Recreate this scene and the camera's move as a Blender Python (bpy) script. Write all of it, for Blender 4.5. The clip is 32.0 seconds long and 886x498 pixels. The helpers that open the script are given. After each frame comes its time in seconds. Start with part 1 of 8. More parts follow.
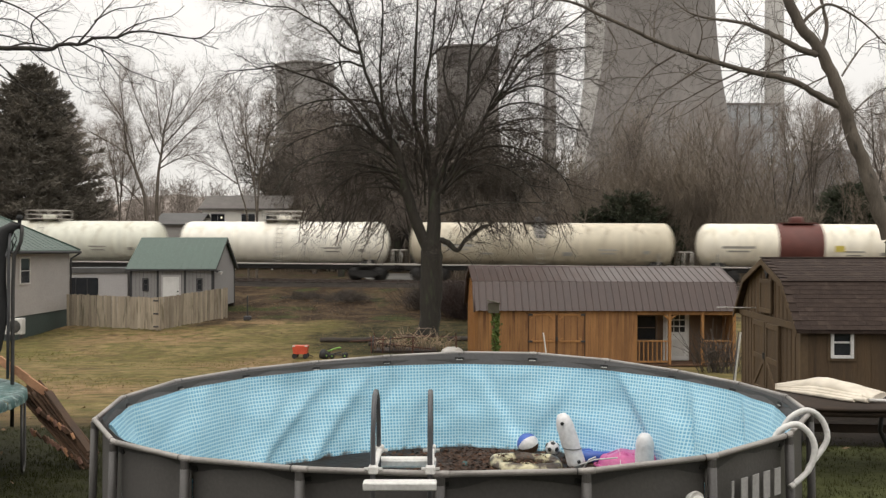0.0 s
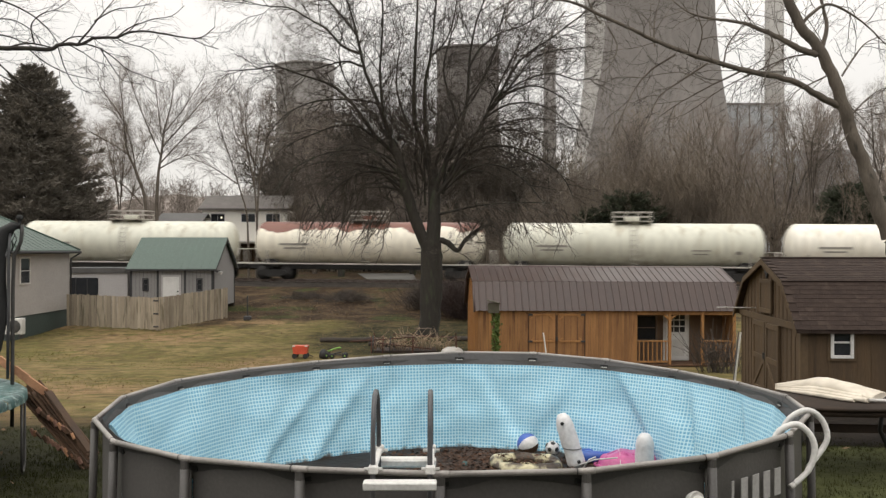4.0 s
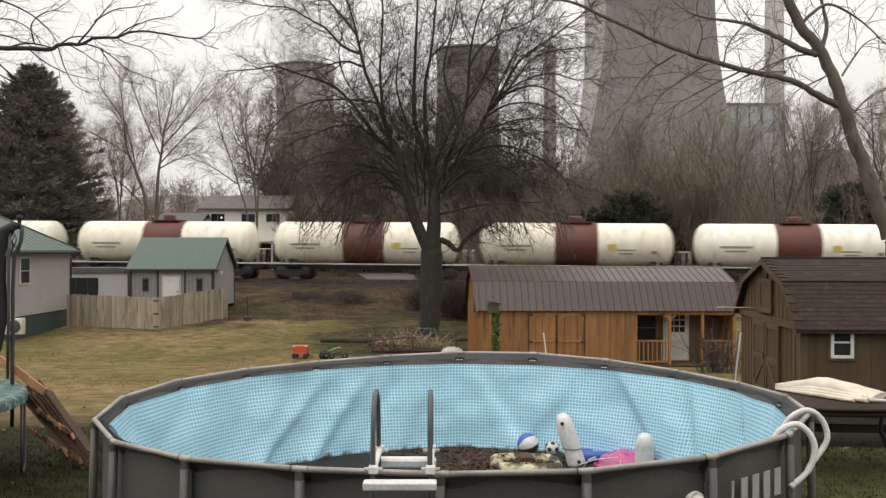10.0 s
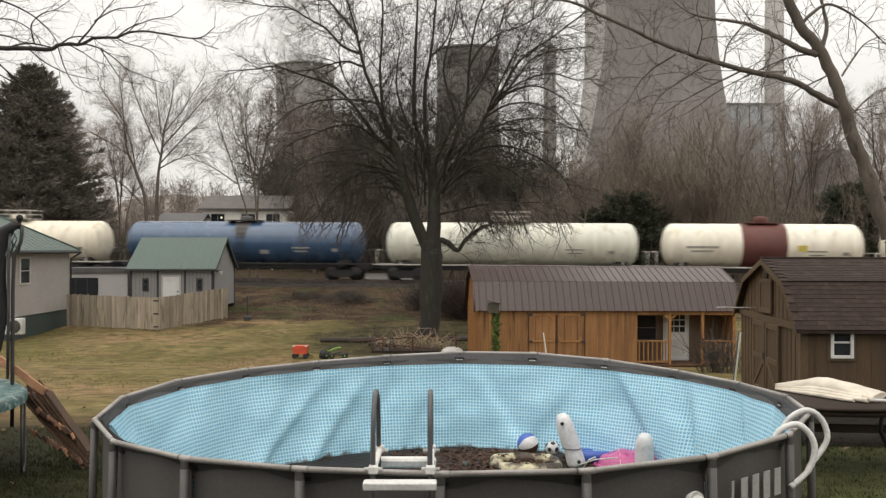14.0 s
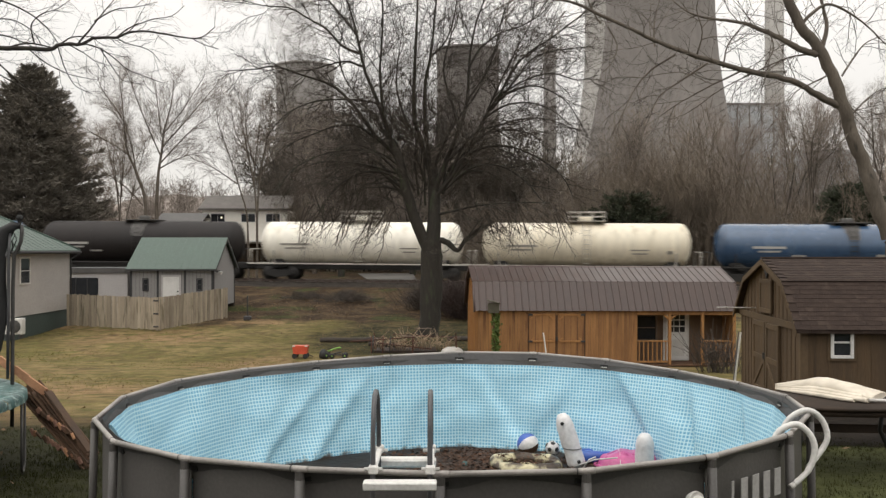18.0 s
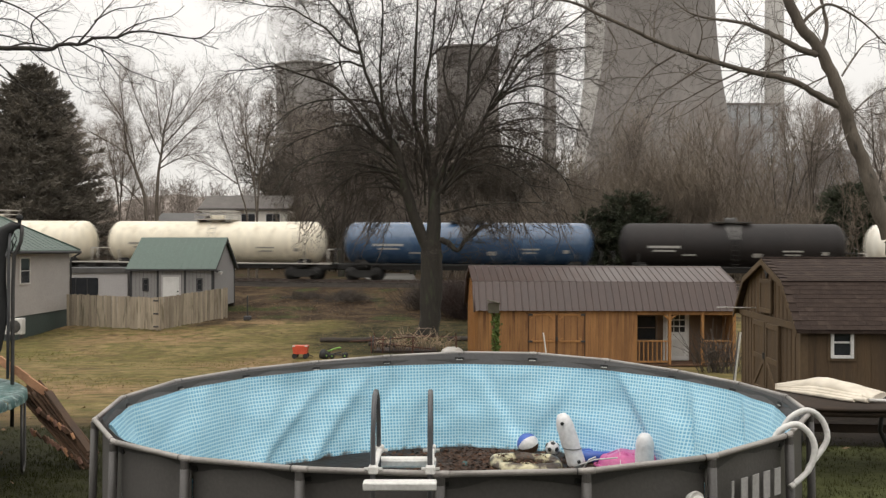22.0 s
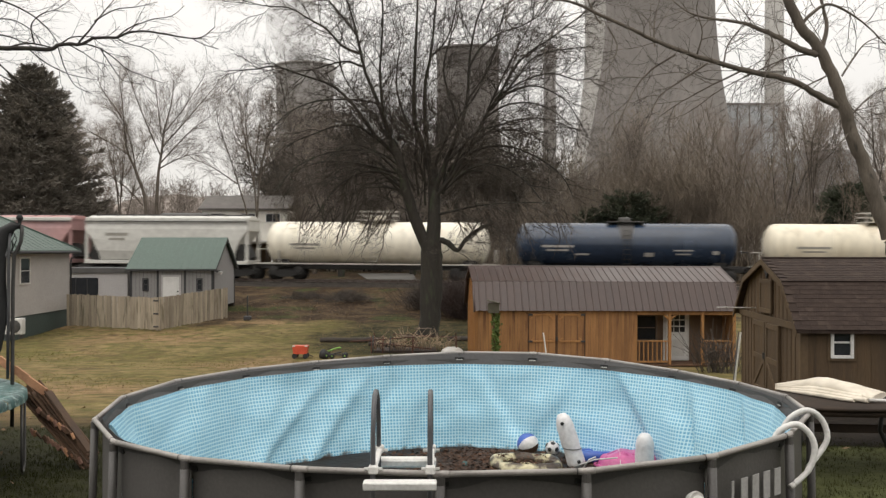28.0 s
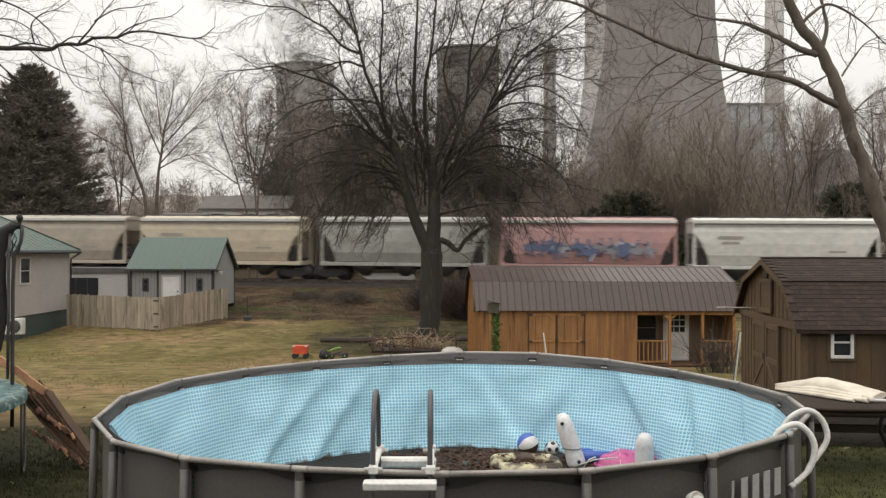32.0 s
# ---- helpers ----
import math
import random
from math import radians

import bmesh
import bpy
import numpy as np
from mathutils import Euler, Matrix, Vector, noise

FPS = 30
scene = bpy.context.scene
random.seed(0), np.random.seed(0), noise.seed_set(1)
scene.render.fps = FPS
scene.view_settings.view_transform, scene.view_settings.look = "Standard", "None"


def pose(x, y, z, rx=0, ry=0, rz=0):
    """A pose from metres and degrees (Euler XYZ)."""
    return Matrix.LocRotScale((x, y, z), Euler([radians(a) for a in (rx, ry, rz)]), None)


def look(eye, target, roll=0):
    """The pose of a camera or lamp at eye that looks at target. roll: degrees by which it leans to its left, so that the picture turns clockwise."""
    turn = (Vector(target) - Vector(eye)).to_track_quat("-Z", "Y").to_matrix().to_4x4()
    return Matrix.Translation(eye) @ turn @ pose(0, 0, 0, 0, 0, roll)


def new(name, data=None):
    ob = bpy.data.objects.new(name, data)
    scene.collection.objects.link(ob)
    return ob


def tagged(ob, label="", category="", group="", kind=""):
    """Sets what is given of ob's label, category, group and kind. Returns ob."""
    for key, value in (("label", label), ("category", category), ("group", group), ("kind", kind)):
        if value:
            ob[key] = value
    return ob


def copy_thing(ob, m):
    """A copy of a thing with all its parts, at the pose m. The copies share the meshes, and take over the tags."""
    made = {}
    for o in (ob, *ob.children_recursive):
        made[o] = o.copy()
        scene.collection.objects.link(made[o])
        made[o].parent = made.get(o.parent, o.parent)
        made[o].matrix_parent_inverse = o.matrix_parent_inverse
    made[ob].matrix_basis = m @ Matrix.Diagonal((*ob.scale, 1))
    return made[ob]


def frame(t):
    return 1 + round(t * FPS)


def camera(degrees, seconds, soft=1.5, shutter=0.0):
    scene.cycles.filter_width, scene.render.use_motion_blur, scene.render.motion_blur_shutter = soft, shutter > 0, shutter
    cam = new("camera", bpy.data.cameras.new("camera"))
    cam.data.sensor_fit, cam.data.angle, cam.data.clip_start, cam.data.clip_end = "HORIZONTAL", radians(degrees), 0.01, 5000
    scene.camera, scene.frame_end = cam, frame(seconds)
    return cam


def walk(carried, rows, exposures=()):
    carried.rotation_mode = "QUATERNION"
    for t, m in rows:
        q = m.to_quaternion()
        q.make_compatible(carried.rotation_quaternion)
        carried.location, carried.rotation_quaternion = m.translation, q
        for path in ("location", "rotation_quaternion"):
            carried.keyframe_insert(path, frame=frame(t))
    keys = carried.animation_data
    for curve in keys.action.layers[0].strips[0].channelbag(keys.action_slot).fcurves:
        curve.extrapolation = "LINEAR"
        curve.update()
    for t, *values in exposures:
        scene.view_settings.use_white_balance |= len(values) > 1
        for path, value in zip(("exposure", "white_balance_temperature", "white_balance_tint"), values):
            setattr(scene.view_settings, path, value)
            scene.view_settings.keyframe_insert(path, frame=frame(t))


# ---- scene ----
# ---- camera ----
cam = camera(52.22, 32.0, soft=1.35, shutter=0.8)
EYE = (0.0, 0.0, 2.57)
walk(cam, [(0.0, look(EYE, (0.0, 60.0, 2.57))), (32.0, look(EYE, (0.0, 60.0, 2.57)))])

# ---- light: overcast winter sky ----
scene.view_settings.exposure = 0.0
world = bpy.data.worlds.new("overcast_sky")
scene.world = world
world.use_nodes = True
wn, wl = world.node_tree.nodes, world.node_tree.links
sky = wn.new("ShaderNodeTexSky")
sky.sky_type, sky.sun_disc = "NISHITA", False
sky.sun_elevation, sky.sun_rotation = radians(62), radians(215)
scaled = wn.new("ShaderNodeVectorMath")
scaled.operation = "SCALE"
scaled.inputs["Scale"].default_value = 0.1
wl.new(sky.outputs[0], scaled.inputs[0])
coord = wn.new("ShaderNodeTexCoord")
cloud = wn.new("ShaderNodeTexNoise")
cloud.inputs["Scale"].default_value = 1.6
cloud.inputs["Detail"].default_value = 4
wl.new(coord.outputs["Generated"], cloud.inputs["Vector"])
cramp = wn.new("ShaderNodeValToRGB")
cramp.color_ramp.elements[0].color = (0.875, 0.842, 0.795, 1)
cramp.color_ramp.elements[1].color = (0.995, 0.955, 0.90, 1)
cramp.color_ramp.elements[0].position, cramp.color_ramp.elements[1].position = 0.25, 0.6
wl.new(cloud.outputs["Fac"], cramp.inputs[0])
wmix = wn.new("ShaderNodeMixRGB")
wmix.inputs[0].default_value = 0.93
wl.new(scaled.outputs[0], wmix.inputs[1])
wl.new(cramp.outputs[0], wmix.inputs[2])
rise = wn.new("ShaderNodeSeparateXYZ")
wl.new(coord.outputs["Generated"], rise.inputs[0])
zenith = wn.new("ShaderNodeMapRange")
zenith.inputs["From Min"].default_value, zenith.inputs["From Max"].default_value = 0.12, 1.0
zenith.inputs["To Min"].default_value, zenith.inputs["To Max"].default_value = 1.0, 2.3
wl.new(rise.outputs[2], zenith.inputs["Value"])
brighter = wn.new("ShaderNodeVectorMath")
brighter.operation = "SCALE"
wl.new(wmix.outputs[0], brighter.inputs[0])
wl.new(zenith.outputs[0], brighter.inputs["Scale"])
wl.new(brighter.outputs[0], wn["Background"].inputs[0])
wn["Background"].inputs[1].default_value = 0.95
sun = new("sun", bpy.data.lights.new("sun", "SUN"))
sun.data.energy, sun.data.angle, sun.data.color = 0.7, radians(60), (1.0, 0.95, 0.88)
sun.matrix_world = look((-14, -8, 50), (0, 12, 0))

# ---- materials ----
def mat(name, c1, c2=None, scale=2.0, fine=30.0, rough=0.7, metal=0.0, bump=0.15, rnd=0.0, stretch=(1, 1, 1),
        c3=None, spots=0.62, spot_scale=0.7, coat=0.0, spec=0.5):
    """A worn surface: two colours at two scales, a third in patches, fine relief and gloss that varies."""
    m = bpy.data.materials.new(name)
    m.use_nodes = True
    n, l = m.node_tree.nodes, m.node_tree.links
    b = n["Principled BSDF"]
    b.inputs["Metallic"].default_value = metal
    b.inputs["Coat Weight"].default_value = coat
    b.inputs["Specular IOR Level"].default_value = spec
    c2 = c2 or tuple(v * 0.7 for v in c1)
    tc, mp = n.new("ShaderNodeTexCoord"), n.new("ShaderNodeMapping")
    mp.inputs["Scale"].default_value = stretch
    l.new(tc.outputs["Object"], mp.inputs["Vector"])
    src = mp.outputs[0]
    oi = n.new("ShaderNodeObjectInfo")
    if rnd:
        add, mul = n.new("ShaderNodeVectorMath"), n.new("ShaderNodeMath")
        mul.operation = "MULTIPLY"
        mul.inputs[1].default_value = 37.0
        l.new(oi.outputs["Random"], mul.inputs[0])
        l.new(src, add.inputs[0])
        l.new(mul.outputs[0], add.inputs[1])
        src = add.outputs[0]
    big, small = n.new("ShaderNodeTexNoise"), n.new("ShaderNodeTexNoise")
    for node, s, d in ((big, scale, 5), (small, fine, 3)):
        node.inputs["Scale"].default_value, node.inputs["Detail"].default_value = s, d
        l.new(src, node.inputs["Vector"])
    ramp = n.new("ShaderNodeValToRGB")
    ramp.color_ramp.elements[0].position, ramp.color_ramp.elements[1].position = 0.3, 0.7
    ramp.color_ramp.elements[0].color, ramp.color_ramp.elements[1].color = (*c2, 1), (*c1, 1)
    l.new(big.outputs["Fac"], ramp.inputs[0])
    col = ramp.outputs[0]
    if c3:
        sp, st, mx = n.new("ShaderNodeTexNoise"), n.new("ShaderNodeValToRGB"), n.new("ShaderNodeMixRGB")
        sp.inputs["Scale"].default_value, sp.inputs["Detail"].default_value = spot_scale, 6
        st.color_ramp.elements[0].position, st.color_ramp.elements[1].position = spots - 0.05, spots + 0.06
        l.new(src, sp.inputs["Vector"])
        l.new(sp.outputs["Fac"], st.inputs[0])
        l.new(st.outputs[0], mx.inputs[0])
        l.new(col, mx.inputs[1])
        mx.inputs[2].default_value = (*c3, 1)
        col = mx.outputs[0]
    fmx, fr = n.new("ShaderNodeMixRGB"), n.new("ShaderNodeMapRange")
    fmx.blend_type = "MULTIPLY"
    fmx.inputs[0].default_value = 1.0
    fr.inputs["To Min"].default_value, fr.inputs["To Max"].default_value = 0.72, 1.22
    l.new(small.outputs["Fac"], fr.inputs["Value"])
    l.new(col, fmx.inputs[1])
    l.new(fr.outputs[0], fmx.inputs[2])
    col = fmx.outputs[0]
    if rnd:
        rr, rm = n.new("ShaderNodeMapRange"), n.new("ShaderNodeMixRGB")
        rm.blend_type = "MULTIPLY"
        rm.inputs[0].default_value = 1.0
        rr.inputs["To Min"].default_value, rr.inputs["To Max"].default_value = 1 - rnd, 1 + rnd
        l.new(oi.outputs["Random"], rr.inputs["Value"])
        l.new(col, rm.inputs[1])
        l.new(rr.outputs[0], rm.inputs[2])
        col = rm.outputs[0]
    l.new(col, b.inputs["Base Color"])
    rg = n.new("ShaderNodeMapRange")
    rg.inputs["To Min"].default_value, rg.inputs["To Max"].default_value = max(rough - 0.12, 0.03), min(rough + 0.12, 1)
    l.new(big.outputs["Fac"], rg.inputs["Value"])
    l.new(rg.outputs[0], b.inputs["Roughness"])
    if bump:
        bp = n.new("ShaderNodeBump")
        bp.inputs["Strength"].default_value, bp.inputs["Distance"].default_value = bump, 0.02
        l.new(small.outputs["Fac"], bp.inputs["Height"])
        l.new(bp.outputs[0], b.inputs["Normal"])
    return m


M = {}
def tone(key, *a, **k):
    M[key] = mat(key, *a, **k)

tone("bark", (0.042, 0.036, 0.028), (0.021, 0.018, 0.014), scale=3, fine=25, bump=0.6, rough=0.9, stretch=(3, 3, 0.6), c3=(0.045, 0.05, 0.03), spots=0.6, spot_scale=1.5)
tone("red_twig", (0.058, 0.036, 0.030), (0.034, 0.022, 0.019), scale=1, fine=8, bump=0, rough=0.9)
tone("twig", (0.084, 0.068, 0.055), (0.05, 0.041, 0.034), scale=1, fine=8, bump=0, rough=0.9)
# far trees, woods and hill: distance haze painted into these two twig tones
tone("hazy_twig", (0.31, 0.262, 0.225), (0.21, 0.178, 0.155), scale=0.3, fine=2, bump=0, rough=0.95)
tone("hazy_woods_twig", (0.215, 0.18, 0.152), (0.145, 0.12, 0.103), scale=0.3, fine=2, bump=0, rough=0.95)
tone("pale_bark", (0.150, 0.124, 0.098), (0.085, 0.070, 0.055), scale=3, fine=22, bump=0.6, rough=0.9, stretch=(2, 2, 0.6), c3=(0.035, 0.030, 0.024), spots=0.66, spot_scale=3.5)
# pine needles greyed and lightened, with the haze painted in
tone("hazy_needles", (0.19, 0.168, 0.138), (0.12, 0.107, 0.088), scale=0.5, fine=6, bump=0, rough=0.9)
tone("cedar_green", (0.06, 0.07, 0.038), (0.035, 0.042, 0.026), scale=0.9, fine=6, bump=0, rough=0.85)
# concrete paled by distance: haze put into the base colour
tone("haze_concrete", (0.50, 0.48, 0.455), (0.44, 0.425, 0.40), scale=0.03, fine=0.5, rough=0.95, bump=0, stretch=(1, 1, 0.35))
tone("yard_gravel", (0.14, 0.132, 0.118), (0.08, 0.077, 0.069), scale=0.25, fine=6, rough=0.9, bump=0.3)
# brown of the brush, lifted by some haze put into the colour
tone("hazy_brush_twig", (0.185, 0.150, 0.114), (0.118, 0.094, 0.071), scale=0.3, fine=2, bump=0, rough=0.95)
tone("dark_growth", (0.135, 0.115, 0.090), (0.080, 0.068, 0.053), scale=0.5, fine=4, bump=0, rough=0.9)
# green of the near grass, with the shade round the pool put into it
tone("shaded_grass", (0.050, 0.053, 0.018), (0.022, 0.025, 0.009), scale=0.5, fine=5, bump=0, rough=0.95, spec=0.1)
tone("lawn_leaf", (0.24, 0.165, 0.10), (0.10, 0.065, 0.04), scale=7, fine=30, rough=0.85, bump=0, spec=0.2)
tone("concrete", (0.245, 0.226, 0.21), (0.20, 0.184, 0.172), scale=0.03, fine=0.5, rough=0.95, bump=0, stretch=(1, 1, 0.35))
# same concrete with a thinner share of painted haze
tone("light_haze_concrete", (0.37, 0.35, 0.335), (0.31, 0.295, 0.28), scale=0.03, fine=0.5, rough=0.95, bump=0, stretch=(1, 1, 0.35))
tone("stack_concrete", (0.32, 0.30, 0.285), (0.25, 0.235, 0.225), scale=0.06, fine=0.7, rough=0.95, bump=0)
tone("plant_wall", (0.50, 0.52, 0.54), (0.40, 0.42, 0.44), scale=0.05, fine=0.7, rough=0.7, bump=0)
tone("pool_grey", (0.105, 0.098, 0.092), (0.08, 0.075, 0.07), scale=1.5, fine=45, rough=0.5, bump=0.08)
tone("pool_band", (0.085, 0.082, 0.082), (0.06, 0.058, 0.058), scale=2, fine=40, rough=0.5, bump=0.1)
tone("rim_metal", (0.39, 0.362, 0.335), (0.26, 0.242, 0.225), scale=3, fine=60, rough=0.42, metal=0.25, bump=0.05)
tone("rim_joint", (0.092, 0.086, 0.080), (0.070, 0.065, 0.061), scale=3, fine=60, rough=0.45, bump=0.05)
tone("black_rubber", (0.02, 0.02, 0.02), (0.012, 0.012, 0.012), rough=0.6)
tone("white_plastic", (0.74, 0.73, 0.70), (0.62, 0.61, 0.58), scale=4, fine=50, rough=0.4, bump=0.04)
tone("dull_white", (0.62, 0.60, 0.57), (0.50, 0.49, 0.46), scale=3, fine=30, rough=0.55, bump=0.06)
tone("dark_tube", (0.105, 0.104, 0.108), (0.075, 0.075, 0.078), scale=5, fine=60, rough=0.38, metal=0.2, bump=0.03)
tone("logo_grey", (0.42, 0.41, 0.40), (0.36, 0.35, 0.34), scale=5, fine=40, rough=0.6)
tone("leaf_litter", (0.062, 0.036, 0.022), (0.022, 0.015, 0.011), scale=6, fine=60, rough=0.75, bump=0.8, rnd=0.3)
tone("leaf_bits", (0.12, 0.056, 0.028), (0.024, 0.015, 0.010), scale=26, fine=60, rough=0.8, bump=0.2)
tone("vinyl_white", (0.74, 0.72, 0.71), (0.62, 0.60, 0.60), scale=4, fine=30, rough=0.32, bump=0.03)
tone("vinyl_yellow", (0.64, 0.58, 0.36), (0.52, 0.47, 0.30), scale=4, fine=30, rough=0.35, bump=0.04, c3=(0.06, 0.04, 0.026), spots=0.52, spot_scale=6)
tone("vinyl_pink", (0.60, 0.11, 0.30), (0.47, 0.09, 0.24), scale=4, fine=30, rough=0.3, bump=0.03)
tone("vinyl_blue", (0.06, 0.14, 0.50), (0.04, 0.09, 0.36), scale=4, fine=30, rough=0.3, bump=0.03)
tone("ball_black", (0.02, 0.02, 0.022), (0.015, 0.015, 0.016), rough=0.4)
tone("siding_grey", (0.40, 0.375, 0.355), (0.35, 0.33, 0.31), scale=0.8, fine=15, rough=0.7, bump=0.05)
tone("siding_light", (0.48, 0.46, 0.45), (0.43, 0.41, 0.40), scale=0.8, fine=15, rough=0.7, bump=0.05)
tone("shed_siding", (0.27, 0.26, 0.255), (0.23, 0.222, 0.218), scale=0.8, fine=15, rough=0.75, bump=0.08)
tone("green_roof", (0.070, 0.108, 0.088), (0.056, 0.088, 0.071), scale=0.6, fine=8, rough=0.5, metal=0.1, bump=0.04)
tone("green_skirt", (0.045, 0.065, 0.058), (0.035, 0.05, 0.045), scale=0.6, fine=8, rough=0.7)
tone("dark_trim", (0.04, 0.04, 0.042), (0.03, 0.03, 0.032), rough=0.6)
tone("white_trim", (0.70, 0.69, 0.67), (0.60, 0.59, 0.57), scale=2, fine=30, rough=0.5, bump=0.05)
tone("house_white", (0.88, 0.85, 0.78), (0.80, 0.77, 0.70), scale=0.8, fine=12, rough=0.7, bump=0.04)
tone("dark_window", (0.03, 0.032, 0.036), (0.02, 0.022, 0.025), rough=0.12, bump=0)
tone("fence_wood", (0.37, 0.315, 0.24), (0.25, 0.21, 0.16), scale=1.5, fine=18, rough=0.85, bump=0.3, rnd=0.24, stretch=(3, 3, 0.5), c3=(0.17, 0.15, 0.105), spots=0.6, spot_scale=1.4)
tone("cedar", (0.32, 0.162, 0.060), (0.205, 0.098, 0.036), scale=1.2, fine=16, rough=0.75, bump=0.25, rnd=0.14, stretch=(4, 4, 0.4), c3=(0.135, 0.060, 0.024), spots=0.63, spot_scale=1.3)
tone("cedar_trim", (0.37, 0.185, 0.060), (0.25, 0.118, 0.038), scale=1.2, fine=16, rough=0.7, bump=0.2, rnd=0.12, stretch=(3, 3, 0.5))
# shaded copy of cedar: shade of gaps and floor put into the colour
tone("shaded_cedar", (0.13, 0.065, 0.03), (0.085, 0.042, 0.02), scale=1.2, fine=16, rough=0.75, bump=0.2, rnd=0.12, stretch=(3, 3, 0.5))
# cedar of the recessed porch, its shade put into the colour
tone("porch_shade", (0.15, 0.095, 0.058), (0.10, 0.062, 0.038), scale=1.2, fine=16, rough=0.8, bump=0.2, stretch=(4, 4, 0.4))
tone("brown_metal", (0.060, 0.038, 0.032), (0.048, 0.031, 0.027), scale=0.8, fine=8, rough=0.36, bump=0.02, rnd=0.04, spec=0.45)
tone("shed_brown", (0.105, 0.067, 0.034), (0.066, 0.042, 0.022), scale=0.9, fine=14, rough=0.85, bump=0.3, rnd=0.1, stretch=(3, 3, 0.5))
tone("shed_trim", (0.115, 0.076, 0.04), (0.075, 0.05, 0.028), scale=1.5, fine=14, rough=0.8, bump=0.2, rnd=0.1)
tone("shingle", (0.050, 0.035, 0.028), (0.030, 0.021, 0.018), scale=6, fine=45, rough=0.98, bump=0.5, rnd=0.07, spec=0.2, c3=(0.058, 0.042, 0.034), spots=0.6, spot_scale=3)
tone("far_shingle", (0.15, 0.137, 0.127), (0.11, 0.10, 0.093), scale=1, fine=6, rough=0.95, bump=0.2)
tone("weathered", (0.22, 0.17, 0.13), (0.12, 0.09, 0.07), scale=2, fine=22, rough=0.85, bump=0.3, rnd=0.2, stretch=(2, 2, 2))
tone("raw_wood", (0.42, 0.225, 0.12), (0.26, 0.13, 0.07), scale=3, fine=26, rough=0.8, bump=0.2, rnd=0.25)
tone("old_wood", (0.125, 0.070, 0.040), (0.062, 0.036, 0.022), scale=3, fine=26, rough=0.85, bump=0.3, rnd=0.3)
tone("weathered_pink", (0.30, 0.165, 0.115), (0.16, 0.085, 0.06), scale=3, fine=26, rough=0.85, bump=0.2, rnd=0.3)
# near-black brown that carries the shade at the barn's foot
tone("shade_brown", (0.022, 0.017, 0.012), (0.009, 0.007, 0.006), scale=5, fine=28, rough=0.95, bump=0.9, spec=0.1)
tone("log_dark", (0.06, 0.048, 0.038), (0.035, 0.028, 0.023), scale=3, fine=26, rough=0.9, bump=0.5)
tone("rust_red", (0.12, 0.05, 0.035), (0.065, 0.03, 0.022), scale=4, fine=24, rough=0.85, bump=0.2, rnd=0.2)
tone("mossy_board", (0.095, 0.085, 0.06), (0.05, 0.048, 0.034), scale=4, fine=24, rough=0.9, bump=0.3)
tone("reed", (0.42, 0.325, 0.225), (0.28, 0.20, 0.135), scale=2, fine=12, rough=0.9, bump=0, rnd=0.2)
tone("teal_pad", (0.040, 0.125, 0.115), (0.014, 0.045, 0.045), scale=5, fine=30, rough=0.5, bump=0.2, c3=(0.20, 0.28, 0.265), spots=0.565, spot_scale=11)
tone("net_black", (0.018, 0.018, 0.018), (0.01, 0.01, 0.01), rough=0.8)
tone("galvanised", (0.085, 0.082, 0.078), (0.05, 0.048, 0.046), scale=5, fine=40, rough=0.55, metal=0.3, bump=0.05)
tone("canvas", (0.68, 0.62, 0.52), (0.52, 0.465, 0.38), scale=2.5, fine=9, rough=0.9, bump=0.1)
tone("table_brown", (0.042, 0.029, 0.021), (0.021, 0.015, 0.011), scale=3, fine=20, rough=0.8, bump=0.2, spec=0.2)
tone("red_plastic", (0.60, 0.09, 0.04), (0.48, 0.07, 0.035), scale=4, fine=30, rough=0.4, bump=0.03)
tone("green_plastic", (0.18, 0.36, 0.06), (0.13, 0.27, 0.05), scale=4, fine=30, rough=0.45, bump=0.03)
tone("ivy", (0.115, 0.175, 0.032), (0.05, 0.08, 0.018), scale=3, fine=20, rough=0.7, bump=0.2)
tone("ballast", (0.054, 0.047, 0.041), (0.027, 0.0235, 0.0205), scale=2, fine=18, rough=0.95, bump=1.0, spec=0.1)
tone("rail_steel", (0.22, 0.19, 0.17), (0.12, 0.09, 0.075), scale=3, fine=30, rough=0.45, metal=0.6, bump=0.05)
tone("sleeper", (0.07, 0.058, 0.048), (0.045, 0.037, 0.03), scale=3, fine=20, rough=0.95, bump=0.4)
# rolling stock
tone("tank_white", (0.82, 0.77, 0.65), (0.76, 0.705, 0.58), scale=0.25, fine=2, rough=0.36, bump=0.02, stretch=(1.6, 1.6, 0.3), c3=(0.66, 0.60, 0.47), spots=0.6, spot_scale=0.9)
tone("tank_bright", (0.86, 0.825, 0.73), (0.82, 0.78, 0.68), scale=0.25, fine=2, rough=0.36, bump=0.02, stretch=(1.6, 1.6, 0.3), c3=(0.72, 0.67, 0.56), spots=0.6, spot_scale=0.9)
tone("tank_grey", (0.68, 0.675, 0.575), (0.60, 0.595, 0.50), scale=0.25, fine=2, rough=0.4, bump=0.02, stretch=(1.6, 1.6, 0.3), c3=(0.52, 0.49, 0.39), spots=0.6, spot_scale=0.9)
tone("tank_cream", (0.60, 0.54, 0.42), (0.48, 0.43, 0.325), scale=0.3, fine=2, rough=0.45, bump=0.02, stretch=(1.6, 1.6, 0.3), c3=(0.40, 0.34, 0.25), spots=0.6, spot_scale=0.9)
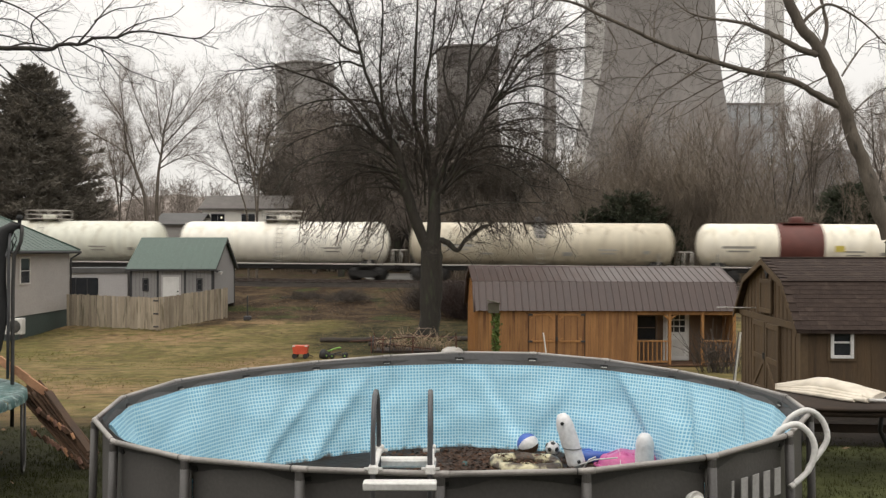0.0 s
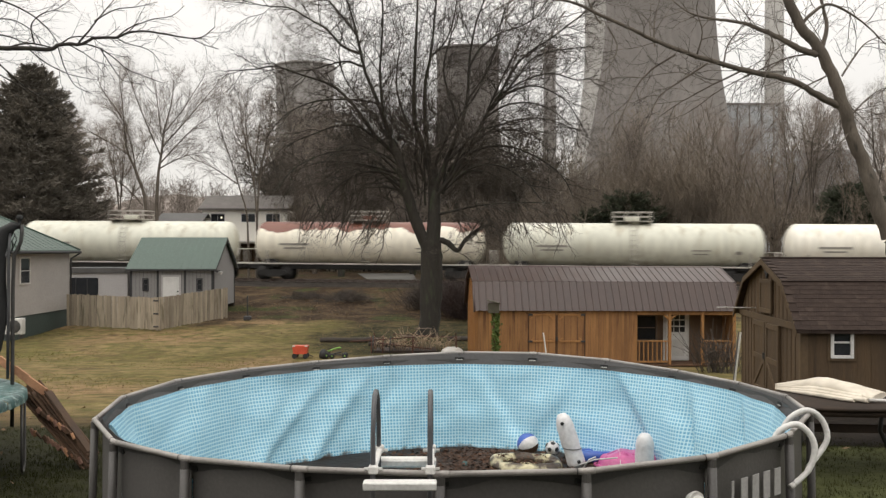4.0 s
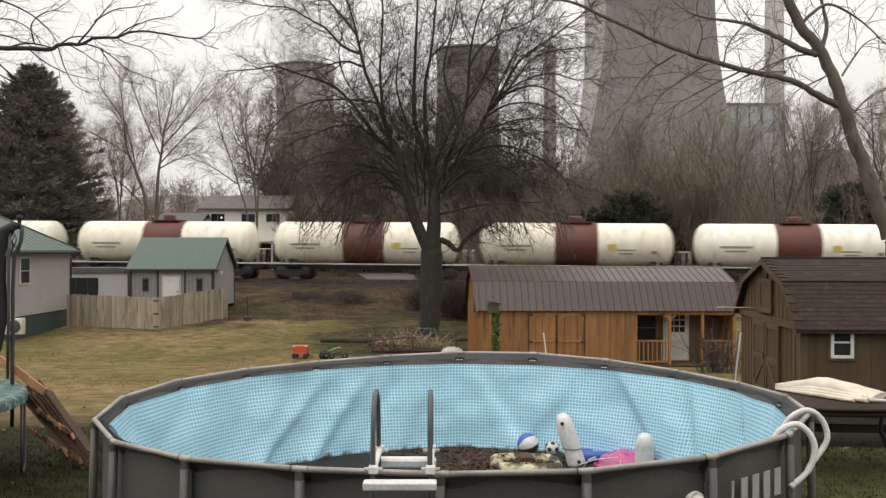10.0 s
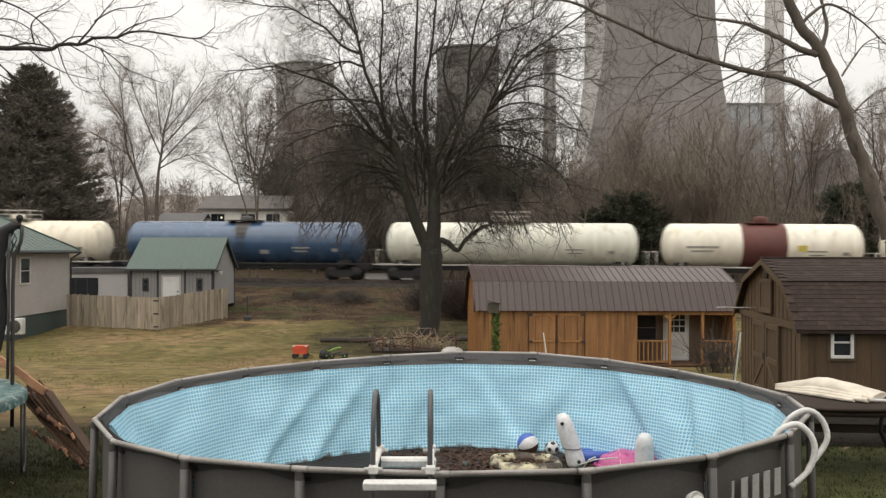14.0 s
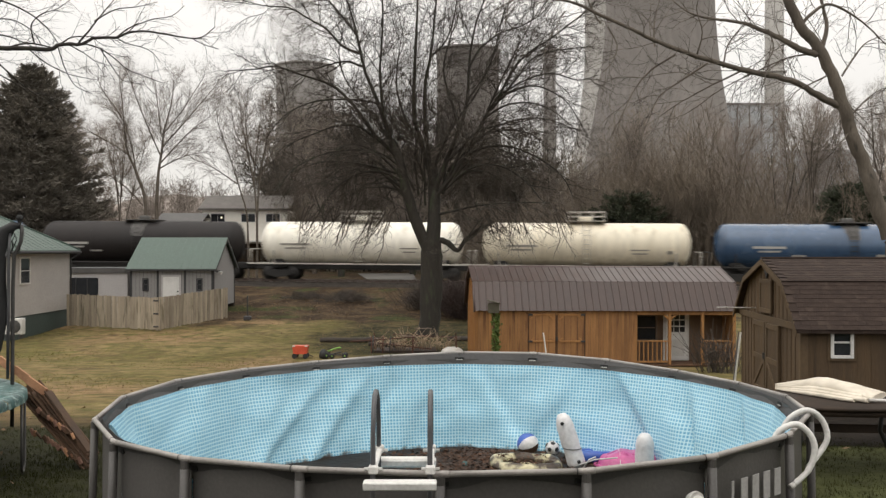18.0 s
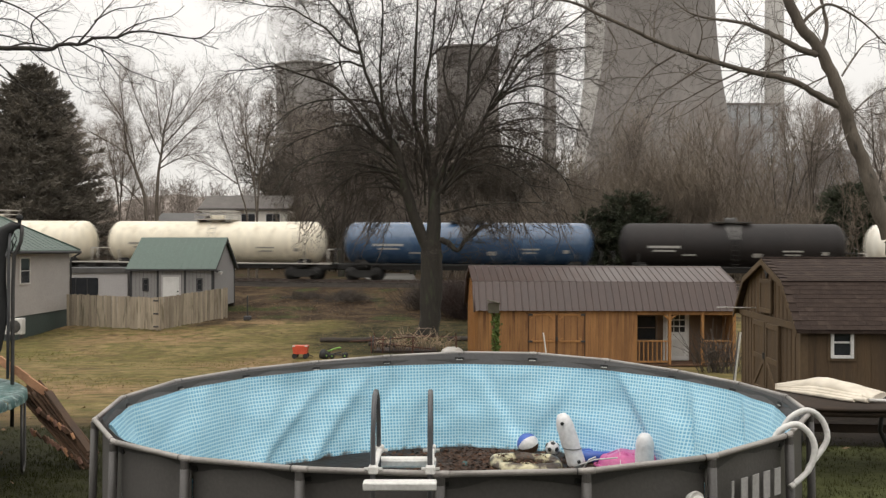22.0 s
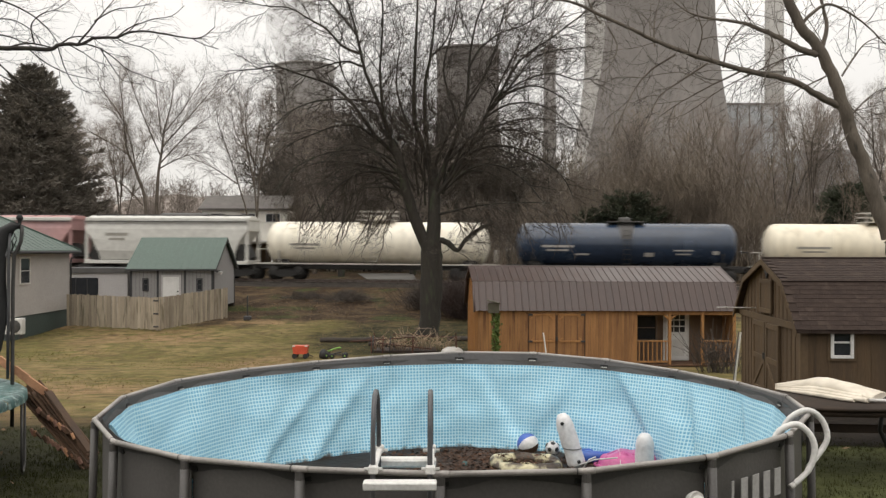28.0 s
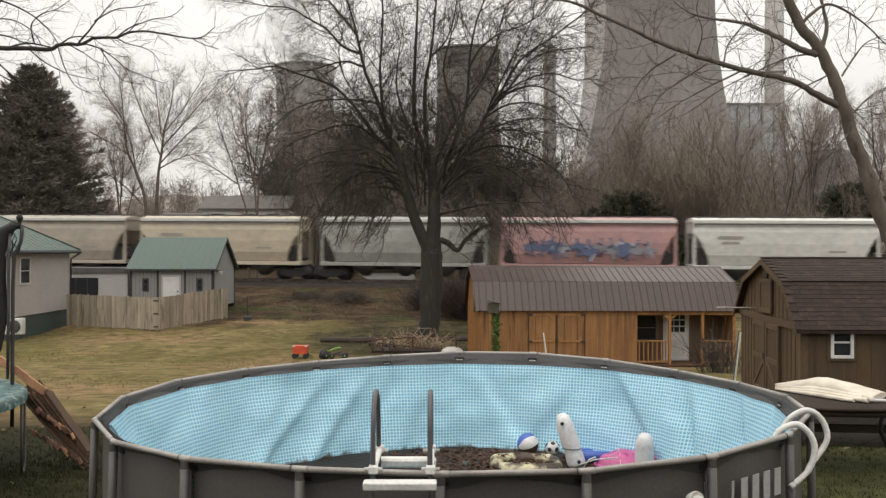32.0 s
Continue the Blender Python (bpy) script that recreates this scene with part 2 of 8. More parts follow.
tone("tank_cream_light", (0.78, 0.715, 0.575), (0.70, 0.635, 0.50), scale=0.3, fine=2, rough=0.4, bump=0.02, stretch=(1.6, 1.6, 0.3), c3=(0.62, 0.55, 0.42), spots=0.6, spot_scale=0.9)
tone("tank_black", (0.024, 0.020, 0.019), (0.014, 0.012, 0.012), scale=0.4, fine=3, rough=0.62, bump=0.02, spec=0.3)
tone("tank_navy", (0.024, 0.042, 0.078), (0.016, 0.028, 0.052), scale=0.4, fine=3, rough=0.26, bump=0.01, coat=0.3)
tone("tank_blue", (0.050, 0.100, 0.185), (0.033, 0.068, 0.13), scale=0.4, fine=3, rough=0.26, bump=0.01, coat=0.5)
tone("tank_red", (0.135, 0.042, 0.032), (0.10, 0.033, 0.027), scale=0.6, fine=3, rough=0.6, bump=0.02)
tone("underframe", (0.026, 0.024, 0.022), (0.016, 0.015, 0.014), scale=2, fine=14, rough=0.7, bump=0.1)
tone("sill_white", (0.50, 0.47, 0.42), (0.34, 0.32, 0.285), scale=1, fine=8, rough=0.5, bump=0.03)
tone("mark_dark", (0.33, 0.31, 0.27), (0.25, 0.235, 0.205), rough=0.6)
tone("mark_white", (0.46, 0.45, 0.42), (0.34, 0.33, 0.31), rough=0.6)
tone("mark_yellow", (0.62, 0.50, 0.10), (0.54, 0.43, 0.08), rough=0.6)
tone("mark_orange", (0.62, 0.28, 0.10), (0.54, 0.24, 0.08), rough=0.6)
tone("grime", (0.10, 0.095, 0.09), (0.06, 0.057, 0.054), scale=1, fine=6, rough=0.6)
tone("hopper_worn", (0.37, 0.37, 0.335), (0.24, 0.24, 0.22), scale=0.6, fine=4, rough=0.6, bump=0.03)
tone("hopper_light", (0.60, 0.59, 0.55), (0.52, 0.51, 0.475), scale=0.4, fine=3, rough=0.6, bump=0.03)
tone("hopper_tan", (0.50, 0.44, 0.33), (0.42, 0.37, 0.28), scale=0.4, fine=3, rough=0.6, bump=0.03)
tone("paint_lilac", (0.26, 0.25, 0.285), (0.19, 0.185, 0.215), scale=2, fine=10, rough=0.6)
tone("hopper_dun", (0.40, 0.35, 0.29), (0.33, 0.29, 0.24), scale=0.4, fine=3, rough=0.6, bump=0.03)
tone("graffiti_pink", (0.47, 0.265, 0.25), (0.36, 0.225, 0.225), scale=0.6, fine=3, rough=0.6, bump=0.03)
tone("paint_blue", (0.13, 0.16, 0.26), (0.075, 0.095, 0.17), scale=1, fine=5, rough=0.6)
tone("paint_dark", (0.07, 0.06, 0.10), (0.05, 0.045, 0.07), scale=1, fine=5, rough=0.6)
tone("paint_pale", (0.46, 0.50, 0.58), (0.36, 0.40, 0.50), scale=1, fine=5, rough=0.6)


M["dark_window"].node_tree.nodes["Principled BSDF"].inputs["Specular IOR Level"].default_value = 0.25


def rusty(name):
    """White tank paint gone to rust along the top."""
    m = M["tank_white"].copy()
    m.name = name
    n, l = m.node_tree.nodes, m.node_tree.links
    b = n["Principled BSDF"]
    old = b.inputs["Base Color"].links[0].from_socket
    tc, sep, no, add, st, mx = (n.new(k) for k in ("ShaderNodeTexCoord", "ShaderNodeSeparateXYZ", "ShaderNodeTexNoise",
                                "ShaderNodeMath", "ShaderNodeValToRGB", "ShaderNodeMixRGB"))
    no.inputs["Scale"].default_value, no.inputs["Detail"].default_value = 0.5, 5
    l.new(tc.outputs["Object"], sep.inputs[0])
    l.new(tc.outputs["Object"], no.inputs["Vector"])
    mul = n.new("ShaderNodeMath")
    mul.operation = "MULTIPLY_ADD"
    mul.inputs[1].default_value, mul.inputs[2].default_value = 0.4, -1.3
    l.new(sep.outputs[2], mul.inputs[0])
    l.new(no.outputs["Fac"], add.inputs[0])
    l.new(mul.outputs[0], add.inputs[1])
    st.color_ramp.elements[0].position, st.color_ramp.elements[1].position = 0.64, 0.67
    l.new(add.outputs[0], st.inputs[0])
    l.new(st.outputs[0], mx.inputs[0])
    l.new(old, mx.inputs[1])
    mx.inputs[2].default_value = (0.17, 0.062, 0.04, 1)
    l.new(mx.outputs[0], b.inputs["Base Color"])
    return m


M["tank_rust"] = rusty("tank_rust")


def liner_material():
    """Printed mosaic vinyl: pale joints round small blue squares, faded in places."""
    m = bpy.data.materials.new("pool_liner")
    m.use_nodes = True
    n, l = m.node_tree.nodes, m.node_tree.links
    b = n["Principled BSDF"]
    uv = n.new("ShaderNodeUVMap")
    uv.uv_map = "UVMap"
    br = n.new("ShaderNodeTexBrick")
    br.offset, br.squash = 0.0, 1.0
    br.inputs["Color1"].default_value = (0.145, 0.42, 0.61, 1)
    br.inputs["Color2"].default_value = (0.195, 0.50, 0.70, 1)
    br.inputs["Mortar"].default_value = (0.57, 0.81, 0.895, 1)
    br.inputs["Scale"].default_value = 1.0
    br.inputs["Mortar Size"].default_value = 0.0064
    br.inputs["Mortar Smooth"].default_value = 0.2
    br.inputs["Brick Width"].default_value = br.inputs["Row Height"].default_value = 0.0342
    l.new(uv.outputs[0], br.inputs["Vector"])
    no, mx, rg = n.new("ShaderNodeTexNoise"), n.new("ShaderNodeMixRGB"), n.new("ShaderNodeMapRange")
    no.inputs["Scale"].default_value, no.inputs["Detail"].default_value = 1.3, 5
    l.new(uv.outputs[0], no.inputs["Vector"])
    rg.inputs["To Min"].default_value, rg.inputs["To Max"].default_value = 0.85, 1.15
    l.new(no.outputs["Fac"], rg.inputs["Value"])
    mx.blend_type = "MULTIPLY"
    mx.inputs[0].default_value = 1.0
    l.new(br.outputs["Color"], mx.inputs[1])
    l.new(rg.outputs[0], mx.inputs[2])
    low, sep, dirt, gate, soil = (n.new("ShaderNode" + k) for k in ("MapRange", "SeparateXYZ", "TexNoise", "Math", "MixRGB"))
    l.new(uv.outputs[0], sep.inputs[0])
    low.inputs["From Min"].default_value, low.inputs["From Max"].default_value = 0.27, 0.14
    low.inputs["To Min"].default_value, low.inputs["To Max"].default_value = 0.0, 0.5
    l.new(sep.outputs[1], low.inputs["Value"])
    dirt.inputs["Scale"].default_value, dirt.inputs["Detail"].default_value = 9.0, 8
    l.new(uv.outputs[0], dirt.inputs["Vector"])
    l.new(low.outputs[0], gate.inputs[0])
    l.new(dirt.outputs["Fac"], gate.inputs[1])
    dr = n.new("ShaderNodeValToRGB")
    dr.color_ramp.elements[0].position, dr.color_ramp.elements[1].position = 0.72, 0.92
    l.new(gate.outputs[0], dr.inputs[0])
    l.new(dr.outputs[0], soil.inputs[0])
    l.new(mx.outputs[0], soil.inputs[1])
    soil.inputs[2].default_value = (0.075, 0.06, 0.05, 1)
    l.new(soil.outputs[0], b.inputs["Base Color"])
    b.inputs["Roughness"].default_value = 0.38
    return m


M["pool_liner"] = liner_material()


def ground_material():
    """Winter lawn: tired green, straw and bare mud in patches, leaf litter towards the railway."""
    m = bpy.data.materials.new("winter_lawn")
    m.use_nodes = True
    n, l = m.node_tree.nodes, m.node_tree.links
    b = n["Principled BSDF"]
    tc = n.new("ShaderNodeTexCoord")
    def noise_at(s, d=6):
        k = n.new("ShaderNodeTexNoise")
        k.inputs["Scale"].default_value, k.inputs["Detail"].default_value = s, d
        l.new(tc.outputs["Object"], k.inputs["Vector"])
        return k.outputs["Fac"]
    def ramp(src, *stops):
        r = n.new("ShaderNodeValToRGB")
        for e, (p, c) in zip(r.color_ramp.elements, stops):
            e.position, e.color = p, c
        l.new(src, r.inputs[0])
        return r.outputs[0]
    def mixed(f, a, c, kind="MIX"):
        x = n.new("ShaderNodeMixRGB")
        x.blend_type = kind
        for sock, v in ((x.inputs[0], f), (x.inputs[1], a), (x.inputs[2], c)):
            if isinstance(v, (tuple, float)):
                sock.default_value = v
            else:
                l.new(v, sock)
        return x.outputs[0]
    grass = ramp(noise_at(0.35), (0.36, (0.108, 0.092, 0.032, 1)), (0.66, (0.196, 0.150, 0.068, 1)))
    straw = ramp(noise_at(0.16), (0.46, (0, 0, 0, 1)), (0.60, (1, 1, 1, 1)))
    col = mixed(straw, grass, (0.218, 0.146, 0.077, 1.0))
    tuft = ramp(noise_at(1.3, 7), (0.50, (0, 0, 0, 1)), (0.66, (1, 1, 1, 1)))
    col = mixed(tuft, col, (0.104, 0.096, 0.032, 1.0))
    sep = n.new("ShaderNodeSeparateXYZ")
    l.new(tc.outputs["Object"], sep.inputs[0])
    far = n.new("ShaderNodeMapRange")
    far.inputs["From Min"].default_value, far.inputs["From Max"].default_value = 42.0, 57.0
    l.new(sep.outputs[1], far.inputs["Value"])
    addn = n.new("ShaderNodeMath")
    l.new(far.outputs[0], addn.inputs[0])
    l.new(noise_at(0.3), addn.inputs[1])
    litter = ramp(addn.outputs[0], (0.84, (0, 0, 0, 1)), (1.06, (1, 1, 1, 1)))
    duff = ramp(noise_at(0.9, 8), (0.40, (0.034, 0.022, 0.013, 1)), (0.68, (0.082, 0.056, 0.031, 1)))
    moss = ramp(noise_at(0.33, 6), (0.56, (0, 0, 0, 1)), (0.64, (1, 1, 1, 1)))
    duff = mixed(moss, duff, (0.042, 0.048, 0.016, 1.0))
    col = mixed(litter, col, duff)
    away = n.new("ShaderNodeVectorMath")
    away.operation = "DISTANCE"
    away.inputs[1].default_value = (1.0, 42.0, -1.5)
    l.new(tc.outputs["Object"], away.inputs[0])
    ring = n.new("ShaderNodeMapRange")
    ring.inputs["From Min"].default_value, ring.inputs["From Max"].default_value = 9.0, 4.0
    l.new(away.outputs["Value"], ring.inputs["Value"])
    patch = n.new("ShaderNodeMath")
    l.new(ring.outputs[0], patch.inputs[0])
    l.new(noise_at(0.5, 7), patch.inputs[1])
    col = mixed(ramp(patch.outputs[0], (0.72, (0, 0, 0, 1)), (1.05, (1, 1, 1, 1))), col, ramp(noise_at(1.1, 8), (0.4, (0.036, 0.034, 0.015, 1)), (0.65, (0.072, 0.060, 0.028, 1))))
    # shade of pool, house and trees painted into the near lawn
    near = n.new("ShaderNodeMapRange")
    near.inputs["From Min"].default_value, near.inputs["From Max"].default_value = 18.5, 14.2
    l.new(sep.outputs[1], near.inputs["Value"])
    # painted deeper on the left, where the trampoline shades the ground
    side_tone = n.new("ShaderNodeMapRange")
    side_tone.inputs["From Min"].default_value, side_tone.inputs["From Max"].default_value = 1.0, 4.0
    l.new(sep.outputs[0], side_tone.inputs["Value"])
    col = mixed(near.outputs[0], col, mixed(side_tone.outputs[0], (0.020, 0.0205, 0.008, 1.0), (0.050, 0.054, 0.020, 1.0)))
    mud = ramp(noise_at(0.5, 8), (0.60, (0, 0, 0, 1)), (0.70, (1, 1, 1, 1)))
    mudf = n.new("ShaderNodeMath")
    mudf.operation = "MULTIPLY"
    mudf.inputs[1].default_value = 0.7
    l.new(mud, mudf.inputs[0])
    col = mixed(mudf.outputs[0], col, (0.088, 0.063, 0.034, 1.0))
    fr = n.new("ShaderNodeMapRange")
    fr.inputs["To Min"].default_value, fr.inputs["To Max"].default_value = 0.68, 1.28
    l.new(noise_at(6.0, 9), fr.inputs["Value"])
    col = mixed(1.0, col, fr.outputs[0], "MULTIPLY")
    clump = n.new("ShaderNodeMapRange")
    clump.inputs["From Min"].default_value, clump.inputs["From Max"].default_value = 0.3, 0.7
    clump.inputs["To Min"].default_value, clump.inputs["To Max"].default_value = 0.66, 1.28
    l.new(noise_at(2.2, 9), clump.inputs["Value"])
    col = mixed(1.0, col, clump.outputs[0], "MULTIPLY")
    b.inputs["Specular IOR Level"].default_value = 0.12
    l.new(col, b.inputs["Base Color"])
    b.inputs["Roughness"].default_value = 0.95
    bp = n.new("ShaderNodeBump")
    bp.inputs["Strength"].default_value, bp.inputs["Distance"].default_value = 0.7, 0.06
    l.new(noise_at(14.0, 8), bp.inputs["Height"])
    l.new(bp.outputs[0], b.inputs["Normal"])
    return m


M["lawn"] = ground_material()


def steam_material():
    """Thin vapour: mostly see-through, lit from all sides."""
    m = bpy.data.materials.new("steam")
    m.use_nodes = True
    n, l = m.node_tree.nodes, m.node_tree.links
    n.remove(n["Principled BSDF"])
    di, tl, both, tr, mx = (n.new(k) for k in ("ShaderNodeBsdfDiffuse", "ShaderNodeBsdfTranslucent", "ShaderNodeMixShader", "ShaderNodeBsdfTransparent", "ShaderNodeMixShader"))
    di.inputs[0].default_value = tl.inputs[0].default_value = (0.9, 0.9, 0.9, 1)
    l.new(di.outputs[0], both.inputs[1])
    l.new(tl.outputs[0], both.inputs[2])
    mx.inputs[0].default_value = 0.14
    l.new(tr.outputs[0], mx.inputs[1])
    l.new(both.outputs[0], mx.inputs[2])
    l.new(mx.outputs[0], n["Material Output"].inputs[0])
    return m


M["steam"] = steam_material()


def murk_material():
    m = mat("murky_water", (0.030, 0.021, 0.015), (0.014, 0.010, 0.008), scale=2.5, fine=16, rough=0.5, bump=0.3)
    m.node_tree.nodes["Principled BSDF"].inputs["Specular IOR Level"].default_value = 0.12
    return m


M["murk"] = murk_material()

# ---- builders ----
def box(bm, c, s, rot=None, bev=0.0):
    """A box of size s round c, turned by rot (degrees), with chamfered edges."""
    m = Matrix.Translation(c)
    if rot:
        m = m @ Euler([radians(a) for a in rot]).to_matrix().to_4x4()
    vs = bmesh.ops.create_cube(bm, size=1.0, matrix=m @ Matrix.Diagonal((*s, 1)))["verts"]
    if bev:
        es = {e for v in vs for e in v.link_edges}
        bmesh.ops.bevel(bm, geom=list(es), offset=bev, segments=1, affect="EDGES")


def rod(bm, a, b, r, r2=None, seg=8):
    a, b = Vector(a), Vector(b)
    d = b - a
    m = Matrix.Translation((a + b) / 2) @ d.to_track_quat("Z", "Y").to_matrix().to_4x4()
    bmesh.ops.create_cone(bm, cap_ends=True, segments=seg, radius1=r, radius2=r if r2 is None else r2, depth=d.length, matrix=m)


def tube(bm, pts, r, seg=8, closed=False, caps=True):
    """A round tube along points; r is a number or one radius a point."""
    pts = [Vector(p) for p in pts]
    k = len(pts)
    rings = []
    side = None
    for i, p in enumerate(pts):
        t = (pts[(i + 1) % k] - pts[i - 1]) if closed else (pts[min(i + 1, k - 1)] - pts[max(i - 1, 0)])
        t.normalize()
        if side is None:
            side = t.orthogonal().normalized()
        side = (side - t * side.dot(t)).normalized()
        up = t.cross(side)
        rr = r[i] if isinstance(r, (list, tuple)) else r
        rings.append([bm.verts.new(p + (side * math.cos(a) + up * math.sin(a)) * rr)
                      for a in (2 * math.pi * j / seg for j in range(seg))])
    for i in range(k if closed else k - 1):
        a, b = rings[i], rings[(i + 1) % k]
        for j in range(seg):
            bm.faces.new((a[j], a[(j + 1) % seg], b[(j + 1) % seg], b[j])).smooth = True
    if caps and not closed:
        bm.faces.new(rings[0][::-1])
        bm.faces.new(rings[-1])


def lathe(bm, profile, seg=32, axis="Z", m=None):
    """Turns (radius, height) pairs round an axis."""
    rings = []
    for r, h in profile:
        ring = []
        for j in range(seg):
            a = 2 * math.pi * j / seg
            v = Vector((r * math.cos(a), r * math.sin(a), h))
            if axis == "X":
                v = Vector((h, r * math.cos(a), r * math.sin(a)))
            ring.append(bm.verts.new(m @ v if m else v))
        rings.append(ring)
    for a, b in zip(rings, rings[1:]):
        for j in range(seg):
            bm.faces.new((a[j], a[(j + 1) % seg], b[(j + 1) % seg], b[j])).smooth = True
    if profile[0][0] > 1e-4:
        bm.faces.new(rings[0][::-1])
    if profile[-1][0] > 1e-4:
        bm.faces.new(rings[-1])


def prism(bm, outline, axis, lo, hi):
    """A flat outline pushed along an axis from lo to hi. Axis X: pairs are (y, z); axis Y: (x, z); axis Z: (x, y)."""
    def at(p, h):
        return {"X": (h, p[0], p[1]), "Y": (p[0], h, p[1]), "Z": (p[0], p[1], h)}[axis]
    a = [bm.verts.new(at(p, lo)) for p in outline]
    b = [bm.verts.new(at(p, hi)) for p in outline]
    bm.faces.new(a)
    bm.faces.new(b[::-1])
    for i in range(len(a)):
        j = (i + 1) % len(a)
        bm.faces.new((a[i], b[i], b[j], a[j]))


def mesh_of(name, bm, material):
    me = bpy.data.meshes.new(name)
    bmesh.ops.recalc_face_normals(bm, faces=bm.faces[:])
    bm.to_mesh(me)
    bm.free()
    me.materials.append(M[material] if isinstance(material, str) else material)
    return me


def part(name, bm, material, parent, label=""):
    ob = new(name, mesh_of(name, bm, material))
    ob.parent = parent
    return tagged(ob, label)


def shared(name, me, parent, m):
    """One more object on a mesh that others use too."""
    ob = new(name, me)
    ob.parent = parent
    ob.matrix_basis = m
    return ob


def thing(name, label, category, m=None, group="", kind=""):
    ob = new(name)
    ob.empty_display_size = 0.2
    if m is not None:
        ob.matrix_basis = m
    return tagged(ob, label, category, group, kind)


def solid(name, bm, material, label, category="", m=None, group="", kind=""):
    ob = new(name, mesh_of(name, bm, material))
    if m is not None:
        ob.matrix_basis = m
    return tagged(ob, label, category, group, kind)


def boxpart(name, material, parent, c, s, rot=None, bev=0.0, label=""):
    bm = bmesh.new()
    box(bm, c, s, rot, bev)
    return part(name, bm, material, parent, label)


def rodpart(name, material, parent, a, b, r, seg=10, label="", r2=None):
    bm = bmesh.new()
    rod(bm, a, b, r, r2, seg)
    return part(name, bm, material, parent, label)


def raw_mesh(name, verts, faces, material, smooth=False):
    me = bpy.data.meshes.new(name)
    me.from_pydata(verts, [], faces)
    me.materials.append(M[material])
    if smooth:
        me.shade_smooth()
    return me

# ---- ground ----
PROFILE = [(-3000, 0.0), (8, 0.0), (12, -0.12), (16, -0.48), (20, -0.86), (28, -1.45), (35, -1.82), (41, -1.66), (47, -1.42),
           (52, -1.12), (57, -0.6), (60.5, -0.28), (62.5, -0.14), (70, -0.1), (90, 0.05), (160, 0.2), (9000, 0.3)]


def ground_z(x, y):
    y += 0.1 * x if 40 < y < 75 else 0.0
    for (a, za), (b, zb) in zip(PROFILE, PROFILE[1:]):
        if y <= b:
            f = (y - a) / (b - a)
            z = za + (zb - za) * f
            break
    rise = max(0.0, min(1.0, (y - 10) / 20)) * max(0.0, min(1.0, (75 - y) / 15))
    return z - 0.006 * max(-25.0, min(25.0, x)) * rise


def build_ground():
    xs = [-2500, -900, -300, -120, -60] + [i * 1.5 for i in range(-26, 27)] + [60, 120, 300, 900, 2500]
    ys = [-2500, -600, -120, -30, -8, 0, 4] + [6 + i * 1.0 for i in range(0, 75)] + [85, 95, 120, 180, 350, 800, 4500]
    vs = []
    for y in ys:
        for x in xs:
            wob = 0.05 * noise.noise((x * 0.22, y * 0.22, 0)) if -30 < x < 30 and 11 < y < 58 else 0.0
            vs.append((x, y, ground_z(x, y) + wob))
    w = len(xs)
    fs = [(j * w + i, j * w + i + 1, (j + 1) * w + i + 1, (j + 1) * w + i) for j in range(len(ys) - 1) for i in range(w - 1)]
    tagged(new("ground", raw_mesh("ground", vs, fs, "lawn", True)), "winter lawn of tired green and straw, shade painted in near the pool", "lawn", kind="structure")


build_ground()

# ---- railway ----
SLOPE, TURN = -0.0075, radians(5.9)
RAIL_Z = 0.28


def on_track(s, across=0.0, up=0.0):
    """A place on the line: s metres along it, across it towards the yard, and up from the rail."""
    c, n_ = math.cos(TURN), math.sin(TURN)
    return (s * c - across * n_, 65.4 - s * n_ - across * c, RAIL_Z + SLOPE * s + up)


def track_pose(s):
    return pose(*on_track(s), 0, math.degrees(math.atan(-SLOPE)), -math.degrees(TURN))


def build_track():
    base = thing("railway_track", "single railway line on a low bank of grey ballast", "railway", track_pose(0), kind="structure")
    bm = bmesh.new()
    prism(bm, [(-3.6, -0.62), (-1.75, -0.2), (1.75, -0.2), (3.6, -0.62)], "X", -160, 160)
    part("ballast_bed", bm, "ballast", base, "coarse grey ballast")
    for y in (-0.72, 0.72):
        bm = bmesh.new()
        prism(bm, [(y - 0.07, -0.17), (y - 0.012, -0.14), (y - 0.036, -0.03), (y - 0.036, 0), (y + 0.036, 0), (y + 0.036, -0.03),
                   (y + 0.012, -0.14), (y + 0.07, -0.17)], "X", -160, 160)
        part("rail", bm, "rail_steel", base)
    bm = bmesh.new()
    box(bm, (0, 0, 0), (0.23, 2.6, 0.17), bev=0.015)
    me = mesh_of("sleeper", bm, "sleeper")
    for i in range(-70, 71):
        shared("sleeper", me, base, pose(i * 0.62, random.uniform(-0.04, 0.04), -0.235))


build_track()

# ---- rolling stock ----
CARS = []


def truck(parent, x, light=False):
    bm = bmesh.new()
    for y in (-1.0, 1.0):
        prism(bm, [(-1.15, 0.42), (-0.95, 0.66), (-0.4, 0.74), (0.4, 0.74), (0.95, 0.66), (1.15, 0.42), (0.8, 0.38), (0.45, 0.2), (-0.45, 0.2), (-0.8, 0.38)],
              "Y", y - 0.09, y + 0.09)
    box(bm, (0, 0, 0.55), (0.5, 2.1, 0.36), bev=0.04)
    tr = part("truck", bm, "underframe", parent)
    tr.location = (x, 0, 0)
    wm = bmesh.new()
    for y in (-0.74, 0.74):
        lathe(wm, [(0.12, -0.09), (0.44, -0.08), (0.46, 0.03), (0.50, 0.05), (0.50, 0.07), (0.1, 0.09)], 20, m=pose(0, y, 0, 90 if y > 0 else -90))
    rod(wm, (0, -0.8, 0), (0, 0.8, 0), 0.08, seg=8)
    me = mesh_of("wheelset", wm, "underframe")
    for dx in (-0.88, 0.88):
        shared("wheelset", me, tr, pose(dx, 0, 0.46))
    return tr


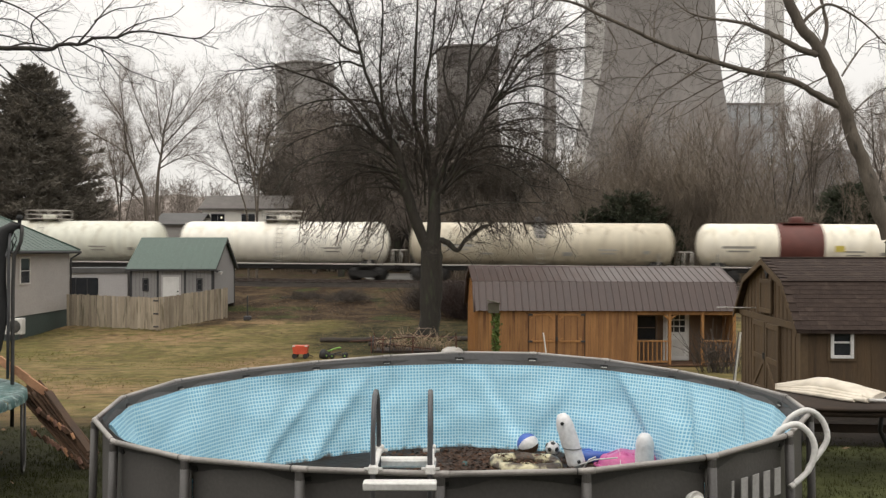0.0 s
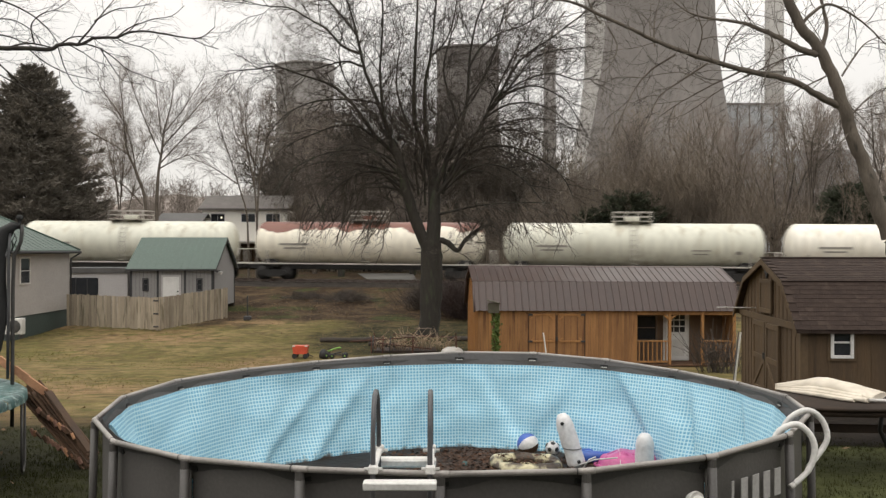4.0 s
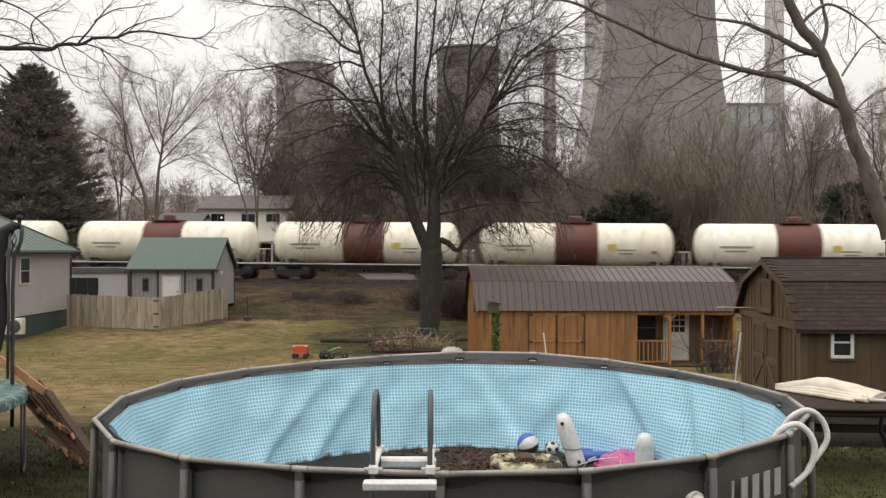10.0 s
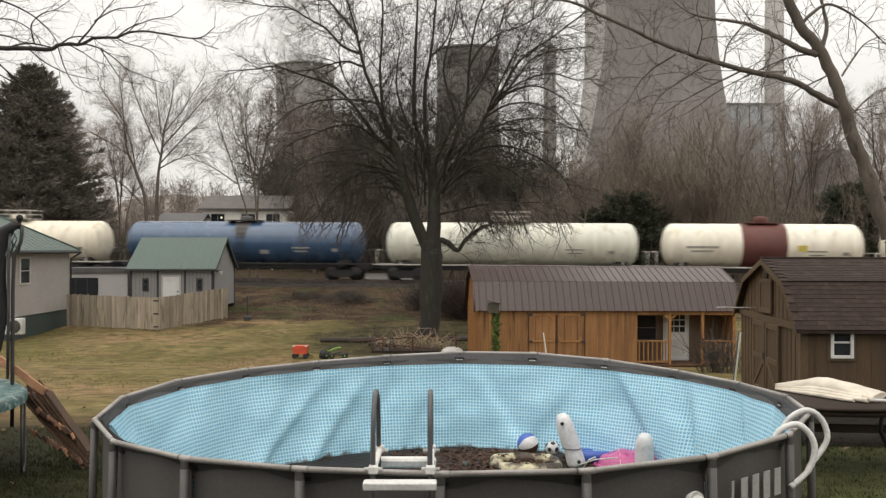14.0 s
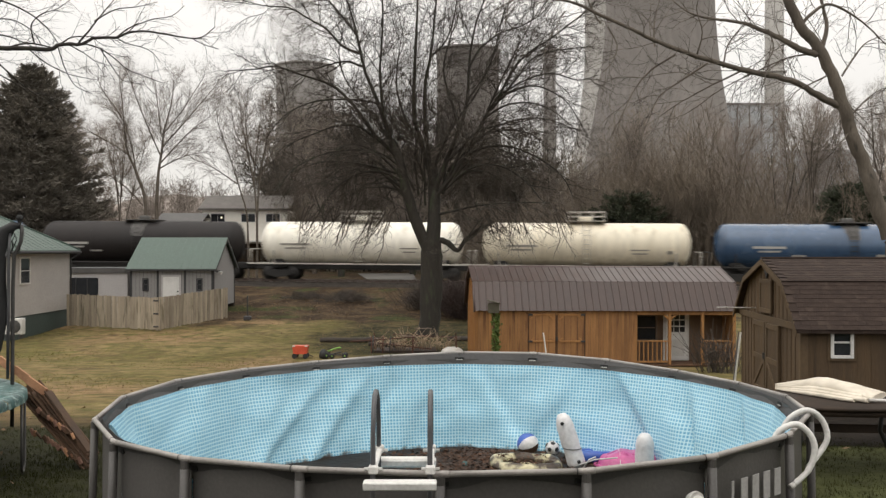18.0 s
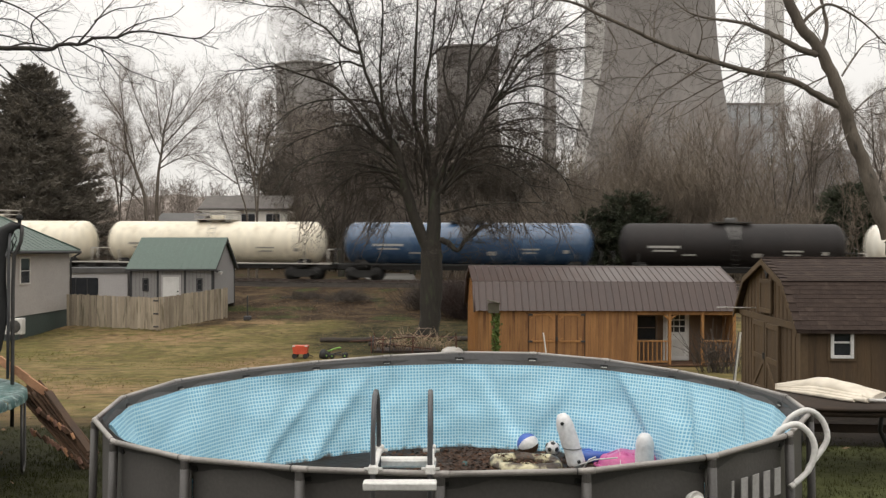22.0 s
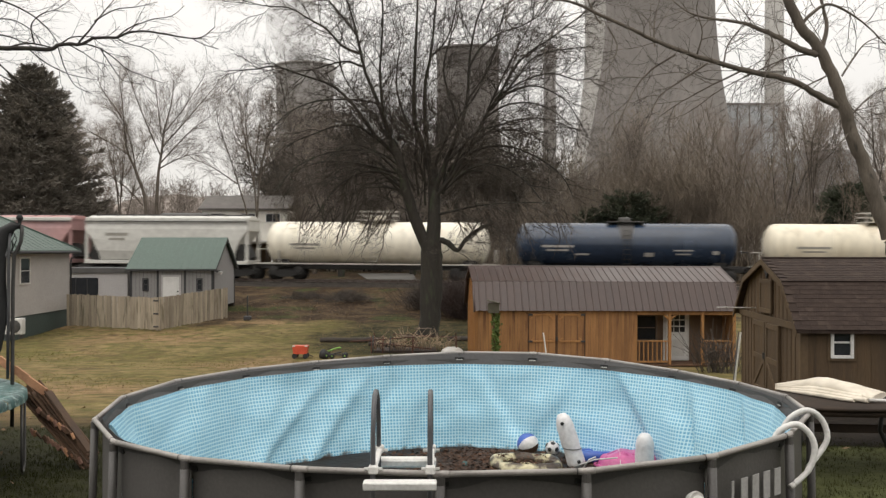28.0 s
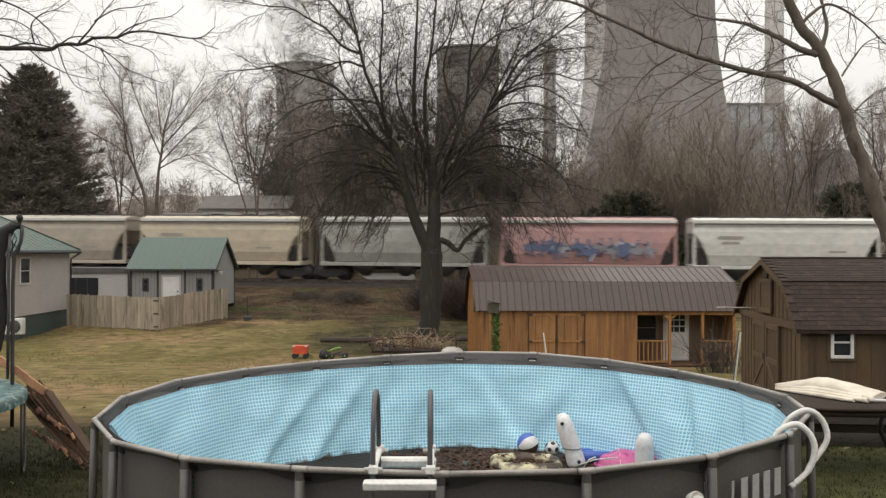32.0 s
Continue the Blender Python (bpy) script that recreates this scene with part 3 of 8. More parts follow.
def railing(bm, x0, x1, y0, y1, z, h, r=0.03, n=3):
    for zz in (z + h * 0.5, z + h):
        tube(bm, [(x0, y0, zz), (x1, y0, zz), (x1, y1, zz), (x0, y1, zz)], r, 5, closed=True)
    for i in range(n + 1):
        x = x0 + (x1 - x0) * i / n
        for y in (y0, y1):
            rod(bm, (x, y, z), (x, y, z + h), r, seg=5)


def tank_car(s, length, paint, words, top="platform", band=False, sill="sill_white", marks="mark_dark", seed=0):
    """A tank car on its rails; s: place of its middle at 16 s, length: of the tank."""
    rnd = random.Random(seed)
    car = thing("tank_car", words, "railway car", track_pose(s), group="cars of the freight train")
    R, zc, hl = 1.53, 2.68, length / 2
    head = 0.75
    prof = [(0.001, -hl)] + [(R * math.sin(a), -hl + head * (1 - math.cos(a))) for a in (i * math.pi / 16 for i in range(1, 9))]
    prof += [(R, -hl + head + (length - 2 * head) * i / 6) for i in range(1, 6)]
    prof += [(r, -h) for r, h in prof[8::-1]]
    bm = bmesh.new()
    lathe(bm, prof, 40, "X", Matrix.Translation((0, 0, zc)))
    tank = part("tank", bm, paint, car)
    for i in range(1, 4):
        bm = bmesh.new()
        x = -hl + head + (length - 2 * head) * i / 4
        lathe(bm, [(R, x - 0.03), (R + 0.012, x - 0.02), (R + 0.012, x + 0.02), (R, x + 0.03)], 40, "X", Matrix.Translation((0, 0, zc)))
        part("weld_seam", bm, paint, tank)
    # frame
    fl = hl + 0.75
    bm = bmesh.new()
    box(bm, (0, 0, 0.92), (2 * fl, 0.62, 0.34), bev=0.03)
    for x in (-hl + 1.6, hl - 1.6):
        box(bm, (x, 0, 1.12), (0.55, 2.4, 0.42), bev=0.04)
    for x in (-fl, fl):
        box(bm, (x * 0.985, 0, 1.0), (0.18, 2.7, 0.3), bev=0.03)
    part("frame", bm, "underframe", car)
    for y in (-1.42, 1.42):
        bm = bmesh.new()
        box(bm, (0, y, 1.16), (2 * fl, 0.16, 0.1), bev=0.015)
        part("side_sill", bm, sill, car)
    for x in (-1, 1):
        for y in (-1.3, 1.3):
            rodpart("grab_post", sill, car, (x * (hl - 1.2), y, 1.1), (x * (hl - 1.2), y * 1.13, 2.1), 0.055, 6)
        bm = bmesh.new()
        tube(bm, [(x * (fl - 0.25), -1.3, 1.1), (x * (fl - 0.25), -1.3, 2.2), (x * (fl - 0.25), 1.3, 2.2), (x * (fl - 0.25), 1.3, 1.1)], 0.045, 6)
        part("end_handrail", bm, sill, car)
        bm = bmesh.new()
        box(bm, (x * (hl - 1.3), 0, 1.4), (0.9, 1.9, 0.4), bev=0.06)
        part("saddle", bm, "underframe", car)
        bm = bmesh.new()
        box(bm, (x * (fl + 0.3), 0, 0.86), (0.75, 0.22, 0.28), bev=0.05)
        box(bm, (x * (fl + 0.68), 0.06, 0.86), (0.3, 0.36, 0.36), bev=0.08)
        part("coupler", bm, "underframe", car)
        truck(car, x * (hl - 1.5))
    if not band:
        for y in (-1, 1):
            bm = bmesh.new()
            for dx in (-0.22, 0.22):
                tube(bm, [(dx, y * 1.5, 1.2), (dx, y * 1.62, 2.4), (dx, y * 1.5, 3.3), (dx, y * 1.0, 4.05), (dx, y * 0.75, 4.25)], 0.025, 5)
            for i in range(8):
                z = 1.35 + 0.33 * i
                yy = 1.58 if z < 3 else 1.58 - (z - 3) * 0.42
                rod(bm, (-0.22, y * yy, z), (0.22, y * yy, z), 0.02, seg=5)
            part("ladder", bm, sill, car)
    ztop = zc + R
    if top == "platform":
        bm = bmesh.new()
        box(bm, (0, 0, ztop + 0.12), (2.7, 1.9, 0.06), bev=0.01)
        for x in (-1.2, 1.2):
            box(bm, (x, 0, ztop - 0.02), (0.08, 1.5, 0.24))
        part("platform", bm, sill, car)
        bm = bmesh.new()
        railing(bm, -1.32, 1.32, -0.92, 0.92, ztop + 0.15, 0.62, n=3)
        part("guard_rail", bm, sill, car)
        bm = bmesh.new()
        lathe(bm, [(0.5, -0.1), (0.5, 0.42), (0.46, 0.48), (0.1, 0.52)], 16, m=Matrix.Translation((0, 0, ztop)))
        part("dome_housing", bm, paint, car)
    elif top == "low":
        bm = bmesh.new()
        box(bm, (0, 0, ztop + 0.08), (2.6, 1.7, 0.06), bev=0.01)
        for x in (-1.1, 1.1):
            box(bm, (x, 0, ztop - 0.02), (0.08, 1.4, 0.2))
        part("platform", bm, "grime", car)
        bm = bmesh.new()
        lathe(bm, [(0.42, -0.1), (0.42, 0.34), (0.38, 0.4), (0.1, 0.42)], 16, m=Matrix.Translation((0, 0, ztop)))
        part("dome_housing", bm, "grime", car)
        for y in (-1, 1):
            bm = bmesh.new()
            for k in range(10):
                a = 0.25 + k * 0.11
                ang = math.pi / 2 - a
                box(bm, (rnd.uniform(-0.05, 0.05), y * (R + 0.005) * math.cos(ang), zc + (R + 0.005) * math.sin(ang)), (1.3 - 0.06 * k, 0.18, 0.012),
                    (-y * math.degrees(a), 0, 0))
            part("spill_stain", bm, "grime", tank)
    if band:
        bm = bmesh.new()
        lathe(bm, [(R, -1.5), (R + 0.02, -1.49), (R + 0.02, 1.49), (R, 1.5)], 40, "X", Matrix.Translation((0, 0, zc)))
        part("band", bm, "tank_red", tank, "dull red-brown painted band")
        bm = bmesh.new()
        lathe(bm, [(0.46, -0.12), (0.46, 0.4), (0.42, 0.48), (0.1, 0.52)], 18, m=Matrix.Translation((0, 0, ztop)))
        box(bm, (0, 0, ztop + 0.05), (2.3, 1.5, 0.06), bev=0.01)
        part("dome_housing", bm, "tank_red", car)
    # lettering as bars on the yard side
    def bar(x, z, w, h, paint_):
        a = math.asin((z - zc) / R)
        bm_ = bmesh.new()
        box(bm_, (x, -(R + 0.008) * math.cos(a), zc + (R + 0.008) * math.sin(a)), (w, 0.012, h), (-math.degrees(a), 0, 0))
        part("marking", bm_, paint_, tank)
    side = rnd.choice((-1, 1))
    bar(-hl * 0.62, 2.55, 2.2, 0.16, marks)
    bar(-hl * 0.62, 2.28, 1.5, 0.12, marks)
    bar(hl * 0.5, 2.3, 1.3, 0.1, marks)
    bar(hl * 0.5, 2.05, 1.0, 0.1, marks)
    bar(hl * 0.78, 2.15, 0.4, 0.24, "mark_dark" if marks == "mark_dark" else "mark_white")
    if band:
        bar(hl * 0.36, 2.5, 0.62, 0.42, "mark_yellow")
    if marks == "mark_white":
        bar(hl * 0.2, 2.0, 0.62, 0.3, "mark_white")
        bar(-hl * 0.4, 2.0, 0.9, 0.12, "mark_white")
    CARS.append((car, s))
    return car


def hopper_car(s, length, paint, words, graffiti=False, seed=0):
    rnd = random.Random(seed)
    car = thing("hopper_car", words, "railway car", track_pose(s), group="cars of the freight train")
    hl = length / 2 - 0.08
    # curved side sheets between the slope sheets, drawn as sections along the car
    bm = bmesh.new()
    sect = [(-1.0, 1.2), (-1.36, 1.35), (-1.56, 2.0), (-1.6, 2.8), (-1.56, 3.6), (-1.36, 4.3), (-1.25, 4.42), (-0.5, 4.6)]
    sect = sect + [(-y, z) for y, z in sect[::-1]]
    rows = []
    for x, cut in ((-hl, 3.5), (-hl + 0.2, 3.3), (-hl + 0.6, 2.65), (-hl + 0.9, 1.9), (-hl + 1.05, 1.2), (0, 1.2), (hl - 1.05, 1.2), (hl - 0.9, 1.9), (hl - 0.6, 2.65), (hl - 0.2, 3.3), (hl, 3.5)):
        rows.append([bm.verts.new((x, y * (0.985 if z < cut else 1), max(z, cut))) for y, z in sect])
    for a, b in zip(rows, rows[1:]):
        for j in range(len(sect)):
            k = (j + 1) % len(sect)
            bm.faces.new((a[j], a[k], b[k], b[j]))
    bm.faces.new(rows[0][::-1])
    bm.faces.new(rows[-1])
    body = part("body", bm, paint, car)
    bm = bmesh.new()
    box(bm, (0, 0, 4.66), (2 * hl - 0.3, 0.62, 0.08), bev=0.01)
    for i in range(9):
        box(bm, (-hl + 0.6 + i * (length - 1.2) / 8, 0, 4.62), (0.1, 1.6, 0.08))
    part("roof_walk", bm, "galvanised", car)
    for i in range(4):
        bm = bmesh.new()
        lathe(bm, [(0.42, 0), (0.42, 0.12), (0.36, 0.16), (0.05, 0.18)], 14, m=Matrix.Translation((-hl + 1.8 + i * (length - 3.6) / 3, 0.72, 4.5)))
        part("roof_hatch", bm, paint, car)
    for y in (-1.52, 1.52):
        bm = bmesh.new()
        box(bm, (0, y, 1.18), (2 * hl + 0.1, 0.12, 0.26), bev=0.02)
        part("side_sill", bm, paint, car)
        bm = bmesh.new()
        box(bm, (0, y * 0.93, 4.3), (2 * hl + 0.06, 0.2, 0.24), bev=0.03)
        part("top_chord", bm, "hopper_light", car)
        # dark strip painted in for the shadow below the top chord
        boxpart("drip_edge", "grime", car, (0, y * 1.03, 4.13), (2 * hl, 0.12, 0.05))
    for x in (-1, 1):
        bm = bmesh.new()
        for y in (-1.42, 1.42):
            box(bm, (x * (hl - 0.05), y, 2.75), (0.2, 0.12, 3.1), bev=0.01)
        box(bm, (x * (hl + 0.04), 0, 4.35), (0.12, 2.7, 0.12))
        box(bm, (x * (hl - 0.1), 0, 1.2), (0.3, 2.9, 0.28), bev=0.02)
        for i in range(7):
            rod(bm, (x * hl, -1.4, 1.4 + 0.42 * i), (x * hl, -0.95, 1.4 + 0.42 * i), 0.02, seg=5)
        part("end_ladder", bm, paint, car)
        # slope sheet near black: darkness of the open end put into its colour
        bm = bmesh.new()
        box(bm, (x * (hl - 0.85), 0, 2.0), (0.9, 2.5, 1.6), (0, -x * 32, 0))
        part("slope_sheet", bm, "underframe", car)
        bm = bmesh.new()
        box(bm, (x * (hl + 0.3), 0, 0.86), (0.66, 0.22, 0.28), bev=0.05)
        part("coupler", bm, "underframe", car)
        truck(car, x * (hl - 0.6))
    for i in range(3):
        bm = bmesh.new()
        x = (i - 1) * (length - 4.4) / 2.6
        lathe(bm, [(0.35, 0.3), (0.45, 0.4), (1.5, 1.25)], 4, m=Matrix.Translation((x, 0, 0)) @ pose(0, 0, 0, 0, 0, 45))
        part("outlet_bay", bm, "grime", car)
    bm = bmesh.new()
    box(bm, (0, 0, 0.95), (2 * hl, 0.6, 0.3))
    part("centre_sill", bm, "underframe", car)
    def bar(x, z, w, h, paint_, rot=0.0, name="marking"):
        y = -1.615 if 2 < z < 3.6 else -1.6
        bm_ = bmesh.new()
        box(bm_, (x, y, z), (w, 0.012, h), (0, rot, 0))
        part(name, bm_, paint_, body)
    if not graffiti:
        bar(-hl * 0.6, 3.2, 1.7, 0.22, "mark_dark")
        bar(-hl * 0.6, 2.85, 1.2, 0.16, "mark_dark")
        bar(hl * 0.55, 2.3, 1.1, 0.12, "mark_dark")
    else:
        def letter(x, z, w, h, paint_, rot, lift):
            bm_ = bmesh.new()
            box(bm_, (0, 0, 0), (w, 0.01, h))
            bmesh.ops.bevel(bm_, geom=[e for e in bm_.edges if abs(e.verts[0].co.y - e.verts[1].co.y) > 0.005], offset=min(w, h) * 0.42, segments=5, affect="EDGES")
            bm_.transform(pose(x, -1.62 - lift, z, 0, rot, 0))
            part("painted_stroke", bm_, paint_, body)
        for k in range(11):
            x = -hl + 1.7 + (length - 3.4) * (k + 0.5) / 11
            w, h, turn = rnd.uniform(0.85, 1.15), rnd.uniform(1.1, 1.6), rnd.uniform(-18, 18)
            z = 2.35 + rnd.uniform(-0.12, 0.15)
            letter(x, z, w + 0.12, h + 0.12, "paint_dark" if k % 3 == 0 else "paint_blue", turn, 0.004 + 0.001 * k)
            letter(x, z, w, h, rnd.choice(("paint_lilac", "paint_blue", "paint_lilac")), turn, 0.020 + 0.001 * k)
            for _ in range(3):
                letter(x + rnd.uniform(-0.3, 0.3), z + rnd.uniform(-0.5, 0.5), rnd.uniform(0.3, 0.7), rnd.uniform(0.08, 0.16), rnd.choice(("paint_dark", "paint_blue", "paint_pale")), rnd.uniform(-70, 70), 0.034 + 0.001 * k)
    CARS.append((car, s))
    return car


def build_train():
    t = [
        (142.23, 18.14, "tank_grey", "pale grey tank car with a railed top platform", {}),
        (160.47, 15.53, "tank_bright", "bright white tank car with a railed top platform", {}),
        (179.2, 18.71, "tank_cream", "dirty beige tank car with a low top walkway", dict(top="low", marks="mark_white")),
        (196.9, 13.6, "tank_white", "white tank car with a red-brown middle band", dict(band=True, top="")),
        (123.41, 16.84, "tank_rust", "white tank car with rust along its top", {}),
        (105.27, 16.46, "tank_grey", "greenish white tank car with a top platform", {}),
        (88.68, 13.6, "tank_bright", "white tank car with a red-brown middle band", dict(band=True, top="")),
        (73.65, 13.62, "tank_white", "white tank car with a red-brown middle band", dict(band=True, top="")),
        (58.53, 13.55, "tank_white", "white tank car with a red-brown middle band", dict(band=True, top="")),
        (43.6, 13.58, "tank_white", "white tank car with a red-brown middle band", dict(band=True, top="")),
        (26.23, 17.98, "tank_grey", "long greenish white tank car with a top platform", {}),
        (6.71, 17.88, "tank_blue", "long blue tank car with a dark stain below its hatch", dict(top="low", sill="underframe", marks="mark_white")),
        (-11.15, 14.61, "tank_cream_light", "cream tank car with a railed top platform", {}),
        (-27.3, 14.77, "tank_bright", "white tank car with a railed top platform", {}),
        (-43.83, 15.33, "tank_black", "black tank car with small white markings", dict(top="low", sill="underframe", marks="mark_white")),
        (-62.28, 17.95, "tank_blue", "long blue tank car with a dark stain below its hatch", dict(top="low", sill="underframe", marks="mark_white")),
        (-80.89, 16.32, "tank_cream_light", "cream-white tank car with a railed top platform", {}),
        (-98.33, 15.68, "tank_cream_light", "cream-white tank car with a railed top platform", {}),
        (-115.69, 15.42, "tank_navy", "dark navy tank car with small pale markings", dict(top="low", sill="underframe", marks="mark_white")),
        (-133.41, 16.29, "tank_white", "off-white tank car with a railed top platform", {}),
    ]
    for i, (s, ln, paint, words, more) in enumerate(t):
        tank_car(s, ln, paint, words, seed=i, **more)
    hopper_car(-148.84, 12.4, "hopper_light", "light grey covered hopper car", seed=31)
    hopper_car(-162.15, 12.2, "graffiti_pink", "covered hopper car painted over in pink and blue", True, seed=32)
    hopper_car(-175.14, 12.0, "hopper_worn", "stained grey covered hopper car", seed=33)
    hopper_car(-188.55, 12.1, "hopper_tan", "tan covered hopper car", seed=34)
    hopper_car(-201.7, 12.1, "hopper_dun", "dull brown-grey covered hopper car", seed=35)


build_train()

# ---- power station ----
def cooling_tower(x, y, words, cast="concrete"):
    t = thing("cooling_tower", words, "cooling tower", pose(x, y, 0), group="cooling towers of the power station")
    prof = []
    for i in range(25):
        z = 9 + 141 * i / 24
        prof.append((math.sqrt(22.8 ** 2 + ((z - 115) / (3.3 if z < 115 else 5.0)) ** 2), z))
    inner = [(r - 0.9, z) for r, z in prof[::-1]]
    bm = bmesh.new()
    ring = prof + inner
    seg = 72
    rows = [[bm.verts.new((r * math.cos(2 * math.pi * j / seg), r * math.sin(2 * math.pi * j / seg), z)) for j in range(seg)] for r, z in ring]
    for i in range(len(rows)):
        a, b = rows[i], rows[(i + 1) % len(rows)]
        for j in range(seg):
            bm.faces.new((a[j], a[(j + 1) % seg], b[(j + 1) % seg], b[j])).smooth = True
    part("shell", bm, cast, t, "weathered grey concrete shell")
    bm = bmesh.new()
    r = prof[-1][0]
    lathe(bm, [(r - 0.8, 148.6), (r + 0.7, 148.6), (r + 0.7, 150.4), (r - 0.8, 150.4)], 72)
    part("rim_ring", bm, cast, t)
    bm = bmesh.new()
    r0, r1 = prof[0][0], prof[0][0] + 2.2
    for j in range(36):
        a, b = 2 * math.pi * j / 36, 2 * math.pi * (j + 1) / 36
        m_ = (a + b) / 2
        rod(bm, (r1 * math.cos(a), r1 * math.sin(a), 0), (r0 * math.cos(m_), r0 * math.sin(m_), 9.2), 0.5, seg=6)
        rod(bm, (r1 * math.cos(b), r1 * math.sin(b), 0), (r0 * math.cos(m_), r0 * math.sin(m_), 9.2), 0.5, seg=6)
    part("leg_ring", bm, "concrete", t)
    return t


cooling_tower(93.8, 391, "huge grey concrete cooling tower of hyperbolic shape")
cooling_tower(99.3, 485, "grey concrete cooling tower behind another, paled by painted haze", "haze_concrete")
cooling_tower(-111.6, 732, "distant grey concrete cooling tower giving off steam", "light_haze_concrete")
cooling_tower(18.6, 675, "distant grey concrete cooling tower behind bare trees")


def chimney(x, y, h, r, cast):
    t = thing("chimney_stack", "tall slender concrete chimney stack", "chimney", pose(x, y, 0), group="chimney stacks of the power station")
    bm = bmesh.new()
    lathe(bm, [(r * 1.35, 0), (r * 1.12, h * 0.4), (r, h), (r * 0.8, h), (r * 0.8, h - 6)], 32)
    part("shaft", bm, cast, t)
    for f in (0.45, 0.7, 0.97):
        bm = bmesh.new()
        rr = r * (1.16 if f < 0.5 else 1.07 if f < 0.9 else 1.02)
        lathe(bm, [(rr - 0.3, h * f), (rr + 0.9, h * f), (rr + 0.9, h * f + 0.8), (rr - 0.3, h * f + 0.8)], 32)
        part("gallery", bm, cast, t)


chimney(82.7, 700, 160, 4.6, "stack_concrete")
chimney(165, 450, 200, 4.2, "haze_concrete")


def boiler_house():
    t = thing("boiler_house", "pale metal-clad boiler house of the power station", "power plant", pose(139, 425, 0))
    boxpart("hall", "plant_wall", t, (0, 0, 34), (26, 30, 68))
    boxpart("upper_hall", "plant_wall", t, (34, 5, 24), (42, 30, 48))
    boxpart("roof_edge", "stack_concrete", t, (0, 0, 68.3), (27, 31, 1))
    for i in range(5):
        boxpart("cladding_rib", "stack_concrete", t, (-11 + i * 5.5, -15.2, 34), (0.5, 0.4, 67))


boiler_house()
# low green-grey plant building seen through the branches
bm = bmesh.new()
box(bm, (0, 0, 40), (22, 25, 80), bev=0.5)
solid("precipitator_house", bm, "plant_wall", "pale grey power station building", "power plant", pose(118, 720, 0))

# ---- bare trees ----
class Wood:
    """Collects tapered branches as thin tubes."""
    def __init__(self, seed):
        self.v, self.f, self.r = [], [], random.Random(seed)

    def branch(self, pts, r0, r1, seg):
        base, k = len(self.v), len(pts)
        side = None
        for i, p in enumerate(pts):
            t = (pts[min(i + 1, k - 1)] - pts[max(i - 1, 0)]).normalized()
            side = t.orthogonal().normalized() if side is None else (side - t * side.dot(t)).normalized()
            up = t.cross(side)
            rad = r0[i] if r1 is None else r0 + (r1 - r0) * i / (k - 1)
            for j in range(seg):
                a = 2 * math.pi * j / seg
                q = p + (side * math.cos(a) + up * math.sin(a)) * rad
                self.v.append((q.x, q.y, q.z))
        for i in range(k - 1):
            for j in range(seg):
                a, b = base + i * seg + j, base + i * seg + (j + 1) % seg
                self.f.append((a, b, b + seg, a + seg))

    def path(self, p, d, length, steps, wander, lift):
        pts, p, d = [p.copy()], p.copy(), d.normalized()
        for _ in range(steps):
            d = d + Vector((self.r.gauss(0, wander), self.r.gauss(0, wander), self.r.gauss(0, wander) + lift))
            d.normalize()
            p = p + d * (length / steps)
            pts.append(p.copy())
        return pts


class BareTree:
    """A tree drawn limb by limb: each limb is a line of (across, up) stops that bends back by deep metres, with its own twigs.
    twigs: rows, level by level, of how many a metre, length, spread in degrees, lift, wander, radius and steps."""
    def __init__(self, seed, twigs):
        self.w, self.tw, self.twigs = Wood(seed), Wood(seed + 1), twigs

    def limb(self, r0, r1, *stops, deep=0.0, start=0.12, sides=8):
        n_ = len(stops) - 1
        P = [Vector((x, deep * (i / n_) ** 1.3, z)) for i, (x, z) in enumerate(stops)]
        line, rad = [], []
        for i in range(n_):
            p0, p1, p2, p3 = P[max(i - 1, 0)], P[i], P[i + 1], P[min(i + 2, n_)]
            for k in range(4):
                u = k / 4
                q = 0.5 * ((2 * p1) + (p2 - p0) * u + (2 * p0 - 5 * p1 + 4 * p2 - p3) * u ** 2 + (3 * p1 - p0 - 3 * p2 + p3) * u ** 3)
                r = r0 + (r1 - r0) * ((i + u) / n_) ** 0.8
                line.append(q + Vector([self.w.r.gauss(0, (0.12 if r < 0.25 else 0.03) * r) for _ in range(3)]))
                rad.append(r * self.w.r.uniform(0.95, 1.06))
        line.append(P[-1])
        rad.append(r1)
        self.w.branch(line, rad, None, sides if r0 < 0.3 else 14)
        if start < 1:
            self.grow(line, rad, 0, start)

    def grow(self, line, rad, level, start):
        per, ln, spread, lift, wander, thick, steps = self.twigs[level]
        rn = self.w.r
        k = len(line) - 1
        total = sum((b - a).length for a, b in zip(line, line[1:])) * (1 - start)
        n_ = int(total * per + rn.random())
        for c in range(n_):
            f = start + (1 - start) * (c + rn.random()) / n_
            i = min(int(f * k), k - 1)
            p = line[i].lerp(line[i + 1], f * k - i)
            t = (line[i + 1] - line[i]).normalized()
            side = t.orthogonal().normalized()
            side.rotate(Matrix.Rotation(rn.uniform(0, 2 * math.pi), 3, t))
            a = radians(spread * rn.uniform(0.55, 1.35))
            r = min(thick * rn.uniform(0.75, 1.25), rad[i] * 0.7)
            steps_ = self.w.path(p, t * math.cos(a) + side * math.sin(a), ln * rn.uniform(0.5, 1.3) * (1.15 - 0.45 * f), steps, wander, lift)
            (self.w if level < 1 else self.tw).branch(steps_, r, r * 0.35, 5 if level == 0 else 3)
            if level + 1 < len(self.twigs):
                self.grow(steps_, [r * (1 - 0.65 * j / steps) for j in range(steps + 1)], level + 1, 0.12)

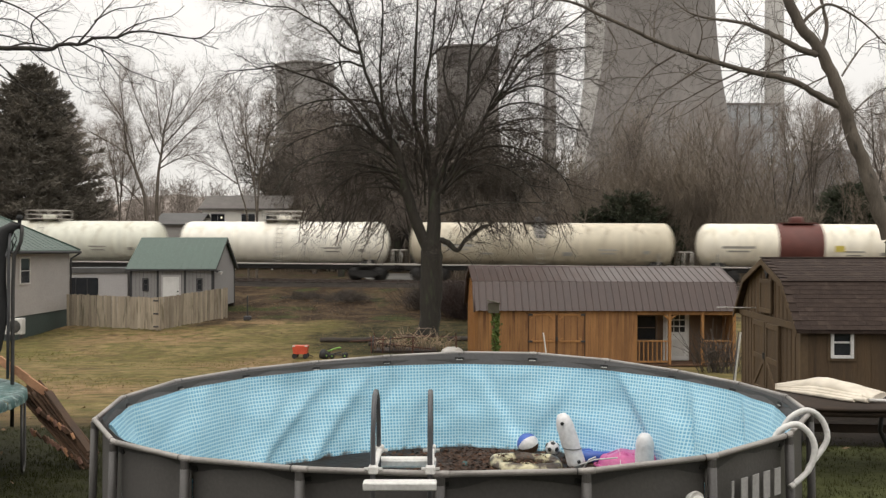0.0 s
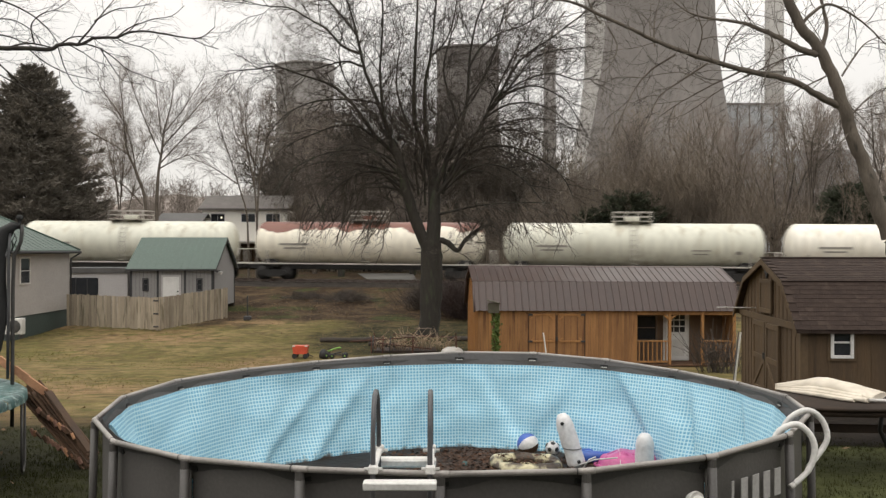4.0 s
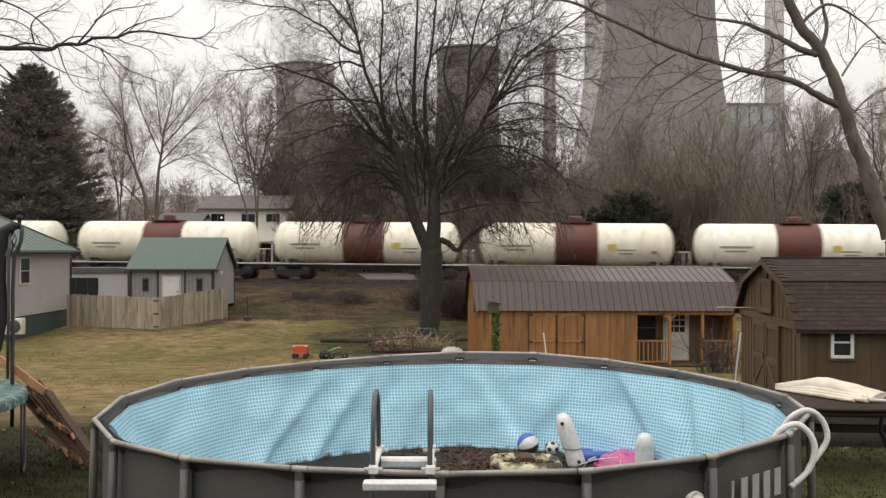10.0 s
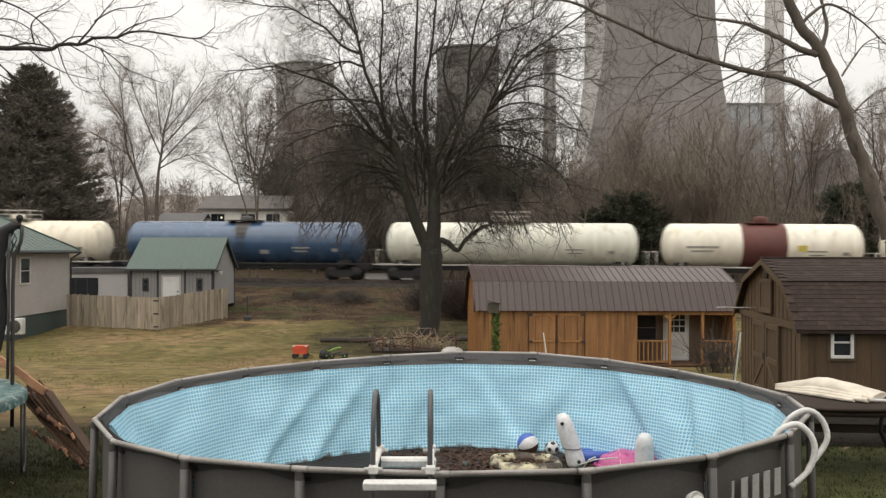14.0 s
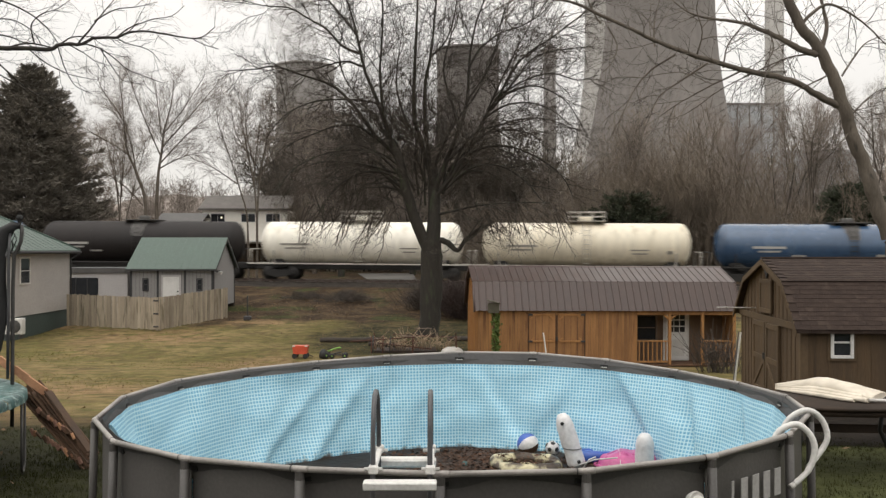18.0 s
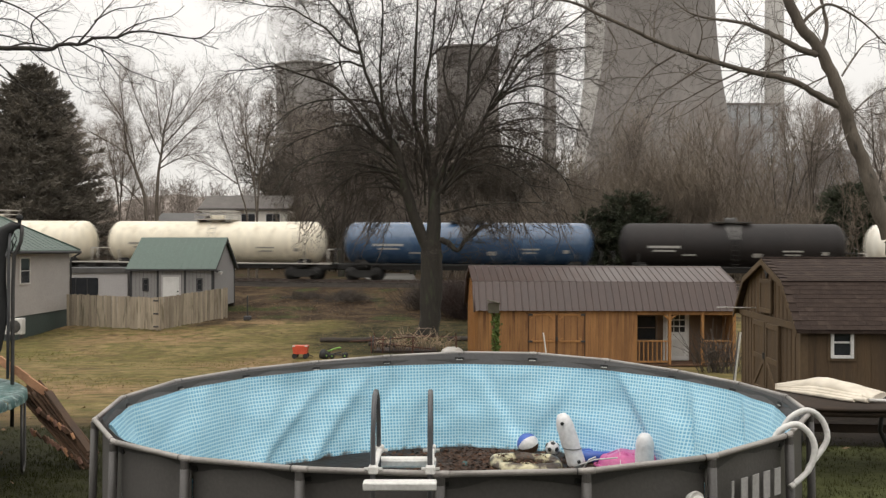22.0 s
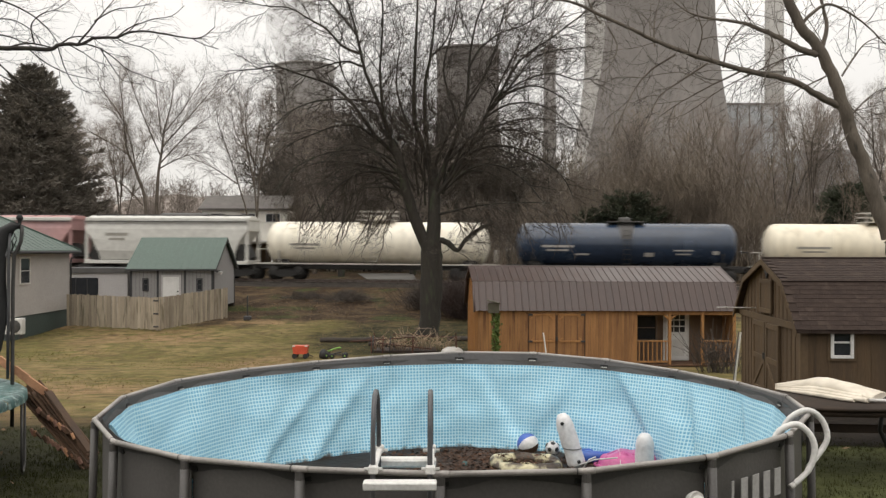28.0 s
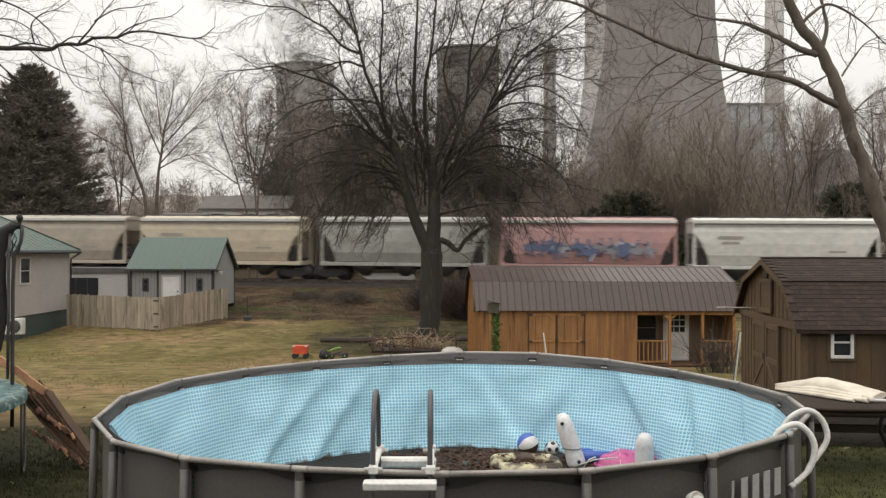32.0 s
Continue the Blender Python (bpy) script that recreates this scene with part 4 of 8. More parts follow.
    def finish(self, name, words, m, bark, twig, group=""):
        t = thing(name, words, "tree", m, group)
        ob = new("trunk", raw_mesh("trunk", self.w.v, self.w.f, bark, True))
        ob.parent = t
        ob = new("crown", raw_mesh("crown", self.tw.v, self.tw.f, twig))
        ob.parent = t
        tagged(ob, "mesh of fine bare twigs")
        return t


def yard_tree():
    t = BareTree(11, [(2.6, 2.4, 50, 0.005, 0.18, 0.022, 7), (5.2, 1.3, 48, -0.01, 0.22, 0.0132, 4), (6.0, 0.68, 46, -0.015, 0.28, 0.0100, 2), (1.6, 0.36, 40, 0.0, 0.24, 0.0085, 2)])
    t.limb(0.522, 0.5, (0.05, -0.12), (0.16, 0.95), (0.24, 2.56), (0.22, 3.77), (0.19, 4.45), deep=0, start=2)
    t.limb(0.324, 0.2, (0.19, 3.91), (-0.27, 4.85), (-0.73, 6.06), (-1.16, 7.81), (-1.67, 9.28), deep=-0.4, start=0.35)
    t.limb(0.414, 0.22, (0.24, 3.91), (0.35, 5.25), (0.35, 6.87), (0.24, 8.21), deep=0.3, start=0.35)
    t.limb(0.12, 0.03, (-1.16, 7.81), (-1.67, 9.28), (-2.34, 11.17), (-2.88, 12.51), (-3.17, 13.72), (-3.41, 14.80), (-3.84, 16.27), (-4.01, 17.62), deep=-0.6)
    t.limb(0.09, 0.03, (-1.67, 9.28), (-2.02, 10.49), (-2.18, 12.24), (-2.10, 13.32), (-1.99, 15.20), (-2.12, 17.08), deep=-1.8)
    t.limb(0.102, 0.02, (-1.48, 8.61), (-2.55, 9.69), (-3.41, 10.90), (-4.22, 11.70), (-4.97, 12.08), (-6.05, 12.40), (-7.12, 12.73), (-8.06, 12.56), (-9.27, 12.48), deep=-0.8)
    t.limb(0.072, 0.02, (-3.17, 13.45), (-4.01, 13.80), (-4.70, 14.53), (-5.51, 14.98), (-6.45, 15.47), (-7.66, 15.52), (-8.74, 15.79), deep=-1.0)
    t.limb(0.06, 0.02, (-3.09, 12.83), (-3.84, 13.10), (-4.70, 12.99), (-5.65, 12.78), (-6.72, 12.83), (-7.66, 13.32), deep=1.2)
    t.limb(0.072, 0.02, (-1.75, 9.69), (-2.23, 10.84), (-2.69, 11.11), (-3.63, 11.17), (-4.70, 11.11), (-5.51, 10.90), (-6.45, 10.36), (-7.12, 9.55), deep=-1.6)
    t.limb(0.072, 0.02, (-1.48, 8.61), (-2.42, 9.42), (-3.36, 10.04), (-4.38, 10.04), (-5.24, 9.77), (-6.32, 9.39), (-6.99, 8.96), deep=1.0)
    t.limb(0.06, 0.02, (-1.16, 7.94), (-2.02, 8.61), (-3.09, 8.80), (-4.17, 8.69), (-5.24, 8.34), (-6.18, 7.67), (-6.72, 6.73), deep=-2.2)
    t.limb(0.06, 0.02, (-0.94, 7.13), (-1.75, 7.67), (-2.69, 7.81), (-3.63, 7.46), (-4.44, 6.73), (-4.97, 5.79), deep=-1.2)
    t.limb(0.144, 0.03, (0.30, 7.40), (-0.19, 9.02), (-0.59, 10.49), (-0.59, 12.51), (-0.51, 14.39), (-0.46, 16.00), (-0.54, 17.35), deep=0.8)
    t.limb(0.12, 0.03, (0.35, 7.13), (0.00, 9.55), (-0.08, 11.70), (0.22, 13.32), (0.40, 14.93), (0.56, 16.54), deep=-1.5)
    t.limb(0.132, 0.03, (0.35, 6.87), (0.94, 8.34), (1.53, 9.82), (1.91, 11.17), (2.04, 13.05), (2.31, 14.80), (2.82, 16.27), deep=0.6)
    t.limb(0.084, 0.02, (1.53, 9.82), (1.21, 11.17), (0.81, 12.78), (1.08, 14.39), (1.61, 16.00), deep=2.4)
    t.limb(0.114, 0.05, (0.40, 6.60), (1.61, 8.21), (2.69, 10.23), (3.49, 11.49), deep=-0.6, start=0.4)
    t.limb(0.066, 0.02, (3.49, 11.49), (4.03, 12.51), (4.70, 13.32), (5.78, 14.02), (6.59, 14.61), (7.53, 15.33), (8.20, 16.00), deep=-0.9)
    t.limb(0.06, 0.02, (3.36, 11.17), (4.17, 12.11), (4.84, 12.99), (5.65, 13.37), (6.72, 13.48), (7.80, 13.53), deep=-1.2)
    t.limb(0.06, 0.02, (3.04, 10.76), (3.90, 11.57), (4.97, 11.84), (5.83, 11.54), (6.64, 10.84), (7.45, 9.34), deep=-1.4)
    t.limb(0.054, 0.02, (2.77, 10.36), (3.68, 10.90), (4.76, 10.95), (5.78, 10.49), (6.67, 9.55), deep=-2.4)
    t.limb(0.072, 0.02, (1.08, 7.67), (2.28, 8.80), (3.76, 9.02), (5.11, 8.53), (6.32, 7.62), (6.85, 6.60), deep=-0.8)
    t.limb(0.06, 0.02, (0.94, 7.00), (2.02, 7.94), (3.36, 8.05), (4.57, 7.27), (5.38, 6.19), deep=-2.0)
    t.limb(0.072, 0.02, (2.02, 12.78), (2.55, 13.72), (3.49, 14.53), (4.44, 14.93), (5.51, 15.60), (6.32, 16.54), deep=1.8)
    t.limb(0.072, 0.02, (-3.36, 14.39), (-4.17, 15.47), (-4.97, 16.41), (-6.05, 17.08), deep=2.0)
    t.limb(0.072, 0.02, (0.13, 8.48), (-0.94, 10.23), (-1.48, 11.97), (-1.42, 13.85), (-1.16, 16.00), deep=3.0)
    t.limb(0.072, 0.02, (0.94, 8.34), (2.55, 9.55), (4.03, 9.96), (5.24, 9.77), (6.18, 8.96), deep=2.6)
    t.limb(0.072, 0.02, (0.27, 7.94), (1.21, 9.96), (2.55, 11.97), (3.09, 13.59), (4.03, 15.20), deep=3.0)
    t.limb(0.072, 0.02, (-1.16, 7.94), (-1.88, 9.55), (-3.09, 11.17), (-4.17, 12.78), (-4.57, 14.39), deep=3.2)
    # thin arching limbs that fill the middle of the crown
    rn = random.Random(12)
    for i in range(12):
        a, z, out = rn.uniform(0, 2 * math.pi), rn.uniform(5.6, 8.8), rn.uniform(3.2, 6.6)
        s_, up = math.cos(a), rn.uniform(0.3, 2.6)
        x0 = -0.4 - (z - 4.6) * 0.28 if s_ < 0 else 0.35 + (z - 4.6) * 0.2
        t.limb(0.07, 0.02, (x0, z), (x0 + s_ * out * 0.35, z + up * 0.8), (x0 + s_ * out * 0.7, z + up), (x0 + s_ * out, z + up * rn.uniform(0.2, 1.1)), deep=out * math.sin(a), sides=5)
    # thin limbs that fill the upper side of the crown
    t.limb(0.06, 0.02, (1.91, 11.17), (2.75, 12.35), (3.3, 13.7), (3.6, 15.1), (4.4, 16.6), deep=-1.6, sides=5)
    t.limb(0.06, 0.02, (2.69, 10.23), (3.6, 12.3), (4.5, 14.1), (5.1, 15.3), (5.3, 16.8), deep=1.2, sides=5)
    t.limb(0.055, 0.02, (0.22, 13.32), (0.95, 14.0), (1.35, 15.2), (1.5, 16.8), deep=-2.0, sides=5)
    t.limb(0.055, 0.02, (3.49, 11.49), (4.9, 12.3), (6.1, 12.55), (7.3, 12.3), (8.3, 12.6), deep=0.9, sides=5)
    # water shoots that stand over the fork
    for i in range(5):
        x0, z = rn.uniform(-1.0, 1.1), rn.uniform(5.6, 7.2)
        drift, tall = rn.gauss(0, 0.7) + 0.5 * x0, rn.uniform(3.0, 6.0)
        t.limb(0.06, 0.014, (x0 * 0.6, z), (x0 + drift * 0.3, z + tall * 0.4), (x0 + drift * 0.8, z + tall * 0.75), (x0 + drift, z + tall), deep=rn.gauss(0, 1.2), start=0.2, sides=5)
    # low crooked limb before the passing cars
    t.limb(0.17, 0.05, (0.4, 4.65), (0.9, 4.5), (1.3, 4.15), (1.55, 4.12), (1.85, 4.6), (2.55, 5.15), (3.1, 5.3), deep=-0.3)
    # thin shoots that hang down before the passing cars
    for x, n_ in ((-5.4, 5), (-4.6, 6), (-3.9, 6), (-2.6, 11), (-1.9, 10), (1.6, 8), (2.8, 11), (3.9, 9), (5.0, 6), (6.2, 6)):
        for i in range(n_):
            rn = t.w.r
            p = Vector((x + rn.gauss(0, 0.35), rn.gauss(-0.3, 0.5), 5.7 + rn.uniform(-0.2, 0.7)))
            q = t.w.path(p, Vector((-0.45 if x < 0 else 0.5, 0, -0.8)), rn.uniform(1.0, 2.3), 7, 0.15, -0.01)
            t.tw.branch(q, 0.034, 0.013, 4)
            t.grow(q, [0.018] * 8, 2, 0.1)
    t.finish("yard_tree", "big bare maple with a dense dark spreading crown", pose(-0.78, 43, ground_z(-0.78, 43)), "bark", "twig")


yard_tree()


def near_trees():
    # leaning tree beside the brown barn
    t = BareTree(201, [(6.0, 0.95, 48, -0.02, 0.14, 0.007, 7), (8.0, 0.45, 48, -0.02, 0.18, 0.0047, 4), (8.0, 0.2, 46, -0.01, 0.24, 0.004, 2)])
    t.limb(0.17, 0.128, (0.00, -0.11), (-0.51, 1.56), (-0.87, 2.52), (-1.07, 3.04), deep=0, start=2)
    t.limb(0.128, 0.075, (-1.07, 3.04), (-1.24, 3.48), (-1.43, 4.01), (-1.63, 4.53), (-1.79, 5.06), (-1.99, 5.58), (-2.18, 5.97), (-2.46, 6.32), (-2.66, 6.72), (-2.85, 7.33), deep=0, start=0.7)
    t.limb(0.062, 0.008, (-1.87, 5.09), (-2.13, 5.19), (-2.48, 5.39), (-2.87, 5.51), (-3.48, 5.62), (-4.14, 5.80), (-4.71, 5.99), (-5.14, 6.17), (-5.58, 6.35), (-6.02, 6.53), (-6.41, 6.59), (-6.68, 6.61), (-6.94, 6.53), (-7.23, 6.35), deep=-0.8)
    t.limb(0.06, 0.007, (-2.20, 5.88), (-2.48, 5.97), (-2.69, 6.12), (-2.96, 6.26), (-3.22, 6.39), (-3.53, 6.47), (-3.88, 6.54), (-4.14, 6.67), (-4.36, 6.89), deep=0.5)
    t.limb(0.045, 0.012, (-2.15, 5.88), (-2.03, 6.32), (-2.06, 6.72), (-2.13, 7.07), deep=0.3)
    t.limb(0.018, 0.004, (-4.40, 5.87), (-4.79, 5.62), (-5.06, 5.32), (-5.28, 4.92), (-5.51, 4.49), deep=-0.5)
    t.limb(0.018, 0.004, (-3.90, 5.74), (-4.40, 5.41), (-4.69, 5.19), (-4.86, 4.84), (-5.01, 4.49), deep=-0.3)
    t.limb(0.016, 0.004, (-3.38, 5.62), (-3.81, 5.41), (-4.31, 5.14), (-4.66, 4.90), (-4.88, 4.75), deep=0.1)
    t.limb(0.016, 0.004, (-2.21, 5.89), (-2.61, 5.84), (-3.13, 5.62), (-3.64, 5.36), (-4.14, 5.01), (-4.58, 4.86), deep=0.4)
    t.limb(0.02, 0.006, (-1.69, 4.92), (-1.38, 5.21), (-1.08, 5.39), deep=0.2)
    t.limb(0.016, 0.004, (-1.99, 5.58), (-2.30, 5.42), (-2.61, 5.27), (-2.87, 4.97), deep=-0.4)
    t.limb(0.028, 0.008, (-2.43, 6.37), (-2.04, 6.67), (-1.64, 6.56), (-1.29, 6.37), (-0.94, 6.11), deep=0.4)
    t.limb(0.018, 0.005, (-1.82, 5.54), (-1.56, 5.91), (-1.34, 6.11), (-1.03, 6.24), deep=0.3)
    t.limb(0.014, 0.004, (-5.56, 6.35), (-5.71, 6.56), (-5.84, 6.81), deep=-0.2)
    t.limb(0.014, 0.004, (-2.96, 6.26), (-2.90, 5.95), (-3.09, 5.58), (-3.13, 5.06), deep=-0.2)
    t.limb(0.016, 0.004, (-4.72, 6.00), (-4.71, 6.37), (-4.60, 6.76), deep=0.2)
    t.limb(0.014, 0.004, (-5.45, 6.30), (-5.32, 6.00), (-5.42, 5.71), (-5.63, 5.49), deep=-0.3)
    t.limb(0.016, 0.004, (-3.66, 5.67), (-3.57, 6.02), (-3.31, 6.37), (-3.13, 6.72), deep=0.3)
    t.limb(0.016, 0.004, (-4.09, 5.80), (-4.01, 6.19), (-4.14, 6.54), (-4.05, 6.81), deep=-0.4)
    t.limb(0.012, 0.003, (-6.11, 6.54), (-6.24, 6.32), (-6.19, 6.02), (-6.24, 5.76), deep=-0.2)
    t.limb(0.016, 0.004, (-1.91, 5.27), (-1.47, 4.97), (-1.16, 4.84), deep=0.5)
    t.limb(0.014, 0.004, (-1.69, 4.71), (-1.99, 4.43), (-2.34, 4.31), deep=-0.6)
    t.finish("leaning_tree", "bare leaning tree with long thin limbs beside the barn", pose(8.0, 14, -0.29), "pale_bark", "twig")
    # tree beside the trampoline, of which thin limbs reach over the yard
    t = BareTree(301, [(8.0, 0.42, 48, 0.01, 0.15, 0.0032, 6), (10.0, 0.22, 48, 0.0, 0.2, 0.0023, 4), (10.0, 0.1, 46, 0.0, 0.24, 0.002, 2)])
    t.limb(0.3, 0.1, (-2.7, -0.35), (-2.62, 2.0), (-2.5, 3.6), (-2.06, 4.5), deep=-0.6, start=2)
    t.limb(0.14, 0.03, (-2.5, 3.6), (-2.4, 5.4), (-2.6, 7.5), deep=0.6)
    t.limb(0.036, 0.0045, (-2.06, 4.51), (-1.25, 4.76), (-0.38, 4.79), (0.00, 4.79), (0.28, 4.79), (0.56, 4.78), (0.66, 4.83), (0.91, 4.84), (1.03, 4.90), (1.28, 4.91), (1.41, 4.96), (1.59, 4.98), (1.81, 4.95), (2.12, 4.90), (2.26, 4.93), (2.38, 5.03), deep=0, start=0.5)
    t.limb(0.012, 0.007, (0.12, 4.80), (0.24, 4.84), (0.38, 4.84), (0.57, 4.80), deep=0.0)
    t.limb(0.013, 0.004, (0.86, 4.84), (0.97, 4.98), (1.04, 5.09), (1.12, 5.21), (1.23, 5.36), deep=0.1)
    t.limb(0.009, 0.003, (1.30, 4.92), (1.41, 5.01), (1.56, 5.08), (1.69, 5.13), (1.88, 5.17), (2.01, 5.29), deep=0.1)
    t.limb(0.009, 0.003, (0.94, 4.84), (1.12, 4.78), (1.28, 4.67), (1.44, 4.54), (1.64, 4.46), (1.82, 4.39), deep=-0.1)
    t.limb(0.008, 0.003, (1.11, 4.79), (1.19, 4.67), (1.29, 4.54), (1.41, 4.41), (1.64, 4.36), deep=-0.2)
    t.limb(0.007, 0.003, (0.76, 4.83), (0.94, 4.73), (1.07, 4.64), (1.24, 4.58), deep=-0.1)
    t.limb(0.008, 0.003, (0.64, 4.81), (0.68, 4.64), (0.72, 4.51), (0.79, 4.39), (0.95, 4.32), deep=0.2)
    t.limb(0.008, 0.003, (0.31, 4.79), (0.44, 4.67), (0.59, 4.58), (0.72, 4.53), (0.94, 4.50), deep=0.3)
    t.limb(0.007, 0.003, (1.29, 4.91), (1.39, 4.85), (1.56, 4.81), (1.66, 4.76), (1.74, 4.66), deep=0.1)
    t.limb(0.006, 0.003, (2.14, 4.89), (2.26, 4.83), (2.42, 4.78), deep=0.0)
    t.limb(0.014, 0.004, (-0.94, 4.78), (-0.38, 4.95), (0.00, 4.95), (0.19, 4.89), (0.29, 4.84), deep=0.2)
    t.limb(0.014, 0.003, (-0.75, 5.45), (-0.12, 5.36), (0.19, 5.25), (0.36, 5.14), (0.47, 5.01), (0.54, 4.86), deep=0.3)
    t.limb(0.012, 0.003, (-0.62, 4.76), (-0.19, 5.08), (0.06, 5.14), (0.25, 5.04), (0.33, 4.89), deep=0.3)
    t.limb(0.01, 0.003, (0.38, 4.84), (0.36, 5.04), (0.50, 5.15), (0.69, 5.19), (0.88, 5.29), deep=-0.2)
    t.limb(0.01, 0.003, (0.66, 4.83), (0.78, 4.92), (0.94, 4.94), (1.12, 4.95), (1.25, 5.08), deep=0.2)
    t.limb(0.01, 0.003, (-0.25, 4.79), (0.00, 5.20), (0.19, 5.39), deep=-0.2)
    t.limb(0.012, 0.003, (-0.38, 4.95), (0.00, 4.59), (0.20, 4.39), (0.38, 4.26), (0.57, 4.09), deep=0.4)
    t.limb(0.01, 0.003, (-0.38, 4.70), (0.00, 4.49), (0.23, 4.35), (0.44, 4.33), deep=0.4)
    t.limb(0.01, 0.003, (1.04, 5.09), (1.25, 5.23), (1.47, 5.28), (1.68, 5.36), deep=0.2)
    t.finish("overhanging_tree", "bare tree with thin twiggy limbs over the lawn", pose(-4.9, 10, 0), "bark", "twig")


near_trees()


def background_trees():
    row = "bare trees behind the railway"
    fine = [(3.2, 2.4, 40, 0.05, 0.11, 0.021, 5), (4.6, 1.3, 42, 0.03, 0.14, 0.0155, 3), (5.5, 0.7, 44, 0.02, 0.2, 0.013, 2)]
    a = BareTree(21, fine)
    a.limb(0.182, 0.02, (-0.50, -0.13), (-0.50, 6.42), (-1.25, 9.22), (-2.00, 11.07), (-2.25, 13.07), (-2.45, 15.67), (-2.65, 17.87), deep=-0.6, start=0.45)
    a.limb(0.072, 0.02, (-2.00, 10.87), (-3.45, 11.87), (-4.75, 12.62), (-5.90, 13.37), deep=-1.0)
    a.limb(0.072, 0.02, (-2.20, 13.37), (-3.25, 15.07), (-4.45, 16.62), (-5.15, 18.12), deep=0.8)
    a.limb(0.072, 0.02, (-0.75, 6.42), (-2.05, 7.92), (-3.45, 9.02), (-4.50, 9.62), deep=-1.4)
    a.limb(0.224, 0.02, (0.40, -0.13), (0.45, 5.92), (0.50, 8.52), (0.85, 11.27), (1.05, 13.07), (1.70, 15.67), (1.90, 18.22), deep=0.4, start=0.45)
    a.limb(0.078, 0.02, (0.65, 10.02), (2.30, 11.67), (3.90, 13.07), (5.80, 14.22), deep=-1.5)
    a.limb(0.084, 0.02, (0.90, 11.52), (2.70, 13.47), (4.30, 15.27), (5.90, 17.12), deep=-0.4)
    a.limb(0.078, 0.02, (1.00, 12.72), (2.50, 14.67), (3.50, 16.47), (4.40, 18.12), deep=1.2)
    a.limb(0.072, 0.02, (0.90, 12.52), (0.35, 15.07), (-0.20, 17.62), deep=1.8)
    a.limb(0.066, 0.02, (0.55, 9.62), (2.70, 10.82), (4.60, 11.32), deep=1.4)
    a.limb(0.066, 0.02, (-1.40, 9.62), (-2.15, 12.62), (-3.40, 14.37), (-4.40, 15.37), deep=2.0)
    a.limb(0.072, 0.02, (0.80, 10.87), (-0.30, 13.62), (-1.15, 16.37), (-1.60, 18.12), deep=-2.0)
    a = a.finish("bare_tree", "tall bare tree with two trunks behind the railway", pose(-25.8, 80, 0), "pale_bark", "hazy_twig", row)
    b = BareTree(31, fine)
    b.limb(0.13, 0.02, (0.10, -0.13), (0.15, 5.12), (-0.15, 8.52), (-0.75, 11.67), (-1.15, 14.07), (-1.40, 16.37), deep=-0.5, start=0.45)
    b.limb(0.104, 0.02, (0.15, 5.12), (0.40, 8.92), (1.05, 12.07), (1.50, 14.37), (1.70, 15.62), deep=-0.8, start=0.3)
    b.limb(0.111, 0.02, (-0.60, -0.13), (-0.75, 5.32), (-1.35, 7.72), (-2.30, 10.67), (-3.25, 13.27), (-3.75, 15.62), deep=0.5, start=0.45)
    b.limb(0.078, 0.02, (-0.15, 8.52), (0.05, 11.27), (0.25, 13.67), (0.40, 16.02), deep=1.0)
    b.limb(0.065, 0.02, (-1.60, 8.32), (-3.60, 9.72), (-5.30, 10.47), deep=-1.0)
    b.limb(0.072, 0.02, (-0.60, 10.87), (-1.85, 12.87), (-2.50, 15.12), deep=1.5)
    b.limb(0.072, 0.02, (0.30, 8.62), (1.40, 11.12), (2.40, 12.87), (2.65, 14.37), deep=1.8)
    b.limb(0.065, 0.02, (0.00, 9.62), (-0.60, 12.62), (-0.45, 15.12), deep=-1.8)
    b = b.finish("bare_tree", "slim bare tree with upright branches behind the railway", pose(-16.6, 80, 0), "pale_bark", "hazy_twig", row)
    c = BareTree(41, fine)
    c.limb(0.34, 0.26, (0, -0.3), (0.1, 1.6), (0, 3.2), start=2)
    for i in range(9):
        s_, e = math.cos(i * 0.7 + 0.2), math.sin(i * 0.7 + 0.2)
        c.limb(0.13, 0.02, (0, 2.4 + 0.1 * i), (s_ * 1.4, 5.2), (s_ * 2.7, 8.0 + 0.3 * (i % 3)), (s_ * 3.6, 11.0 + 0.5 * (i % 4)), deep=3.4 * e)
    c = c.finish("bare_tree", "spreading bare tree behind the railway", pose(-3, 88, 0), "bark", "hazy_twig", row)
    # trees choked with vines
    dark = BareTree(61, [(3.4, 2.2, 50, 0.0, 0.16, 0.04, 4), (4.5, 1.3, 52, -0.02, 0.2, 0.028, 3), (5.0, 0.7, 50, -0.03, 0.25, 0.022, 2)])
    dark.limb(0.36, 0.2, (0, -0.3), (0.1, 3.0), (-0.1, 6.0))
    for i in range(11):
        s_, e = math.cos(i * 0.6), math.sin(i * 0.6)
        dark.limb(0.13, 0.03, (0, 1.2 + 0.45 * i), (s_ * 1.6, 4.0 + 0.5 * i), (s_ * 3.0, 6.5 + 0.5 * (i % 4)), (s_ * 3.9, 7.5 + 1.1 * (i % 5)), deep=3.6 * e)
    dark = dark.finish("overgrown_tree", "dark tree choked with vines behind the railway", pose(-17.4, 118, 0) @ Matrix.Scale(1.4, 4), "bark", "dark_growth", "overgrown trees behind the railway")
    for x, y, k, turn in ((-12.6, 103, 1.28, 80), (-8.6, 102, 1.15, 200), (-20.4, 120, 1.2, 140), (-5.0, 98, 1.0, 50), (1.2, 97, 0.95, 20), (4.6, 99, 1.0, 250), (8.2, 97, 0.9, 110), (11.6, 100, 0.85, 310)):
        copy_thing(dark, pose(x, y, 0, 0, 0, turn) @ Matrix.Scale(k, 4))
